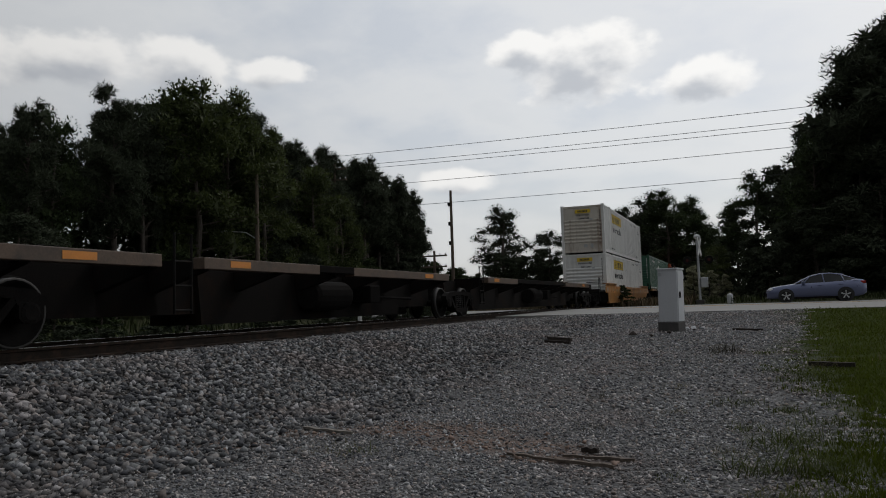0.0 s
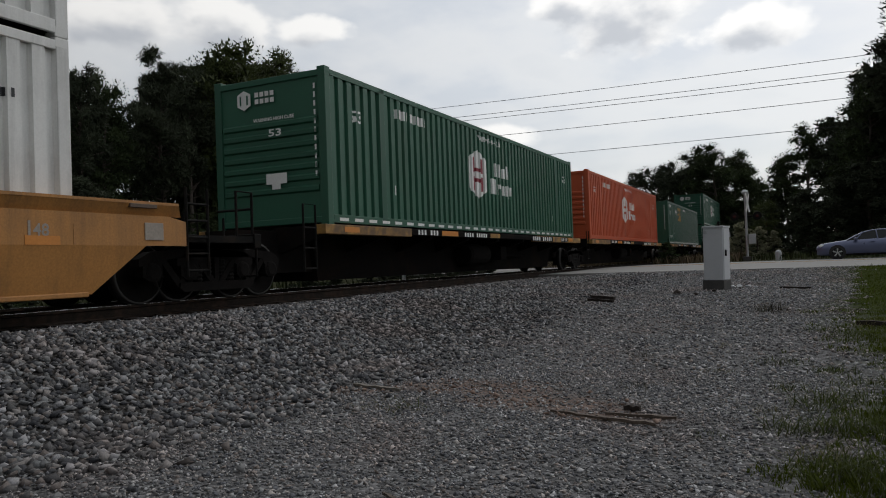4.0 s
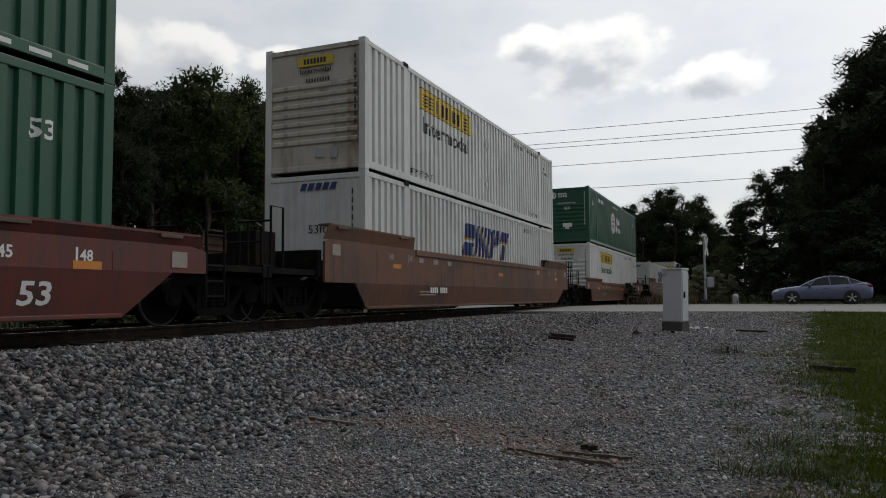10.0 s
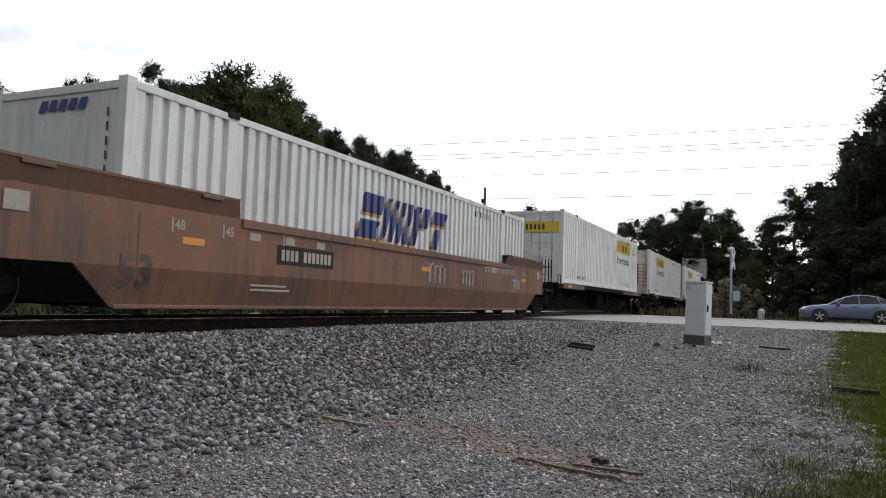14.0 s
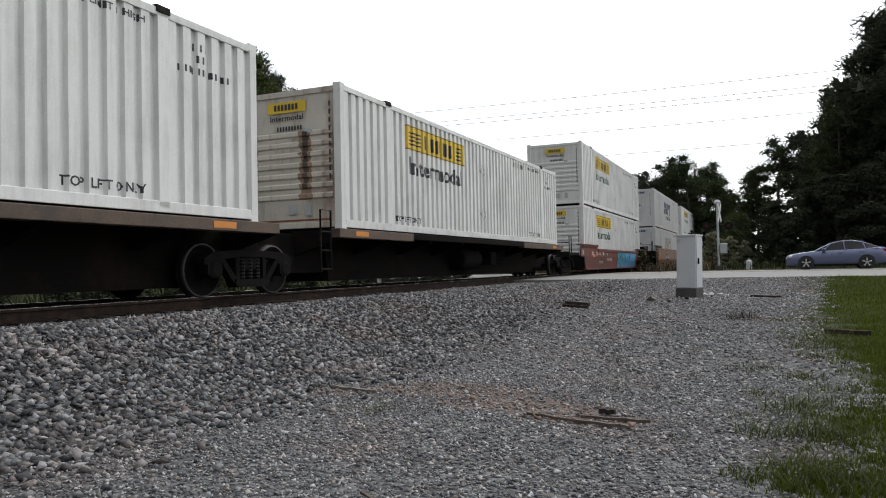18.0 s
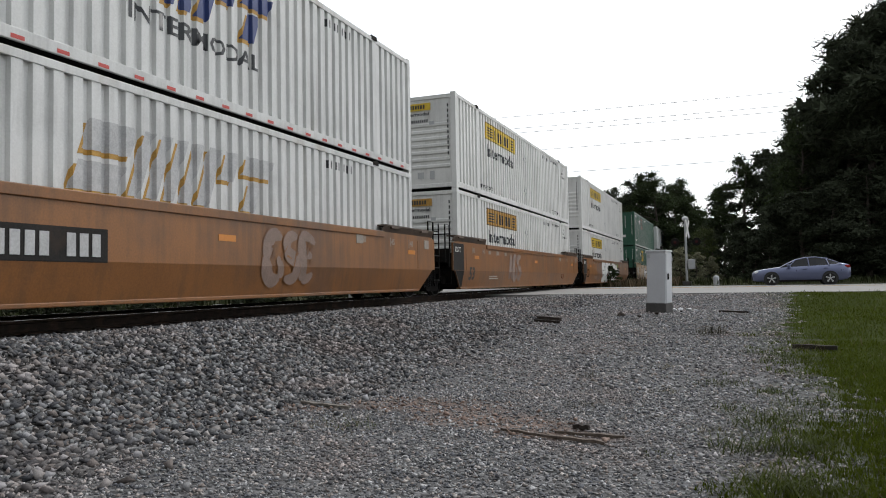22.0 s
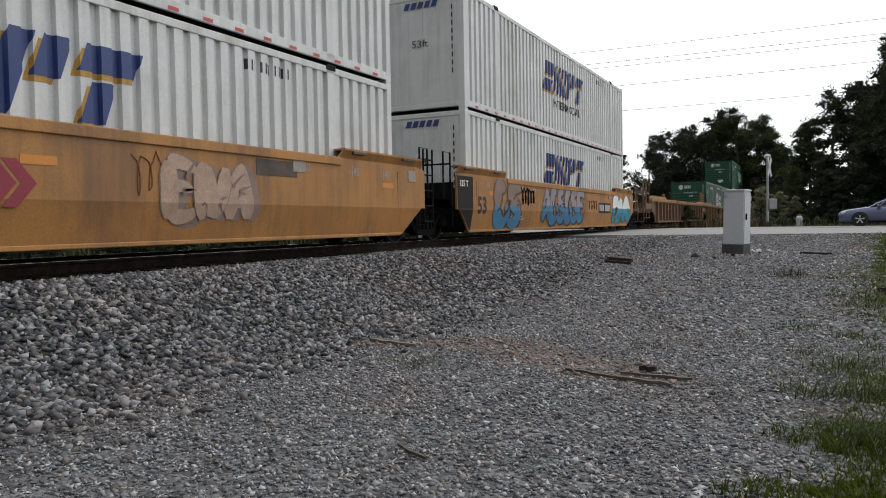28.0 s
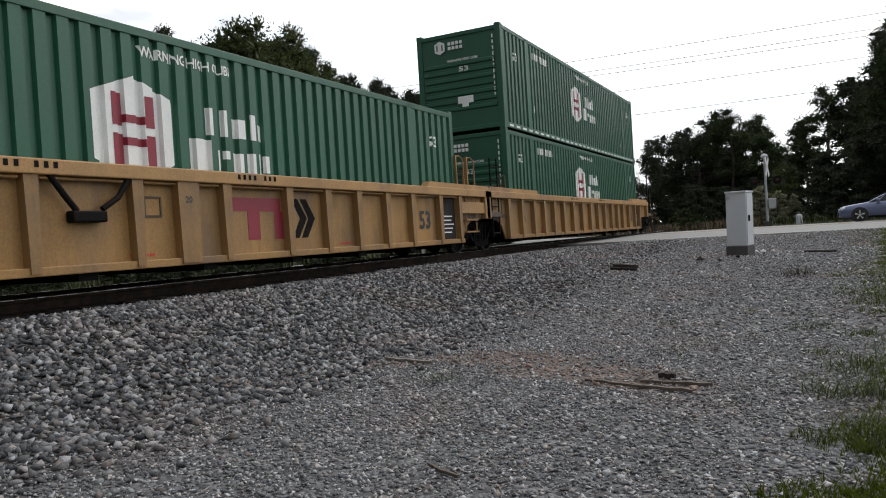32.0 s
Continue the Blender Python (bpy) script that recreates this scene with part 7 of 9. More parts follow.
    ride(rib_well_car("dusty yellow ribbed well car ending the train", None, 18.6, POSTS_A), y["V"], 0)
    box_on(y["V"], LOW + 0.14, "lower dark green container, white sign, in the last car", six_sided_sign_box, M_green, M_crimson)
    box_on(y["V"], HIGH + 0.14, "upper dark green container, white sign, on the last car", six_sided_sign_box, M_green, M_crimson)


build_train()


# ---- stones, weeds and grass ----
def scatter_mesh(name, material, places, shapes, seed):
    """Many small solids in one mesh. places: rows of x, y, z, size; shapes: list of (verts, faces) with unit size, all with the same counts."""
    rs = np.random.RandomState(seed)
    n, (v0, f0) = len(places), shapes[0]
    nv, nf = len(v0), len(f0)
    S = np.array([s[0] for s in shapes])[rs.randint(len(shapes), size=n)]
    a = rs.uniform(0, 2 * np.pi, (3, n))
    c, s = np.cos(a), np.sin(a)
    z, o = np.zeros(n), np.ones(n)
    rz = np.array([[c[0], -s[0], z], [s[0], c[0], z], [z, z, o]]).transpose(2, 0, 1)
    k = 0.3
    cx, sx = np.cos((a[1] - np.pi) * k), np.sin((a[1] - np.pi) * k)
    rx = np.array([[o, z, z], [z, cx, -sx], [z, sx, cx]]).transpose(2, 0, 1)
    V = np.einsum("nij,nkj->nki", rz @ rx, S) * places[:, None, 3:4] + places[:, None, :3]
    F = (np.array(f0)[None] + (np.arange(n) * nv)[:, None, None]).reshape(-1, 3)
    me = bpy.data.meshes.new(name)
    me.vertices.add(n * nv)
    me.vertices.foreach_set("co", V.reshape(-1))
    me.loops.add(len(F) * 3)
    me.loops.foreach_set("vertex_index", F.reshape(-1).astype(np.int32))
    me.polygons.add(len(F))
    me.polygons.foreach_set("loop_start", np.arange(0, len(F) * 3, 3, dtype=np.int32))
    me.materials.append(material)
    me.update(calc_edges=True)
    me.validate()
    return me


def stone_shapes(count, seed, flat=0.7):
    out = []
    for i in range(count):
        rs = random.Random(seed + i)
        bm = bmesh.new()
        bmesh.ops.create_icosphere(bm, subdivisions=1, radius=0.5)
        for v in bm.verts:
            v.co *= rs.uniform(0.55, 1.35)
            v.co.z *= flat
            v.co.x *= 1.15
        bm.verts.index_update()
        out.append(([tuple(v.co) for v in bm.verts], [[v.index for v in f.verts] for f in bm.faces]))
        bm.free()
    return out


def chip_shapes(count, seed, flat=0.26):
    """Angular shards with eight uneven faces."""
    out = []
    for i in range(count):
        rs = random.Random(seed + i)
        long_, f = rs.uniform(0.9, 1.5), flat * rs.uniform(0.8, 1.5)
        v = [(0.5 * long_, 0, 0), (-0.5 * long_, 0, 0), (0, 0.45, 0), (0, -0.45, 0), (0, 0, f), (0, 0, -f)]
        out.append(([tuple(c * rs.uniform(0.6, 1.35) + rs.uniform(-0.16, 0.16) for c in p) for p in v], [[0, 2, 4], [2, 1, 4], [1, 3, 4], [3, 0, 4], [2, 0, 5], [1, 2, 5], [3, 1, 5], [0, 3, 5]]))
    return out


def in_dirt(x, y):
    return min(((x - a) / rx) ** 2 + ((y - b) / ry) ** 2 for a, b, rx, ry in DIRT_PATCHES)


def grass_edge(y):
    """x at which the dense grass begins."""
    e = lerp(y, [(-8, 0.9), (2.4, 0.15), (3.6, 0.0), (4.4, 0.05), (5.5, 0.4), (6.5, 0.6), (7.2, 0.86), (8.6, 0.95), (9.6, 0.6), (11.0, 0.45), (12.2, 0.8), (13.9, 0.68), (18, 1.1), (22.5, 1.4), (24, 1.45)])
    return e + 0.26 * noise.noise((y * 0.9, 3.1, 0)) + 0.2 * noise.noise((y * 3.1, 7.7, 0))


def scatter(n, x0, x1, y0, y1, s0, s1, seed, sink=0.25, keep=lambda x, y: True):
    rs = random.Random(seed)
    rows = []
    for _ in range(n):
        x, y = rs.uniform(x0, x1), rs.uniform(y0, y1)
        if keep(x, y):
            s = s0 + (s1 - s0) * rs.random() ** 1.6
            rows.append((x, y, ground_z(x, y) + s * (0.5 - sink) * 0.6, s))
    return np.array(rows)


TOE = random.Random(9)


def toe(x, y):
    """Where the coarse ballast gives way to the finer gravel, mixed over a broad strip."""
    x += TOE.gauss(0, 0.45)
    return x < -4.3 + 0.5 * noise.noise((y * 0.6, 0.3, 5)) + 0.25 * noise.noise((x * 2, y * 2, 1))


rocks = chip_shapes(9, 11)
chips = chip_shapes(9, 41)
near_ballast = scatter(46000, -7.5, -2.8, -5.0, 9.5, 0.034, 0.10, 1, keep=lambda x, y: toe(x, y))
far_ballast = scatter(30000, -7.6, -2.8, 9.5, 23.5, 0.04, 0.105, 2, keep=lambda x, y: toe(x, y))
bed = scatter(6000, -10.6, -7.2, -3.0, 23.5, 0.04, 0.08, 3, sink=0.1)
bed[:, 2] = -0.2
tagged(new("ballast", scatter_mesh("ballast", M_stone, near_ballast, rocks, 4)), "coarse grey crushed granite ballast below the rails", "ballast", kind="stuff")
tagged(new("ballast", scatter_mesh("ballast", M_stone, np.vstack([far_ballast, bed]), chip_shapes(8, 70), 4)), "coarse grey crushed granite ballast sloping down from the track", "ballast", kind="stuff")
thin = lambda x, y: not toe(x, y) and x < grass_edge(y) + 0.05 + 0.5 * noise.noise((x * 3, y * 3, 6)) and (in_dirt(x, y) > 1 or random.Random(int(x * 999) * 7919 + int(y * 999)).random() < 0.55)  # noqa: E731
g1 = np.vstack([scatter(78000, -5.6, 1.2, 1.2, 8.0, 0.011, 0.040, 5, keep=thin), scatter(9000, -5.6, 1.0, -3.5, 1.2, 0.014, 0.05, 55, keep=thin)])
g2 = scatter(50000, -5.6, 2.2, 8.0, 24.3, 0.018, 0.058, 6, keep=thin)
tagged(new("gravel", scatter_mesh("gravel", M_gravel, g2, chip_shapes(8, 90), 8)), "loose grey gravel towards the road", "gravel", kind="stuff")
tagged(new("gravel", scatter_mesh("gravel", M_gravel, g1, chips, 7)), "loose fine grey gravel spread over the yard", "gravel", kind="stuff")
clods = scatter(900, -5.4, -0.8, 4.6, 7.4, 0.02, 0.07, 8, keep=lambda x, y: in_dirt(x, y) < 1.3)
tagged(new("clay_lumps", scatter_mesh("clay_lumps", M_clay, clods, chips, 9)), "crumbled red clay lumps on the gravel", "dirt", kind="stuff")


def blades_mesh(name, material, rows, seed, fat=1.0):
    """Grass blades: rows of x, y, z, height, lean."""
    rs = np.random.RandomState(seed)
    R = np.array(rows)
    n = len(R)
    a = rs.uniform(0, 2 * np.pi, n)
    w = R[:, 3] * rs.uniform(0.05, 0.09, n) * fat + 0.0012
    d = np.stack([np.cos(a), np.sin(a), 0 * a], 1)
    p = np.stack([-np.sin(a), np.cos(a), 0 * a], 1)
    up = np.array([0, 0, 1.0])
    lean = (R[:, 4] * rs.uniform(0.3, 1.0, n) * R[:, 3])[:, None]
    base = R[:, :3]
    mid = base + up * (R[:, 3] * 0.6)[:, None] + p * lean * 0.35
    tip = base + up * R[:, 3][:, None] + p * lean
    V = np.stack([base - d * w[:, None], base + d * w[:, None], mid + d * w[:, None] * 0.8, mid - d * w[:, None] * 0.8, tip], 1)
    k = np.arange(n)[:, None] * 5
    F = np.concatenate([k + [0, 1, 2], k + [0, 2, 3], k + [3, 2, 4]], 1).reshape(-1, 3)
    me = bpy.data.meshes.new(name)
    me.vertices.add(n * 5)
    me.vertices.foreach_set("co", V.reshape(-1))
    me.loops.add(len(F) * 3)
    me.loops.foreach_set("vertex_index", F.reshape(-1).astype(np.int32))
    me.polygons.add(len(F))
    me.polygons.foreach_set("loop_start", np.arange(0, len(F) * 3, 3, dtype=np.int32))
    me.materials.append(material)
    me.update(calc_edges=True)
    return me


def build_grass():
    rs = random.Random(21)
    rows = []
    for _ in range(190000):
        y = 1.6 + 22.7 * rs.random() ** 1.45
        e = grass_edge(y)
        x = e + (0.6 + 13.0 * min(1, y / 14)) * rs.random() ** 1.3
        if rs.random() > min(1, (y - 1.3) / 1.6) or rs.random() < ((x - e) / (0.6 + 13.0 * min(1, y / 14))) ** 3:
            continue
        if 11.9 < y < 13.9 and x < 3.0 and abs((y - 13.0) - 0.25 * (x - 2)) < 0.16:
            continue
        if (x - e) < 0.6 and rs.random() > 0.3 + (x - e) * 0.9 + 0.5 * noise.noise((x * 3, y * 3, 4)):
            continue
        h = rs.uniform(0.02, 0.045) * (1.0 + 0.5 * noise.noise((x, y, 2))) * (1 if y < 12 else 1.3)
        if rs.random() < 0.02:
            h *= 2.4
        rows.append((x, y, ground_z(x, y) - 0.006, h, 1.2))
    for _ in range(60000):
        y = 1.8 + 12.0 * (1 - rs.random() ** 0.5)
        x = grass_edge(y) - 0.25 + 2.2 * rs.random()
        if rs.random() > min(1, (y - 1.5) / 1.6) or rs.random() < ((x - grass_edge(y)) / 2.0) ** 3:
            continue
        if x < grass_edge(y) + 0.3 and rs.random() > 0.25 + 0.9 * (x - grass_edge(y) + 0.25) + 0.9 * noise.noise((x * 4, y * 4, 1)):
            continue
        rows.append((x, y, ground_z(x, y) - 0.006, rs.uniform(0.02, 0.055), 1.3))
    for _ in range(15000):
        y = rs.uniform(2.4, 13.5)
        k = rs.random() ** 1.4
        x = grass_edge(y) + 0.25 - 1.15 * k
        if noise.noise((x * 2.6, y * 2.0, 9)) + 0.5 * noise.noise((x * 7, y * 7, 5)) > 0.24 + 0.42 * k:
            rows.append((x, y, ground_z(x, y) - 0.004, rs.uniform(0.02, 0.065), 1.4))
    for _ in range(22000):
        x, y = rs.uniform(0.3, 9), rs.uniform(-9, 2.4)
        if x < grass_edge(y) + 0.2 * rs.random() or rs.random() > min(1, (y + 9) / 5, (9 - x) / 4):
            continue
        rows.append((x, y, ground_z(x, y) - 0.006, rs.uniform(0.03, 0.08), 1.2))
    tagged(new("grass", blades_mesh("grass", M_grass, rows, 3, 0.9)), "short green grass on the verge beside the gravel", "grass", kind="stuff")
    dry = [(x, y, z, h * 1.1, l) for x, y, z, h, l in rows[::40]]
    tagged(new("dry_grass", blades_mesh("dry_grass", M_drygrass, [(x + rs.uniform(-0.1, 0.1), y + rs.uniform(-0.1, 0.1), z, h, l) for x, y, z, h, l in dry], 4)), "dead straw blades among the green grass", "grass", kind="stuff")
    far = []
    for _ in range(9000):
        x, y = rs.uniform(-40, 40), rs.uniform(45.5, 62)
        far.append((x, y, ground_z(x, y) - 0.02, rs.uniform(0.15, 0.5), 0.6))
    for _ in range(9000):
        x, y = rs.uniform(-30, -12.2), rs.uniform(2, 60)
        if not ROAD_Y0 - 1 < y < ROAD_Y1 + 1:
            far.append((x, y, ground_z(x, y) - 0.02, rs.uniform(0.15, 0.6), 0.6))
    tagged(new("rough_grass", blades_mesh("rough_grass", M_rough, far, 6)), "rough long grass beyond the road and the track", "grass", kind="stuff")
    dead = []
    for _ in range(9000):
        x, y = rs.uniform(-26, -3), rs.uniform(45.4, 64)
        dead.append((x, y, ground_z(x, y) - 0.02, rs.uniform(0.2, 0.65), 0.7))
    tagged(new("dead_grass", blades_mesh("dead_grass", M_brush, dead, 9)), "tall dead brown grass beyond the crossing", "grass", kind="stuff")


build_grass()


def weed(x, y, r, h, n, seed, material=None):
    rs = random.Random(seed)
    rows = []
    for _ in range(n):
        a, d = rs.uniform(0, 6.28), r * rs.random() ** 0.7
        px, py = x + d * math.cos(a), y + d * math.sin(a)
        rows.append((px, py, ground_z(px, py), h * rs.uniform(0.2, 0.85), 2.2))
    ob = new("weed_tuft", blades_mesh("weed_tuft", material or M_weed, rows, seed, 0.3))
    return tagged(ob, "low green weed tuft growing through the gravel" if material is None else "dry brown weed tuft growing through the gravel", "weed", group="weeds in the gravel", kind="stuff")


for i, (x, y, r, h, n, dry) in enumerate([(-0.19, 8.7, 0.3, 0.12, 130, 0), (-0.1, 7.0, 0.18, 0.12, 70, 0), (0.12, 6.34, 0.26, 0.17, 150, 0), (-0.02, 5.4, 0.24, 0.16, 130, 0), (-0.19, 6.0, 0.2, 0.08, 60, 1), (0.34, 5.5, 0.3, 0.2, 190, 0), (0.23, 4.35, 0.36, 0.2, 260, 0),
                                          (0.29, 8.1, 0.22, 0.13, 110, 0), (0.3, 6.7, 0.2, 0.16, 90, 0), (-0.43, 13.4, 0.32, 0.2, 150, 2), (-0.3, 12.2, 0.3, 0.08, 60, 2), (-1.7, 8.95, 0.16, 0.1, 50, 2), (-1.36, 6.8, 0.2, 0.08, 60, 2), (-3.2, 5.46, 0.3, 0.08, 90, 1), (-2.95, 5.35, 0.2, 0.09, 60, 0),
                                          (0.6, 10.6, 0.4, 0.14, 200, 0), (0.3, 11.1, 0.3, 0.12, 130, 0), (0.9, 11.7, 0.3, 0.14, 110, 1), (-0.75, 7.9, 0.18, 0.07, 50, 1), (0.1, 4.8, 0.2, 0.1, 70, 1), (-0.55, 5.1, 0.12, 0.06, 30, 0), (-0.9, 9.9, 0.2, 0.08, 50, 1), (0.45, 7.4, 0.25, 0.12, 110, 0)]):
    weed(x, y, r, h, int(n * 1.0), 100 + i, (None, M_drygrass, M_drygrey)[dry])


def stick(name, p, q, w, t, label, material=M_wood, seed=0):
    """A split wooden stick or plank lying on the ground, a little bent and broken at its ends."""
    rs = random.Random(seed)
    p, q = Vector((*p, ground_z(*p))), Vector((*q, ground_z(*q)))
    d = (q - p)
    side = Vector((-d.y, d.x, 0)).normalized()
    g = Geo()
    n = 6
    vs = []
    for i in range(n + 1):
        c = p + d * (i / n) + Vector((0, 0, t * 0.6 + 0.006 + rs.uniform(-0.004, 0.006))) + side * rs.uniform(-0.012, 0.012)
        k = rs.uniform(0.75, 1.1) * (0.6 if i in (0, n) else 1)
        vs += [c + side * w / 2 * k - Vector((0, 0, t / 2)), c + side * w / 2 * k + Vector((0, 0, t / 2)), c - side * w / 2 * k + Vector((0, 0, t / 2)), c - side * w / 2 * k - Vector((0, 0, t / 2))]
    fs = [(4 * i + a, 4 * i + (a + 1) % 4, 4 * i + 4 + (a + 1) % 4, 4 * i + 4 + a) for i in range(n) for a in range(4)] + [(0, 1, 2, 3), (4 * n + 3, 4 * n + 2, 4 * n + 1, 4 * n)]
    g.add(vs, fs)
    return single(name, g, material, label, "stick", "wood scraps on the gravel")


# ---- signal cabinet ----
def build_cabinet():
    z0 = -0.43
    ob = thing("signal_cabinet", "pale grey steel trackside signal cabinet leaning on a concrete foot", "cabinet", pose(-1.62, 17.45, z0, 0, 1.2, -14))
    part("base", Geo().box(-0.235, 0.235, -0.235, 0.235, -0.1, 0.25, 0.02), M_concrete, ob, "dark stained concrete foot")
    body = part("body", Geo().box(-0.215, 0.215, -0.215, 0.215, 0.25, 1.41, 0.012), M_box, ob)
    part("lid", Geo().box(-0.235, 0.235, -0.235, 0.235, 1.405, 1.445, 0.01), M_box, ob)
    d = part("door", Geo().box(0.214, 0.232, -0.19, 0.19, 0.26, 1.37, 0.008), M_box, ob)
    part("handle", Geo().box(0.232, 0.262, -0.13, -0.09, 0.78, 0.92, 0.008), M_dark, d, "black latch handle")
    for z in (0.4, 1.2):
        part("hinge", Geo().tube((0.236, 0.19, z), (0.236, 0.19, z + 0.1), 0.012), M_galv, d)
    part("lamp_fitting", Geo().tube((0.06, 0, 1.44), (0.06, 0, 1.5), 0.022).lathe([(1.5, 0.03), (1.53, 0.035), (1.55, 0.02)], (0.06, 0, 0), "z", 10), M_dark, ob)
    part("vent", Geo().box(-0.2, -0.12, -0.228, -0.214, 1.27, 1.35, 0.006), M_galv, ob)
    return ob


build_cabinet()
for x, y, w, h, lab in ((-11.1, 14.0, 0.11, -0.1, "low white marker block beyond the far rail"), (-11.1, 20.3, 0.05, 0.42, "short white marker post beyond the far rail")):
    single("track_marker", Geo().box(x - w, x + w, y - w, y + w, ground_z(x, y) - 0.05, ground_z(x, y) + 0.3 + h, 0.02), M_wpaint, lab, "marker", "markers beyond the track")
for i, (x, y, s) in enumerate([(-1.2, 18.1, 0.16), (-1.02, 18.2, 0.13), (-1.35, 18.3, 0.12), (-0.85, 18.0, 0.1), (-1.15, 17.6, 0.08), (-1.6, 16.6, 0.1), (-2.3, 16.2, 0.16), (-1.9, 16.0, 0.09)]):
    sh = stone_shapes(1, 200 + i)[0]
    single("rubble_stone", Geo().add([(x + a * s, y + b * s, ground_z(x, y) + 0.35 * s + c * s) for a, b, c in sh[0]], sh[1]), M_box if i < 4 else M_tie, "broken pale concrete lump beside the cabinet" if i < 4 else "dark broken lump lying on the gravel", "rubble", "rubble near the cabinet")
stick("wood_scrap", (-1.80, 5.62), (-1.30, 5.42), 0.028, 0.018, "thin broken stick lying on the gravel", seed=1)
stick("wood_scrap", (-1.40, 5.46), (-0.93, 5.30), 0.034, 0.022, "grey split stick lying beside another", seed=2)
stick("wood_scrap", (-1.36, 5.62), (-0.83, 5.56), 0.03, 0.02, "thin grey stick lying beside another", seed=3)
stick("wood_scrap", (-1.26, 5.85), (-1.13, 5.80), 0.05, 0.035, "short dark charred wood block on the gravel", M_tie, seed=4)
stick("wood_scrap", (-4.05, 6.28), (-3.40, 6.06), 0.05, 0.022, "flat grey plank lying on the ballast", M_plank, seed=5)
stick("wood_scrap", (-4.0, 15.6), (-3.4, 15.2), 0.1, 0.07, "dark sleeper splinter lying on the gravel", M_tie, seed=6)
stick("wood_scrap", (-3.95, 15.2), (-3.35, 14.85), 0.07, 0.05, "dark wooden splinter lying on the gravel", M_tie, seed=7)
stick("wood_scrap", (0.72, 11.75), (1.28, 11.6), 0.1, 0.06, "low dark log at the edge of the grass", M_tie, seed=8)
stick("wood_scrap", (-0.35, 17.6), (0.25, 17.3), 0.05, 0.04, "dark fallen twig on the gravel", M_tie, seed=9)
stick("wood_scrap", (-2.0, 3.35), (-1.75, 3.2), 0.02, 0.015, "tiny twig on the gravel", seed=10)


# ---- crossing signal ----
def build_mast():
    ob = thing("crossing_signal", "aluminium level crossing signal mast with lamps and crossbuck", "signal", pose(-2.6, 47.0, 0.0))
    part("base", Geo().box(-0.25, 0.25, -0.25, 0.25, -0.2, 0.18, 0.03), M_concrete, ob)
    part("pole", Geo().tube((0, 0, 0.15), (0, 0, 3.85), 0.075, 0.07, 14), M_galv, ob)
    part("bell", Geo().lathe([(3.85, 0.05), (3.88, 0.17), (3.98, 0.2), (4.08, 0.14), (4.12, 0.03)], (0, 0, 0), "z", 16), M_galv, ob)
    for a in (28, -28):
        arm = part("crossbuck_arm", Geo().box(-0.6, 0.6, -0.03, 0.0, -0.11, 0.11, 0.005), M_wpaint, ob, at=pose(0.1, -0.02, 3.35, 0, 0, 76) @ pose(0, 0, 0, 0, a + 90, 0))
    part("lamp_arm", Geo().tube((-0.62, 0, 2.55), (0.62, 0, 2.55), 0.035), M_dark, ob)
    for x in (-0.62, 0.62):
        lamp = part("lamp", Geo().lathe([(-0.1, 0.02), (-0.1, 0.24), (-0.07, 0.25), (0.05, 0.16), (0.12, 0.05)], (x, 0, 2.55), "y", 16), M_dark, ob, "black lamp with round backing")
        part("lens", Geo().lathe([(-0.13, 0.02), (-0.125, 0.09), (-0.1, 0.1)], (x, 0, 2.55), "y", 14), M_lamp_red, lamp, "red signal lens")
    part("gate_box", Geo().box(0.1, 0.5, -0.2, 0.2, 0.9, 1.5, 0.03), M_galv, ob)
    b = thing("marker_post", "short whitish concrete post beside the crossing signal", "post", pose(-0.95, 47.5, 0.0))
    part("shaft", Geo().lathe([(-0.1, 0.17), (0.38, 0.17), (0.46, 0.13), (0.49, 0.04)], (0, 0, 0), "z", 14), M_box, b)


M_lamp_red = mat("red_signal_lens", (0.045, 0.008, 0.008), 0.2, var=0.05, bump=0.0)
build_mast()


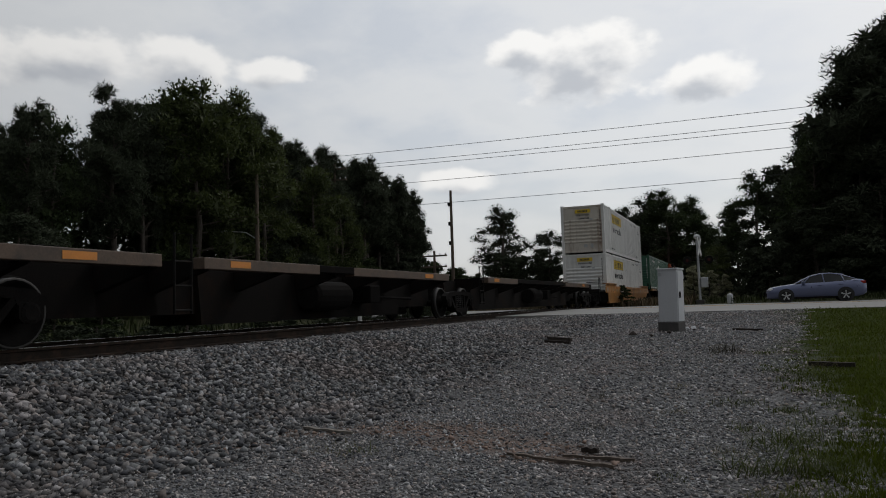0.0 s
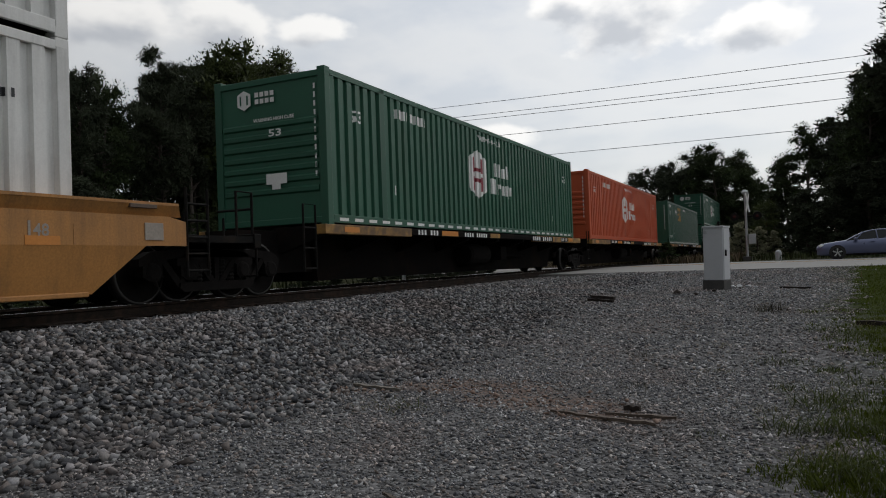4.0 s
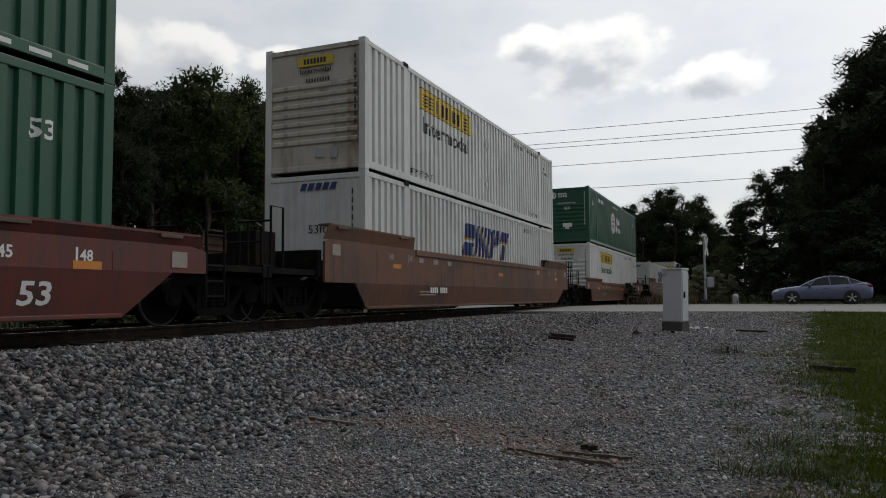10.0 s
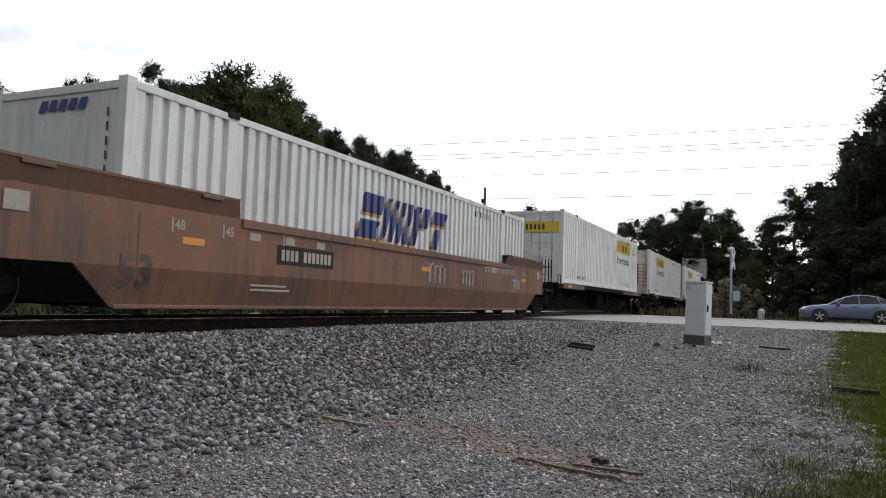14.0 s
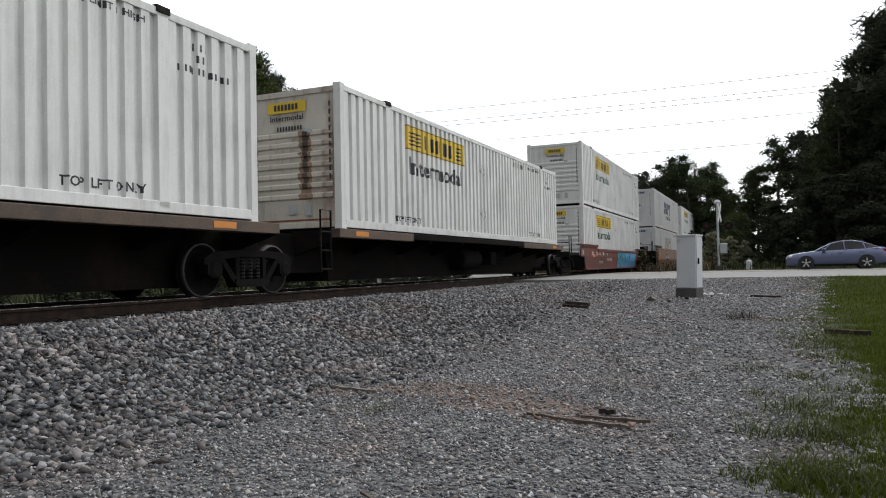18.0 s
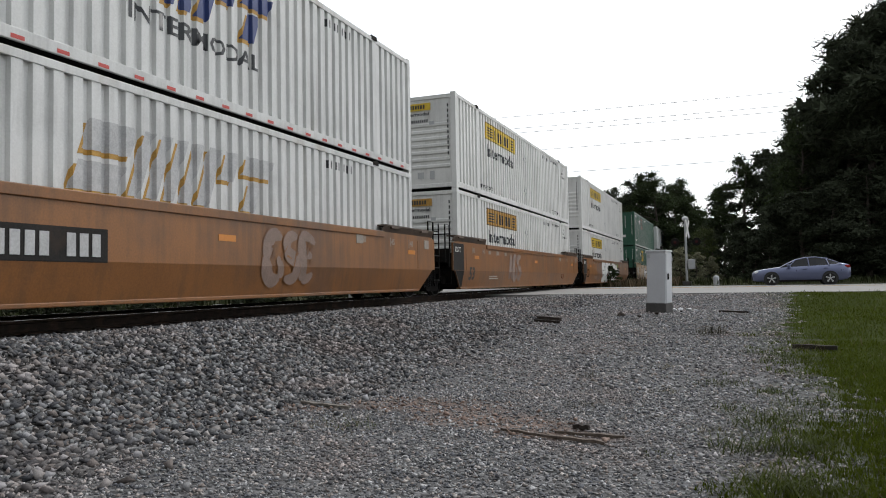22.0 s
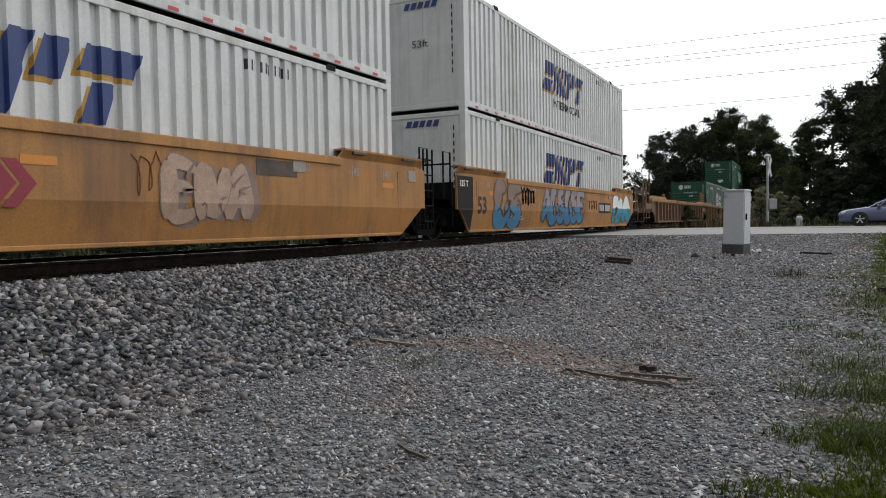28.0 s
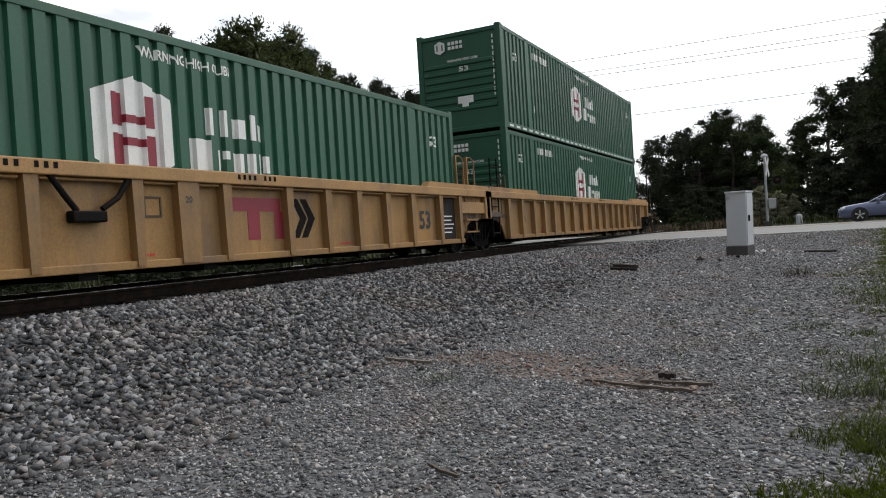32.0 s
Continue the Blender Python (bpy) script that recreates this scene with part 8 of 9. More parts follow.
# ---- cars waiting at the crossing ----
def build_car(name, label, paint, m):
    """A four-door saloon, nose towards -x, loft of cross-sections; origin on the ground between the axles."""
    ob = thing(name, label, "car", m, group="cars waiting at the crossing")
    # x, half width low, bottom, belt height, half width belt
    body = [(-2.28, 0.50, 0.34, 0.52, 0.50), (-2.24, 0.66, 0.24, 0.64, 0.64), (-2.05, 0.82, 0.20, 0.76, 0.78), (-1.6, 0.89, 0.19, 0.84, 0.84), (-1.0, 0.90, 0.19, 0.92, 0.86), (-0.5, 0.90, 0.19, 0.95, 0.87), (0.4, 0.90, 0.19, 0.98, 0.87),
            (1.2, 0.90, 0.19, 1.01, 0.86), (1.75, 0.89, 0.21, 1.06, 0.82), (2.1, 0.84, 0.28, 1.06, 0.76), (2.27, 0.74, 0.38, 0.98, 0.68), (2.31, 0.66, 0.46, 0.86, 0.62)]
    vs, ring = [], 10
    for x, w, lo, hi, wb in body:
        mid = lo + (hi - lo) * 0.55
        half = [(0, lo), (w * 0.92, lo), (w, lo + 0.1), (w * 1.01, mid), (wb, hi - 0.04), (wb * 0.9, hi), (0, hi + 0.03)]
        vs += [(x, a, z) for a, z in half] + [(x, -a, z) for a, z in half[-2:0:-1]]
    ring = 12
    fs = [(j * ring + i, j * ring + (i + 1) % ring, (j + 1) * ring + (i + 1) % ring, (j + 1) * ring + i) for j in range(len(body) - 1) for i in range(ring)]
    fs += [tuple(range(ring)), tuple(range((len(body) - 1) * ring, len(body) * ring))[::-1]]
    part("body", Geo().add(vs, fs), paint, ob, smooth=True)
    roof = [(-0.98, 0.90, 0.80), (-0.62, 1.10, 0.74), (-0.2, 1.30, 0.66), (0.25, 1.41, 0.61), (0.75, 1.43, 0.60), (1.2, 1.35, 0.61), (1.6, 1.20, 0.65), (1.95, 1.06, 0.70)]
    vs = []
    for x, z, w in roof:
        vs += [(x, -w, z - 0.03), (x, -w * 0.8, z + 0.012), (x, 0, z + 0.03), (x, w * 0.8, z + 0.012), (x, w, z - 0.03), (x, w * 0.9, z - 0.07), (x, -w * 0.9, z - 0.07)]
    fs = [(j * 7 + i, j * 7 + (i + 1) % 7, (j + 1) * 7 + (i + 1) % 7, (j + 1) * 7 + i) for j in range(len(roof) - 1) for i in range(7)] + [tuple(range(7)), tuple(range(49, 56))[::-1]]
    part("roof", Geo().add(vs, fs), paint, ob, smooth=True)
    cab = [(-0.95, 0.90, 0.90, 0.79), (-0.2, 1.27, 0.92, 0.655), (0.25, 1.37, 0.93, 0.605), (0.75, 1.39, 0.94, 0.595), (1.2, 1.31, 0.96, 0.605), (1.6, 1.17, 0.98, 0.645), (1.9, 1.04, 1.0, 0.69)]
    vs = []
    for x, z, lo, w in cab:
        vs += [(x, -0.84, lo), (x, -w - 0.01, z), (x, w + 0.01, z), (x, 0.84, lo)]
    fs = [(j * 4 + i, j * 4 + (i + 1) % 4, (j + 1) * 4 + (i + 1) % 4, (j + 1) * 4 + i) for j in range(len(cab) - 1) for i in range(4)] + [(0, 1, 2, 3), tuple(range(24, 28))[::-1]]
    part("window_glass", Geo().add(vs, fs), M_glass, ob, "dark tinted window glass")
    for s in (-1, 1):
        for a, b in (((0.42, 0.93), (0.36, 1.385)), ((1.32, 0.97), (1.2, 1.31)), ((-0.55, 0.93), (-0.2, 1.29))):
            part("pillar", Geo().tube((a[0], s * 0.855, a[1]), (b[0], s * 0.635, b[1]), 0.028, sides=6), paint, ob)
        part("door_handle", Geo().box(0.1, 0.3, *sorted((s * 0.89, s * 0.925)), 0.80, 0.83, 0.008).box(1.05, 1.25, *sorted((s * 0.885, s * 0.92)), 0.83, 0.86, 0.008), paint, ob)
        part("mirror", Geo().box(-0.62, -0.45, *sorted((s * 0.88, s * 1.03)), 0.93, 1.06, 0.03), paint, ob)
        part("headlamp", Geo().box(-2.16, -1.85, *sorted((s * 0.52, s * 0.80)), 0.62, 0.74, 0.03), M_chrome, ob, "clear headlamp")
        part("tail_lamp", Geo().box(2.02, 2.27, *sorted((s * 0.45, s * 0.80)), 0.84, 0.98, 0.03), M_taillamp, ob, "red tail lamp")
        part("sill", Geo().box(-1.0, 1.0, *sorted((s * 0.82, s * 0.91)), 0.17, 0.26, 0.02), M_dark, ob)
        for x in (-1.35, 1.35):
            part("wheel_arch", Geo().lathe([(s * 0.70, 0.02), (s * 0.70, 0.375), (s * 0.915, 0.375), (s * 0.915, 0.345)], (0, 0, 0), "y", 24), M_tyre, ob, at=pose(x, 0, 0.33))
            wh = part("wheel", Geo().lathe([(s * 0.70, 0.2), (s * 0.70, 0.30), (s * 0.72, 0.325), (s * 0.88, 0.325), (s * 0.915, 0.30), (s * 0.918, 0.24)], (0, 0, 0), "y", 24), M_tyre, ob, at=pose(x, 0, 0.325), smooth=True)
            g = Geo().lathe([(s * 0.88, 0.02), (s * 0.90, 0.235), (s * 0.92, 0.235), (s * 0.92, 0.205), (s * 0.885, 0.2)], (0, 0, 0), "y", 24)
            part("rim", g, M_dark, wh)
            sp = Geo()
            for i in range(5):
                a = 2 * math.pi * i / 5 + 0.3
                for o in (-0.09, 0.09):
                    sp.tube((0.05 * math.cos(a), s * 0.91, 0.05 * math.sin(a)), (0.215 * math.cos(a + o), s * 0.922, 0.215 * math.sin(a + o)), 0.022, sides=6)
            sp.lathe([(s * 0.9, 0.03), (s * 0.9, 0.06), (s * 0.93, 0.055), (s * 0.935, 0.02)], (0, 0, 0), "y", 12)
            part("spokes", sp, M_alloy, wh, "silver alloy spokes")
    part("bumper", Geo().box(-2.285, -2.15, -0.6, 0.6, 0.3, 0.5, 0.03), M_dark, ob)
    part("antenna_fin", Geo().prism([(1.15, 1.35), (1.35, 1.33), (1.33, 1.43)], "y", -0.02, 0.02), paint, ob)
    return ob


saloon = build_car("saloon_car", "blue-grey metallic four-door saloon waiting at the crossing", M_carpaint, pose(3.2, 42.6, ROAD_Z + 0.0))
second = build_car("dark_saloon_car", "black four-door saloon pulling up behind the other car", M_darkcar, pose(9.9, 42.6, ROAD_Z + 0.0))


# ---- poles, lamp and wires ----
def build_pole(x, y, h, label, steps=0, arms=0):
    z = ground_z(x, y)
    ob = thing("utility_pole", label, "pole", pose(x, y, z - 0.05), group="poles along the line")
    part("shaft", Geo().tube((0, 0, 0), (0, 0, h), 0.15, 0.1, 12), M_pole, ob)
    for i in range(steps):
        zz = h * (0.55 + 0.16 * i)
        k = part("bracket", Geo().box(-0.28, -0.08, -0.06, 0.06, zz, zz + 0.32, 0.03), M_dark, ob)
    for i in range(arms):
        part("crossarm", Geo().box(-1.1, 1.1, -0.06, 0.06, h - 0.5 - i * 0.9, h - 0.36 - i * 0.9, 0.01), M_pole, ob)
        for xx in (-1.0, -0.5, 0.5, 1.0):
            part("insulator", Geo().lathe([(0, 0.03), (0.05, 0.06), (0.1, 0.05), (0.14, 0.02)], (xx, 0, h - 0.36 - i * 0.9), "z", 8), M_box, ob)
    return ob


build_pole(-21.2, 54.0, 9.6, "tall dark utility pole with three brackets", steps=3)
lamp = build_pole(-27.0, 36.8, 8.6, "wooden pole carrying a street lamp on a curved arm", arms=0)
part("lamp_arm", Geo().path([(0, 0, 4.6), (-0.6, -0.3, 5.05), (-1.5, -0.7, 5.15)], 0.035), M_galv, lamp)
part("lamp_head", Geo().box(-1.95, -1.4, -0.95, -0.6, 5.07, 5.2, 0.04), M_galv, lamp, "pale lamp head")
build_pole(-30.5, 52.0, 11.8, "utility pole with crossarms standing in the trees", arms=2)
build_pole(25.5, 80.0, 9.0, "distant dark utility pole beside the house")
stub = build_pole(-23.6, 56.0, 5.0, "short leaning wooden post with cross pieces beyond the track", arms=2)


def wire(points, label):
    pts = []
    (x0, y0, z0), (x1, y1, z1) = points
    for i in range(41):
        k = i / 40
        pts.append((x0 + (x1 - x0) * k, y0 + (y1 - y0) * k, z0 + (z1 - z0) * k - 4 * 0.55 * k * (1 - k)))
    single("overhead_wire", Geo().path(pts, 0.023, 5), M_wire, label, "cable", "overhead wires")


for z0, z1 in ((12.3, 12.1), (11.45, 11.25), (11.15, 10.85), (9.75, 9.85), (8.0, 8.35)):
    wire([(-41.0, 66.0, 0.37 + (z0 - 0.37) * 1.32), (56.0, 66.0, 0.37 + (z1 - 0.37) * 1.32)], "thin dark overhead wire strung along the road")


# ---- house behind the trees ----
def build_house():
    ob = thing("house", "brown sided single-storey house with a low dark roof", "house", pose(30.5, 84.0, 0.3, 0, 0, -12))
    part("wall", Geo().box(-5, 5, -4, 4, 0, 3.2), M_siding, ob)
    part("roof", Geo().prism([(-4.6, 3.15), (4.6, 3.15), (4.6, 3.4), (0, 3.95), (-4.6, 3.4)], "x", -5.5, 5.5), M_roof, ob)
    for x in (-3.2, -0.8, 2.6):
        w = part("window", Geo().box(x - 0.55, x + 0.55, -4.03, -3.98, 1.1, 2.4), M_glass, ob)
        part("frame", Geo().box(x - 0.65, x + 0.65, -4.06, -4.0, 2.4, 2.5).box(x - 0.65, x + 0.65, -4.06, -4.0, 1.0, 1.1), M_wpaint, w)
    part("door", Geo().box(0.6, 1.5, -4.05, -3.98, 0, 2.1), M_rust, ob)


build_house()


# ---- trees ----
def leaf_cloud(clumps, per, size, seed, slim=0.45, flat=0.7):
    """Leaves or needle tufts in clumps, rows of x, y, z, radius: they point outwards and a little up. Arrays of quads."""
    rs = np.random.RandomState(seed)
    C = np.repeat(np.array(clumps), per, 0)
    n = len(C)
    d = rs.normal(size=(n, 3))
    d /= np.linalg.norm(d, axis=1)[:, None]
    pos = C[:, :3] + d * (C[:, 3] * rs.uniform(0.35, 1.0, n) ** 0.6)[:, None] * [1, 1, flat]
    u = d + 0.75 * rs.normal(size=(n, 3)) + [0, 0, 0.35]
    u /= np.linalg.norm(u, axis=1)[:, None]
    w = np.cross(u, rs.normal(size=(n, 3)))
    w /= np.linalg.norm(w, axis=1)[:, None]
    s = (size * rs.uniform(0.5, 1.3, n))[:, None]
    V = np.stack([pos - u * s, pos - w * s * slim, pos + u * s, pos + w * s * slim], 1)
    return V.reshape(-1, 3)


def hearts(clumps, seed, share=0.66, flat=0.7):
    """The dense inside of each clump: crossing sprays of matted twigs and foliage."""
    rs = np.random.RandomState(seed + 1)
    C = np.repeat(np.array(clumps), 14, 0)
    n = len(C)
    pos = C[:, :3] + rs.normal(size=(n, 3)) * (C[:, 3] * 0.3 * share)[:, None] * [1, 1, flat]
    u = rs.normal(size=(n, 3))
    u /= np.linalg.norm(u, axis=1)[:, None]
    w = np.cross(u, rs.normal(size=(n, 3)))
    w /= np.linalg.norm(w, axis=1)[:, None]
    r = (C[:, 3] * share * rs.uniform(0.7, 1.3, n))[:, None]
    vs = np.stack([pos - u * r * 0.9 + w * r * 0.15, pos + u * r + w * r * 0.1, pos - w * r * 0.42 + u * r * 0.2], 1).reshape(-1, 3)
    return vs, np.arange(3 * n).reshape(-1, 3)


def crown_mesh(name, V, inner, material):
    n = len(V) // 4
    cv, cf = inner
    me = bpy.data.meshes.new(name)
    me.vertices.add(n * 4 + len(cv))
    me.vertices.foreach_set("co", np.vstack([V, np.array(cv)]).reshape(-1))
    loops = np.concatenate([np.arange(n * 4), np.array(cf).reshape(-1) + n * 4]).astype(np.int32)
    me.loops.add(len(loops))
    me.loops.foreach_set("vertex_index", loops)
    me.polygons.add(n + len(cf))
    me.polygons.foreach_set("loop_start", np.concatenate([np.arange(0, n * 4, 4), n * 4 + 3 * np.arange(len(cf))]).astype(np.int32))
    me.materials.append(material)
    me.update(calc_edges=True)
    return me


def tree_kind(kind, seed):
    """Trunk and crown meshes of a tree 10 m high."""
    rs = random.Random(seed)
    g, clumps = Geo(), []
    bend = [(rs.uniform(-0.25, 0.25), rs.uniform(-0.25, 0.25)) for _ in range(6)]
    pts = [Vector((bend[i][0] * i / 5, bend[i][1] * i / 5, 9.3 * i / 5)) for i in range(6)]
    rad = [0.17, 0.145, 0.12, 0.09, 0.055, 0.02]
    for i in range(5):
        g.tube(pts[i], pts[i + 1], rad[i], rad[i + 1], 8)
    def on(z):
        k = min(z / 9.3 * 5, 4.999)
        i = int(k)
        return pts[i].lerp(pts[i + 1], k - i)
    if kind == "pine":
        lo, limbs, spread, per, size = rs.uniform(3.2, 4.6), 48, 1.5, 140, 0.13
    elif kind == "dense":
        lo, limbs, spread, per, size = 0.5, 44, 2.3, 120, 0.11
    elif kind == "bush":
        lo, limbs, spread, per, size = 0.4, 26, 2.4, 45, 0.30
    else:
        lo, limbs, spread, per, size = rs.uniform(1.6, 2.4), 36, 1.9, 150, 0.085
    for i in range(limbs):
        k = (i + rs.random()) / limbs
        z = lo + (9.4 - lo) * k
        if kind == "pine":
            prof = 0.45 + 0.75 * math.sin(math.pi * min(1, k * 1.05 + 0.12))
        elif kind in ("dense", "bush"):
            prof = 1.15 - 0.85 * k ** 1.5
        else:
            prof = 0.4 + 0.8 * math.sin(math.pi * min(1, k * 0.95 + 0.1))
        r = spread * prof * rs.uniform(0.55, 1.1)
        a = rs.uniform(0, 6.28)
        p = on(min(z, 9.2))
        q = p + Vector((math.cos(a) * r, math.sin(a) * r, rs.uniform(0.1, 0.9) if kind not in ("dense", "bush") else rs.uniform(-0.3, 0.5)))
        g.tube(p, q, 0.05 * (1 - 0.6 * k), 0.012, 5)
        big = 0.72 if kind == "pine" else 1.0
        clumps.append((*q, rs.uniform(0.5, 0.85) * big))
        if r > 0.9:
            m = p.lerp(q, 0.6)
            clumps.append((m.x + rs.uniform(-0.3, 0.3), m.y + rs.uniform(-0.3, 0.3), m.z + rs.uniform(-0.1, 0.4), rs.uniform(0.45, 0.75) * big))
    for j in range(5):
        clumps.append((pts[-1].x + rs.uniform(-0.1, 0.1) * j, pts[-1].y + rs.uniform(-0.1, 0.1) * j, pts[-1].z + 0.1 - 0.3 * j, 0.2 + 0.075 * j))
    pad = 0.88 if kind == "pine" else 0.8
    V = leaf_cloud(clumps, per, size, seed, 0.16 if kind == "pine" else 0.45, pad)
    return g.mesh("trunk", M_bark), V, hearts(clumps, seed, 0.6 if kind != "leafy" else 0.45, pad)


KINDS = {}
for kind, n, mats in (("pine", 5, [M_pine]), ("leafy", 3, [M_leaf, M_leaf2, M_pine]), ("dense", 3, [M_pine, M_leaf]), ("bush", 3, [M_pine, M_leaf, M_brush, M_palebush])):
    for i in range(n):
        trunk, V, inner = tree_kind(kind, 300 + 17 * i + len(kind))
        for m in mats:
            KINDS[(kind, i, m.name)] = (trunk, crown_mesh("crown", V, inner, m), m)
TREE_N = [0]


def tree(kind, x, y, h, label, material=None, wide=1.0, group="trees"):
    TREE_N[0] += 1
    rs = random.Random(TREE_N[0])
    opts = [k for k in KINDS if k[0] == kind and (material is None or k[2] == material.name)]
    trunk, crown, m = KINDS[rs.choice(opts)]
    ob = thing("pine_tree" if kind == "pine" else "tree", label, "tree", group=group)
    ob.matrix_basis = Matrix.LocRotScale((x, y, ground_z(x, y) - 0.05), Euler((0, 0, rs.uniform(0, 6.28))), (h / 9.7 * wide, h / 9.7 * wide, h / 9.7))
    part("trunk", trunk, M_bark, ob)
    part("crown", crown, m, ob)
    return ob


def forest_height(y):
    """The wood beyond the track is highest in its middle."""
    return lerp(y, [(-10, 8.4), (14, 8.6), (19.5, 9.4), (22.5, 9.4), (26.5, 11.0), (31.5, 12.9), (35, 13.9), (38, 15.4), (41.5, 15.0), (46, 13.9), (52, 13.9), (58, 13.5), (65, 13.2), (69, 11.4), (74, 8)])


rs = random.Random(77)
for row, (x0, lab) in enumerate(((-31.5, "tall dark pine at the edge of the wood"), (-35.5, "tall dark pine inside the wood"), (-40.5, "tall dark pine deep in the wood"))):
    y = -6.0 + row
    back = -x0 / 31.5
    while y < 71 * back:
        h = forest_height(y / back) * back * rs.uniform(0.77, 0.99) * (0.98 - 0.05 * row)
        kind = "leafy" if rs.random() < (0.14 if row == 0 else 0.05) else "pine"
        tree(kind, x0 + rs.uniform(-1.4, 1.4), y, h, lab if kind == "pine" else "leafy green tree among the pines", M_leaf if kind == "leafy" else None, rs.uniform(0.8, 1.0))
        y += rs.uniform(1.9, 2.9)
for x, y, h in ((-29.6, 34.6, 13.6), (-29.4, 37.2, 13.2), (-29.2, 40.5, 11.6), (-28.8, 46.0, 10.2), (-28.6, 49.5, 8.6), (-29.0, 17.5, 7.6)):
    tree("leafy", x, y, h, "tall yellow-green leafy tree before the dark pines", M_leaf2, 0.95)
tree("pine", -24.0, 12.0, 9.6, "tall pine standing alone before the wood", None, 0.8)
for i in range(34):
    y = -4 + i * 2.25 + rs.uniform(-0.6, 0.6)
    tree("dense", -28.0 + rs.uniform(-1.6, 1.2), y, rs.uniform(3.0, 5.5), "dark shrub at the foot of the wood", None, 1.5, "shrubs")
for i in range(16):
    tree("dense", -24.5 + rs.uniform(-1.5, 1.5), 56 + i * 1.6, rs.uniform(2.2, 4.2), "green shrub beyond the railway", M_leaf, 1.6, "shrubs")
for i in range(36):
    tree("dense", -36.5 + rs.uniform(-1.5, 1.5), -5 + i * 2.2 + rs.uniform(-0.6, 0.6), rs.uniform(6.5, 9.5), "dense dark tree filling the wood", M_pine, 1.25, "shrubs")
for i in range(19):
    tree("bush", -16.0 + rs.uniform(-1.2, 1.2), -2.5 + i * 1.4 + rs.uniform(-0.4, 0.4), rs.uniform(0.9, 1.7), "low dark bush beyond the track", M_pine if i % 3 else M_leaf, 1.9, "shrubs")
for i in range(40):
    tree("bush", -13.4 + rs.uniform(-0.4, 0.4), -3.0 + i * 0.92, rs.uniform(0.4, 0.75), "low dark bramble beside the far rail", M_pine, 2.4, "shrubs")
for i in range(16):
    tree("bush", -13.5 - i * 0.8, 33.0 + rs.uniform(-0.4, 0.3), rs.uniform(0.5, 0.9), "low dark bramble before the road", M_pine, 2.2, "shrubs")
for i in range(16):
    tree("bush", rs.uniform(-25, -5.5), rs.uniform(47, 60), rs.uniform(0.7, 1.5), "low dry brown bush beside the railway", M_brush if i % 2 else M_leaf, 2.0, "shrubs")
# middle distance, past the crossing
for x, y, h, w, k in ((-24.6, 78, 10.6, 1.35, "leafy"), (-20.0, 80, 8.2, 1.2, "leafy"), (-17.5, 88, 9.0, 1.2, "leafy"), (-22.0, 84, 6.5, 1.4, "leafy")):
    tree(k, x, y, h, "round-topped tree standing alone beyond the crossing", M_pine, w)
for x, y, h in ((-16.5, 92, 11.2), (-14.0, 95, 12.2), (-12.0, 90, 10.8), (-10.0, 94, 12.8), (-8.2, 90, 12.4), (-6.2, 93, 11.8), (-4.6, 91, 9.6), (-15, 100, 11), (-11, 102, 12), (-7.5, 101, 12), (-3.4, 97, 7.6)):
    tree("leafy", x, y, h, "dark tree in the far wood past the crossing", M_pine if x < -9 else M_leaf, 1.2)
for i in range(14):
    tree("dense", -25 + i * 1.75, 84 + rs.uniform(-4, 4), rs.uniform(3.5, 6.0), "dark shrub under the far trees", M_pine, 1.7, "shrubs")
tree("leafy", -1.9, 60.0, 4.2, "bright green young tree beside the road", M_leaf2, 1.1)
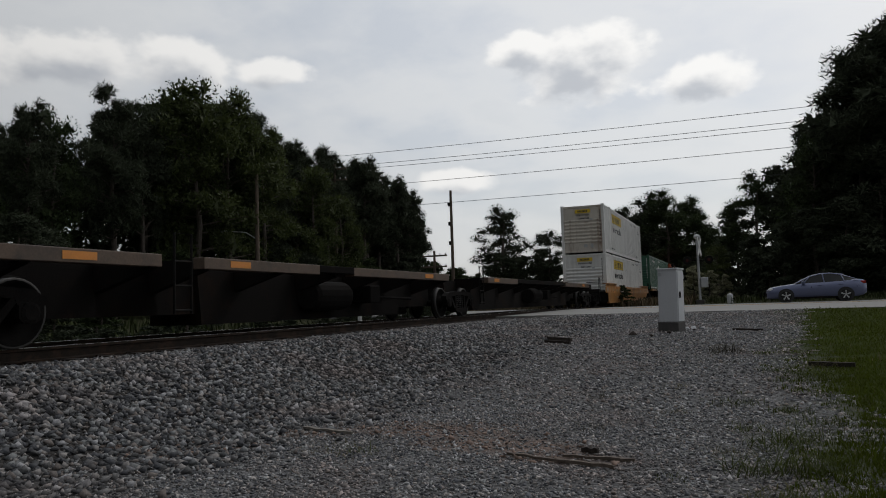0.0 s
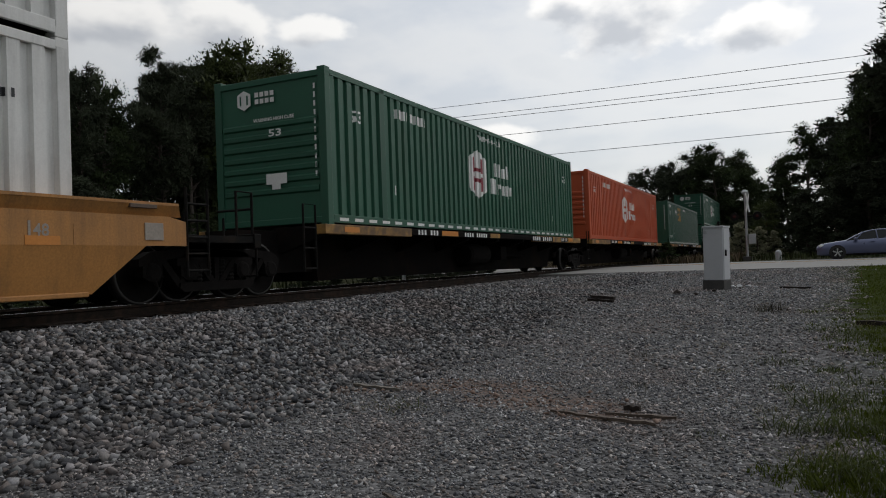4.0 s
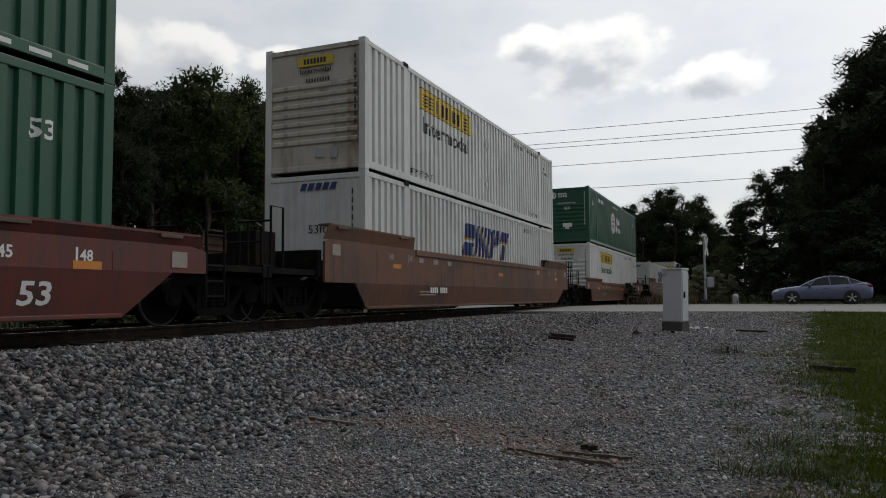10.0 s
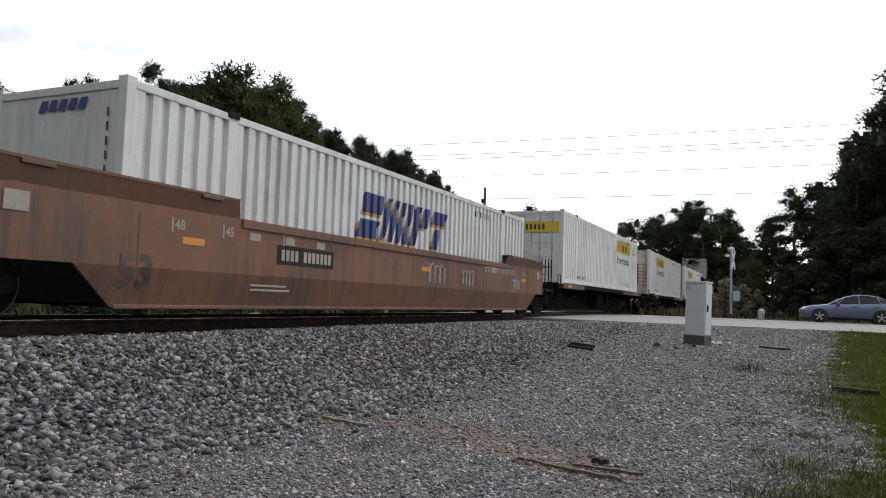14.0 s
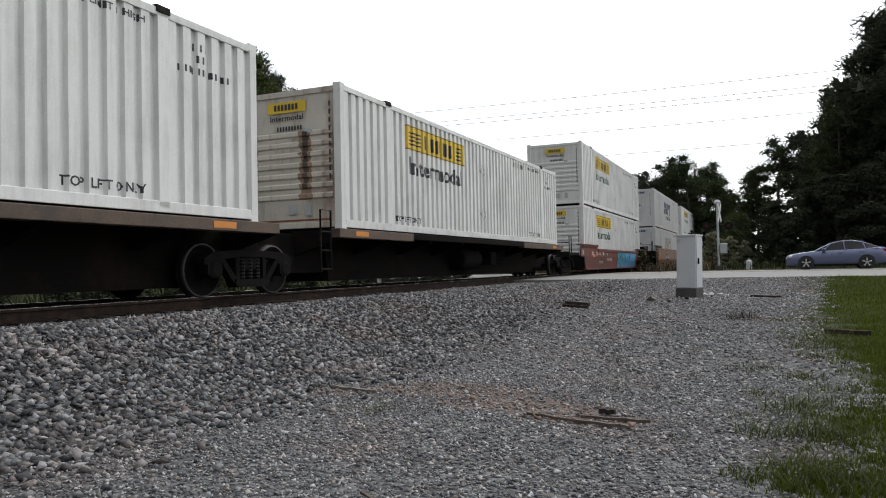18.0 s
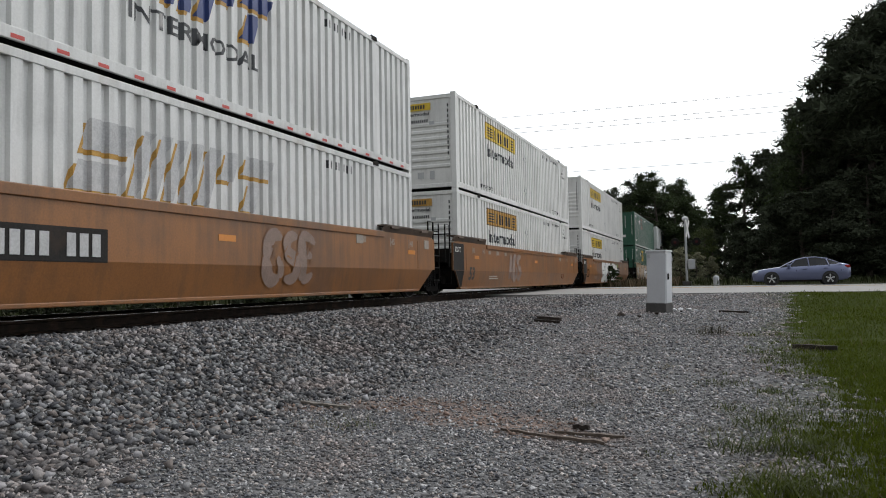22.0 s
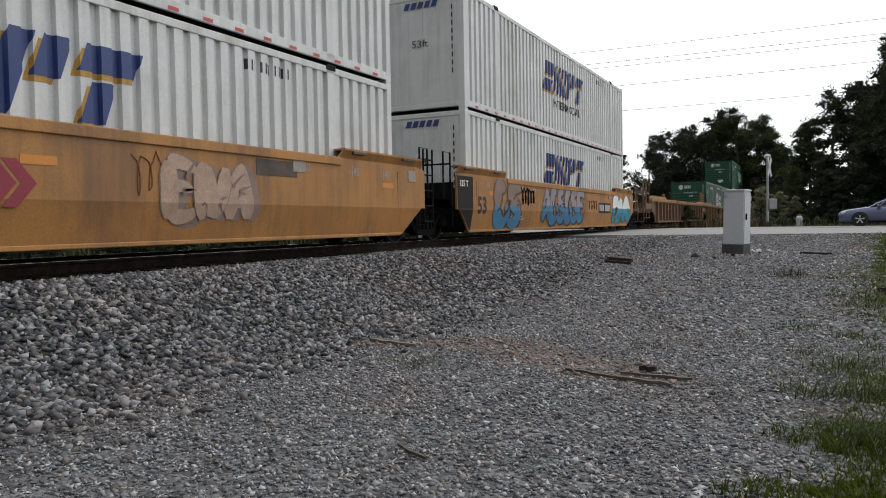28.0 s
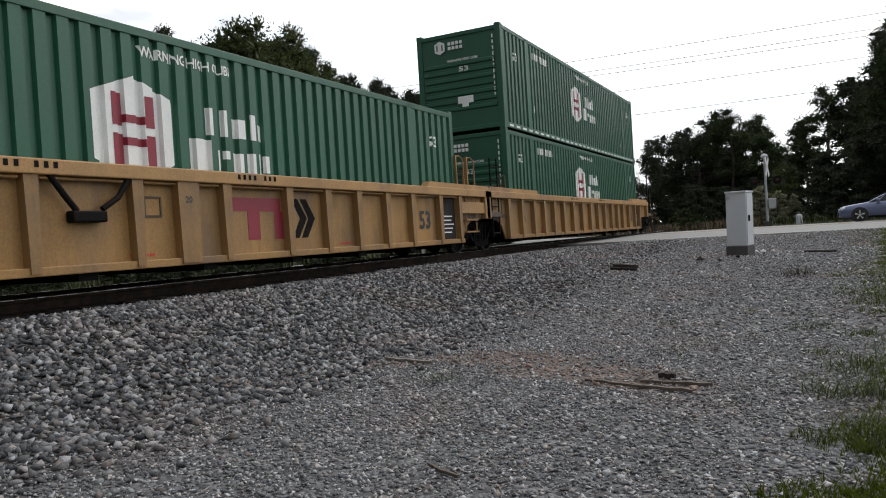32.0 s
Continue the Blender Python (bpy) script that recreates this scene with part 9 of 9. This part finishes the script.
# great dark trees to the right of the crossing
for x, y, h, k, w in ((-0.6, 72, 8.8, "dense", 1.1), (1.2, 70, 10.6, "leafy", 1.15), (3.2, 68, 11.4, "dense", 1.2), (5.6, 63, 13.2, "pine", 1.1), (5.0, 60, 11.6, "leafy", 0.9),
                      (7.9, 60, 16.2, "pine", 1.2), (9.4, 58, 18.2, "pine", 1.25), (11.2, 59, 19.0, "pine", 1.3), (13.2, 58, 18.8, "pine", 1.25), (15.0, 59, 18.0, "pine", 1.2), (16.2, 60, 15.6, "pine", 0.95), (10.2, 64, 19.0, "pine", 1.3), (13.8, 64, 18.8, "pine", 1.3), (12.0, 62, 14.0, "dense", 1.2), (8.4, 62, 12.0, "dense", 1.1), (15.0, 62, 12.0, "dense", 1.1)):
    tree(k, x, y, h, "huge dark tree beside the road" if h > 15 else "dark leafy tree beside the road", None if k == "pine" else M_pine if k == "dense" else M_leaf, w)
for x, y, h in ((-1.5, 62, 4.0), (0.8, 60, 5.0), (2.6, 58, 5.6), (4.6, 57, 6.4), (6.4, 56, 7.0), (8.4, 55.5, 7.6), (10.4, 55.5, 8.0), (12.4, 55.5, 8.4), (14.4, 56, 8.2), (15.8, 57, 6.4)):
    tree("dense", x, y, h, "dense dark undergrowth below the big trees", M_pine, 1.5, "shrubs")
for i in range(16):
    tree("bush", 1.5 + i * 1.1, 57.0 + rs.uniform(-0.6, 0.6), rs.uniform(1.4, 2.2), "low dark bush along the road edge", M_pine, 2.0, "shrubs")
for x, h in ((-4.8, 2.2), (-3.6, 2.7), (-2.5, 2.3), (-1.5, 2.0)):
    tree("bush", x, 58.0 + rs.uniform(-1, 1), h, "pale dusty shrub beside the crossing", M_palebush, 1.3, "shrubs")
for i in range(12):
    tree("dense", 4.5 + i * 1.05 + rs.uniform(-0.4, 0.4), 66 + rs.uniform(-1.5, 1.5), rs.uniform(8.5, 12.5), "dense dark tree filling the grove", M_pine, 1.2, "shrubs")
for i in range(12):
    tree("dense", -17 + i * 1.3, 99 + rs.uniform(-2, 2), rs.uniform(6.0, 8.5), "dense dark tree in the far wood", M_pine, 1.3, "shrubs")
for i in range(26):
    a = -70 + i * 7.5
    tree("pine", 190 * math.sin(radians(a)), 190 * math.cos(radians(a)), rs.uniform(12, 15), "distant pine on the skyline", None, 2.2, "far trees")


# ---- what moves ----
def motions():
    for ob, y0, z in MOVERS:
        walk(ob, [(2.0 * i, pose(X0, y0 + g, z)) for i, g in enumerate(GONE)])

    # the dark car rolls up behind the waiting one and stops
    walk(second, [(t, pose(9.9 + d, 42.6, ROAD_Z)) for t, d in ((0.0, 130.0), (6.0, 62.0), (8.0, 36.0), (9.5, 16.5), (10.5, 6.0), (11.2, 1.4), (11.8, 0.0), (20.0, 0.0), (32.0, 0.0))])


motions()
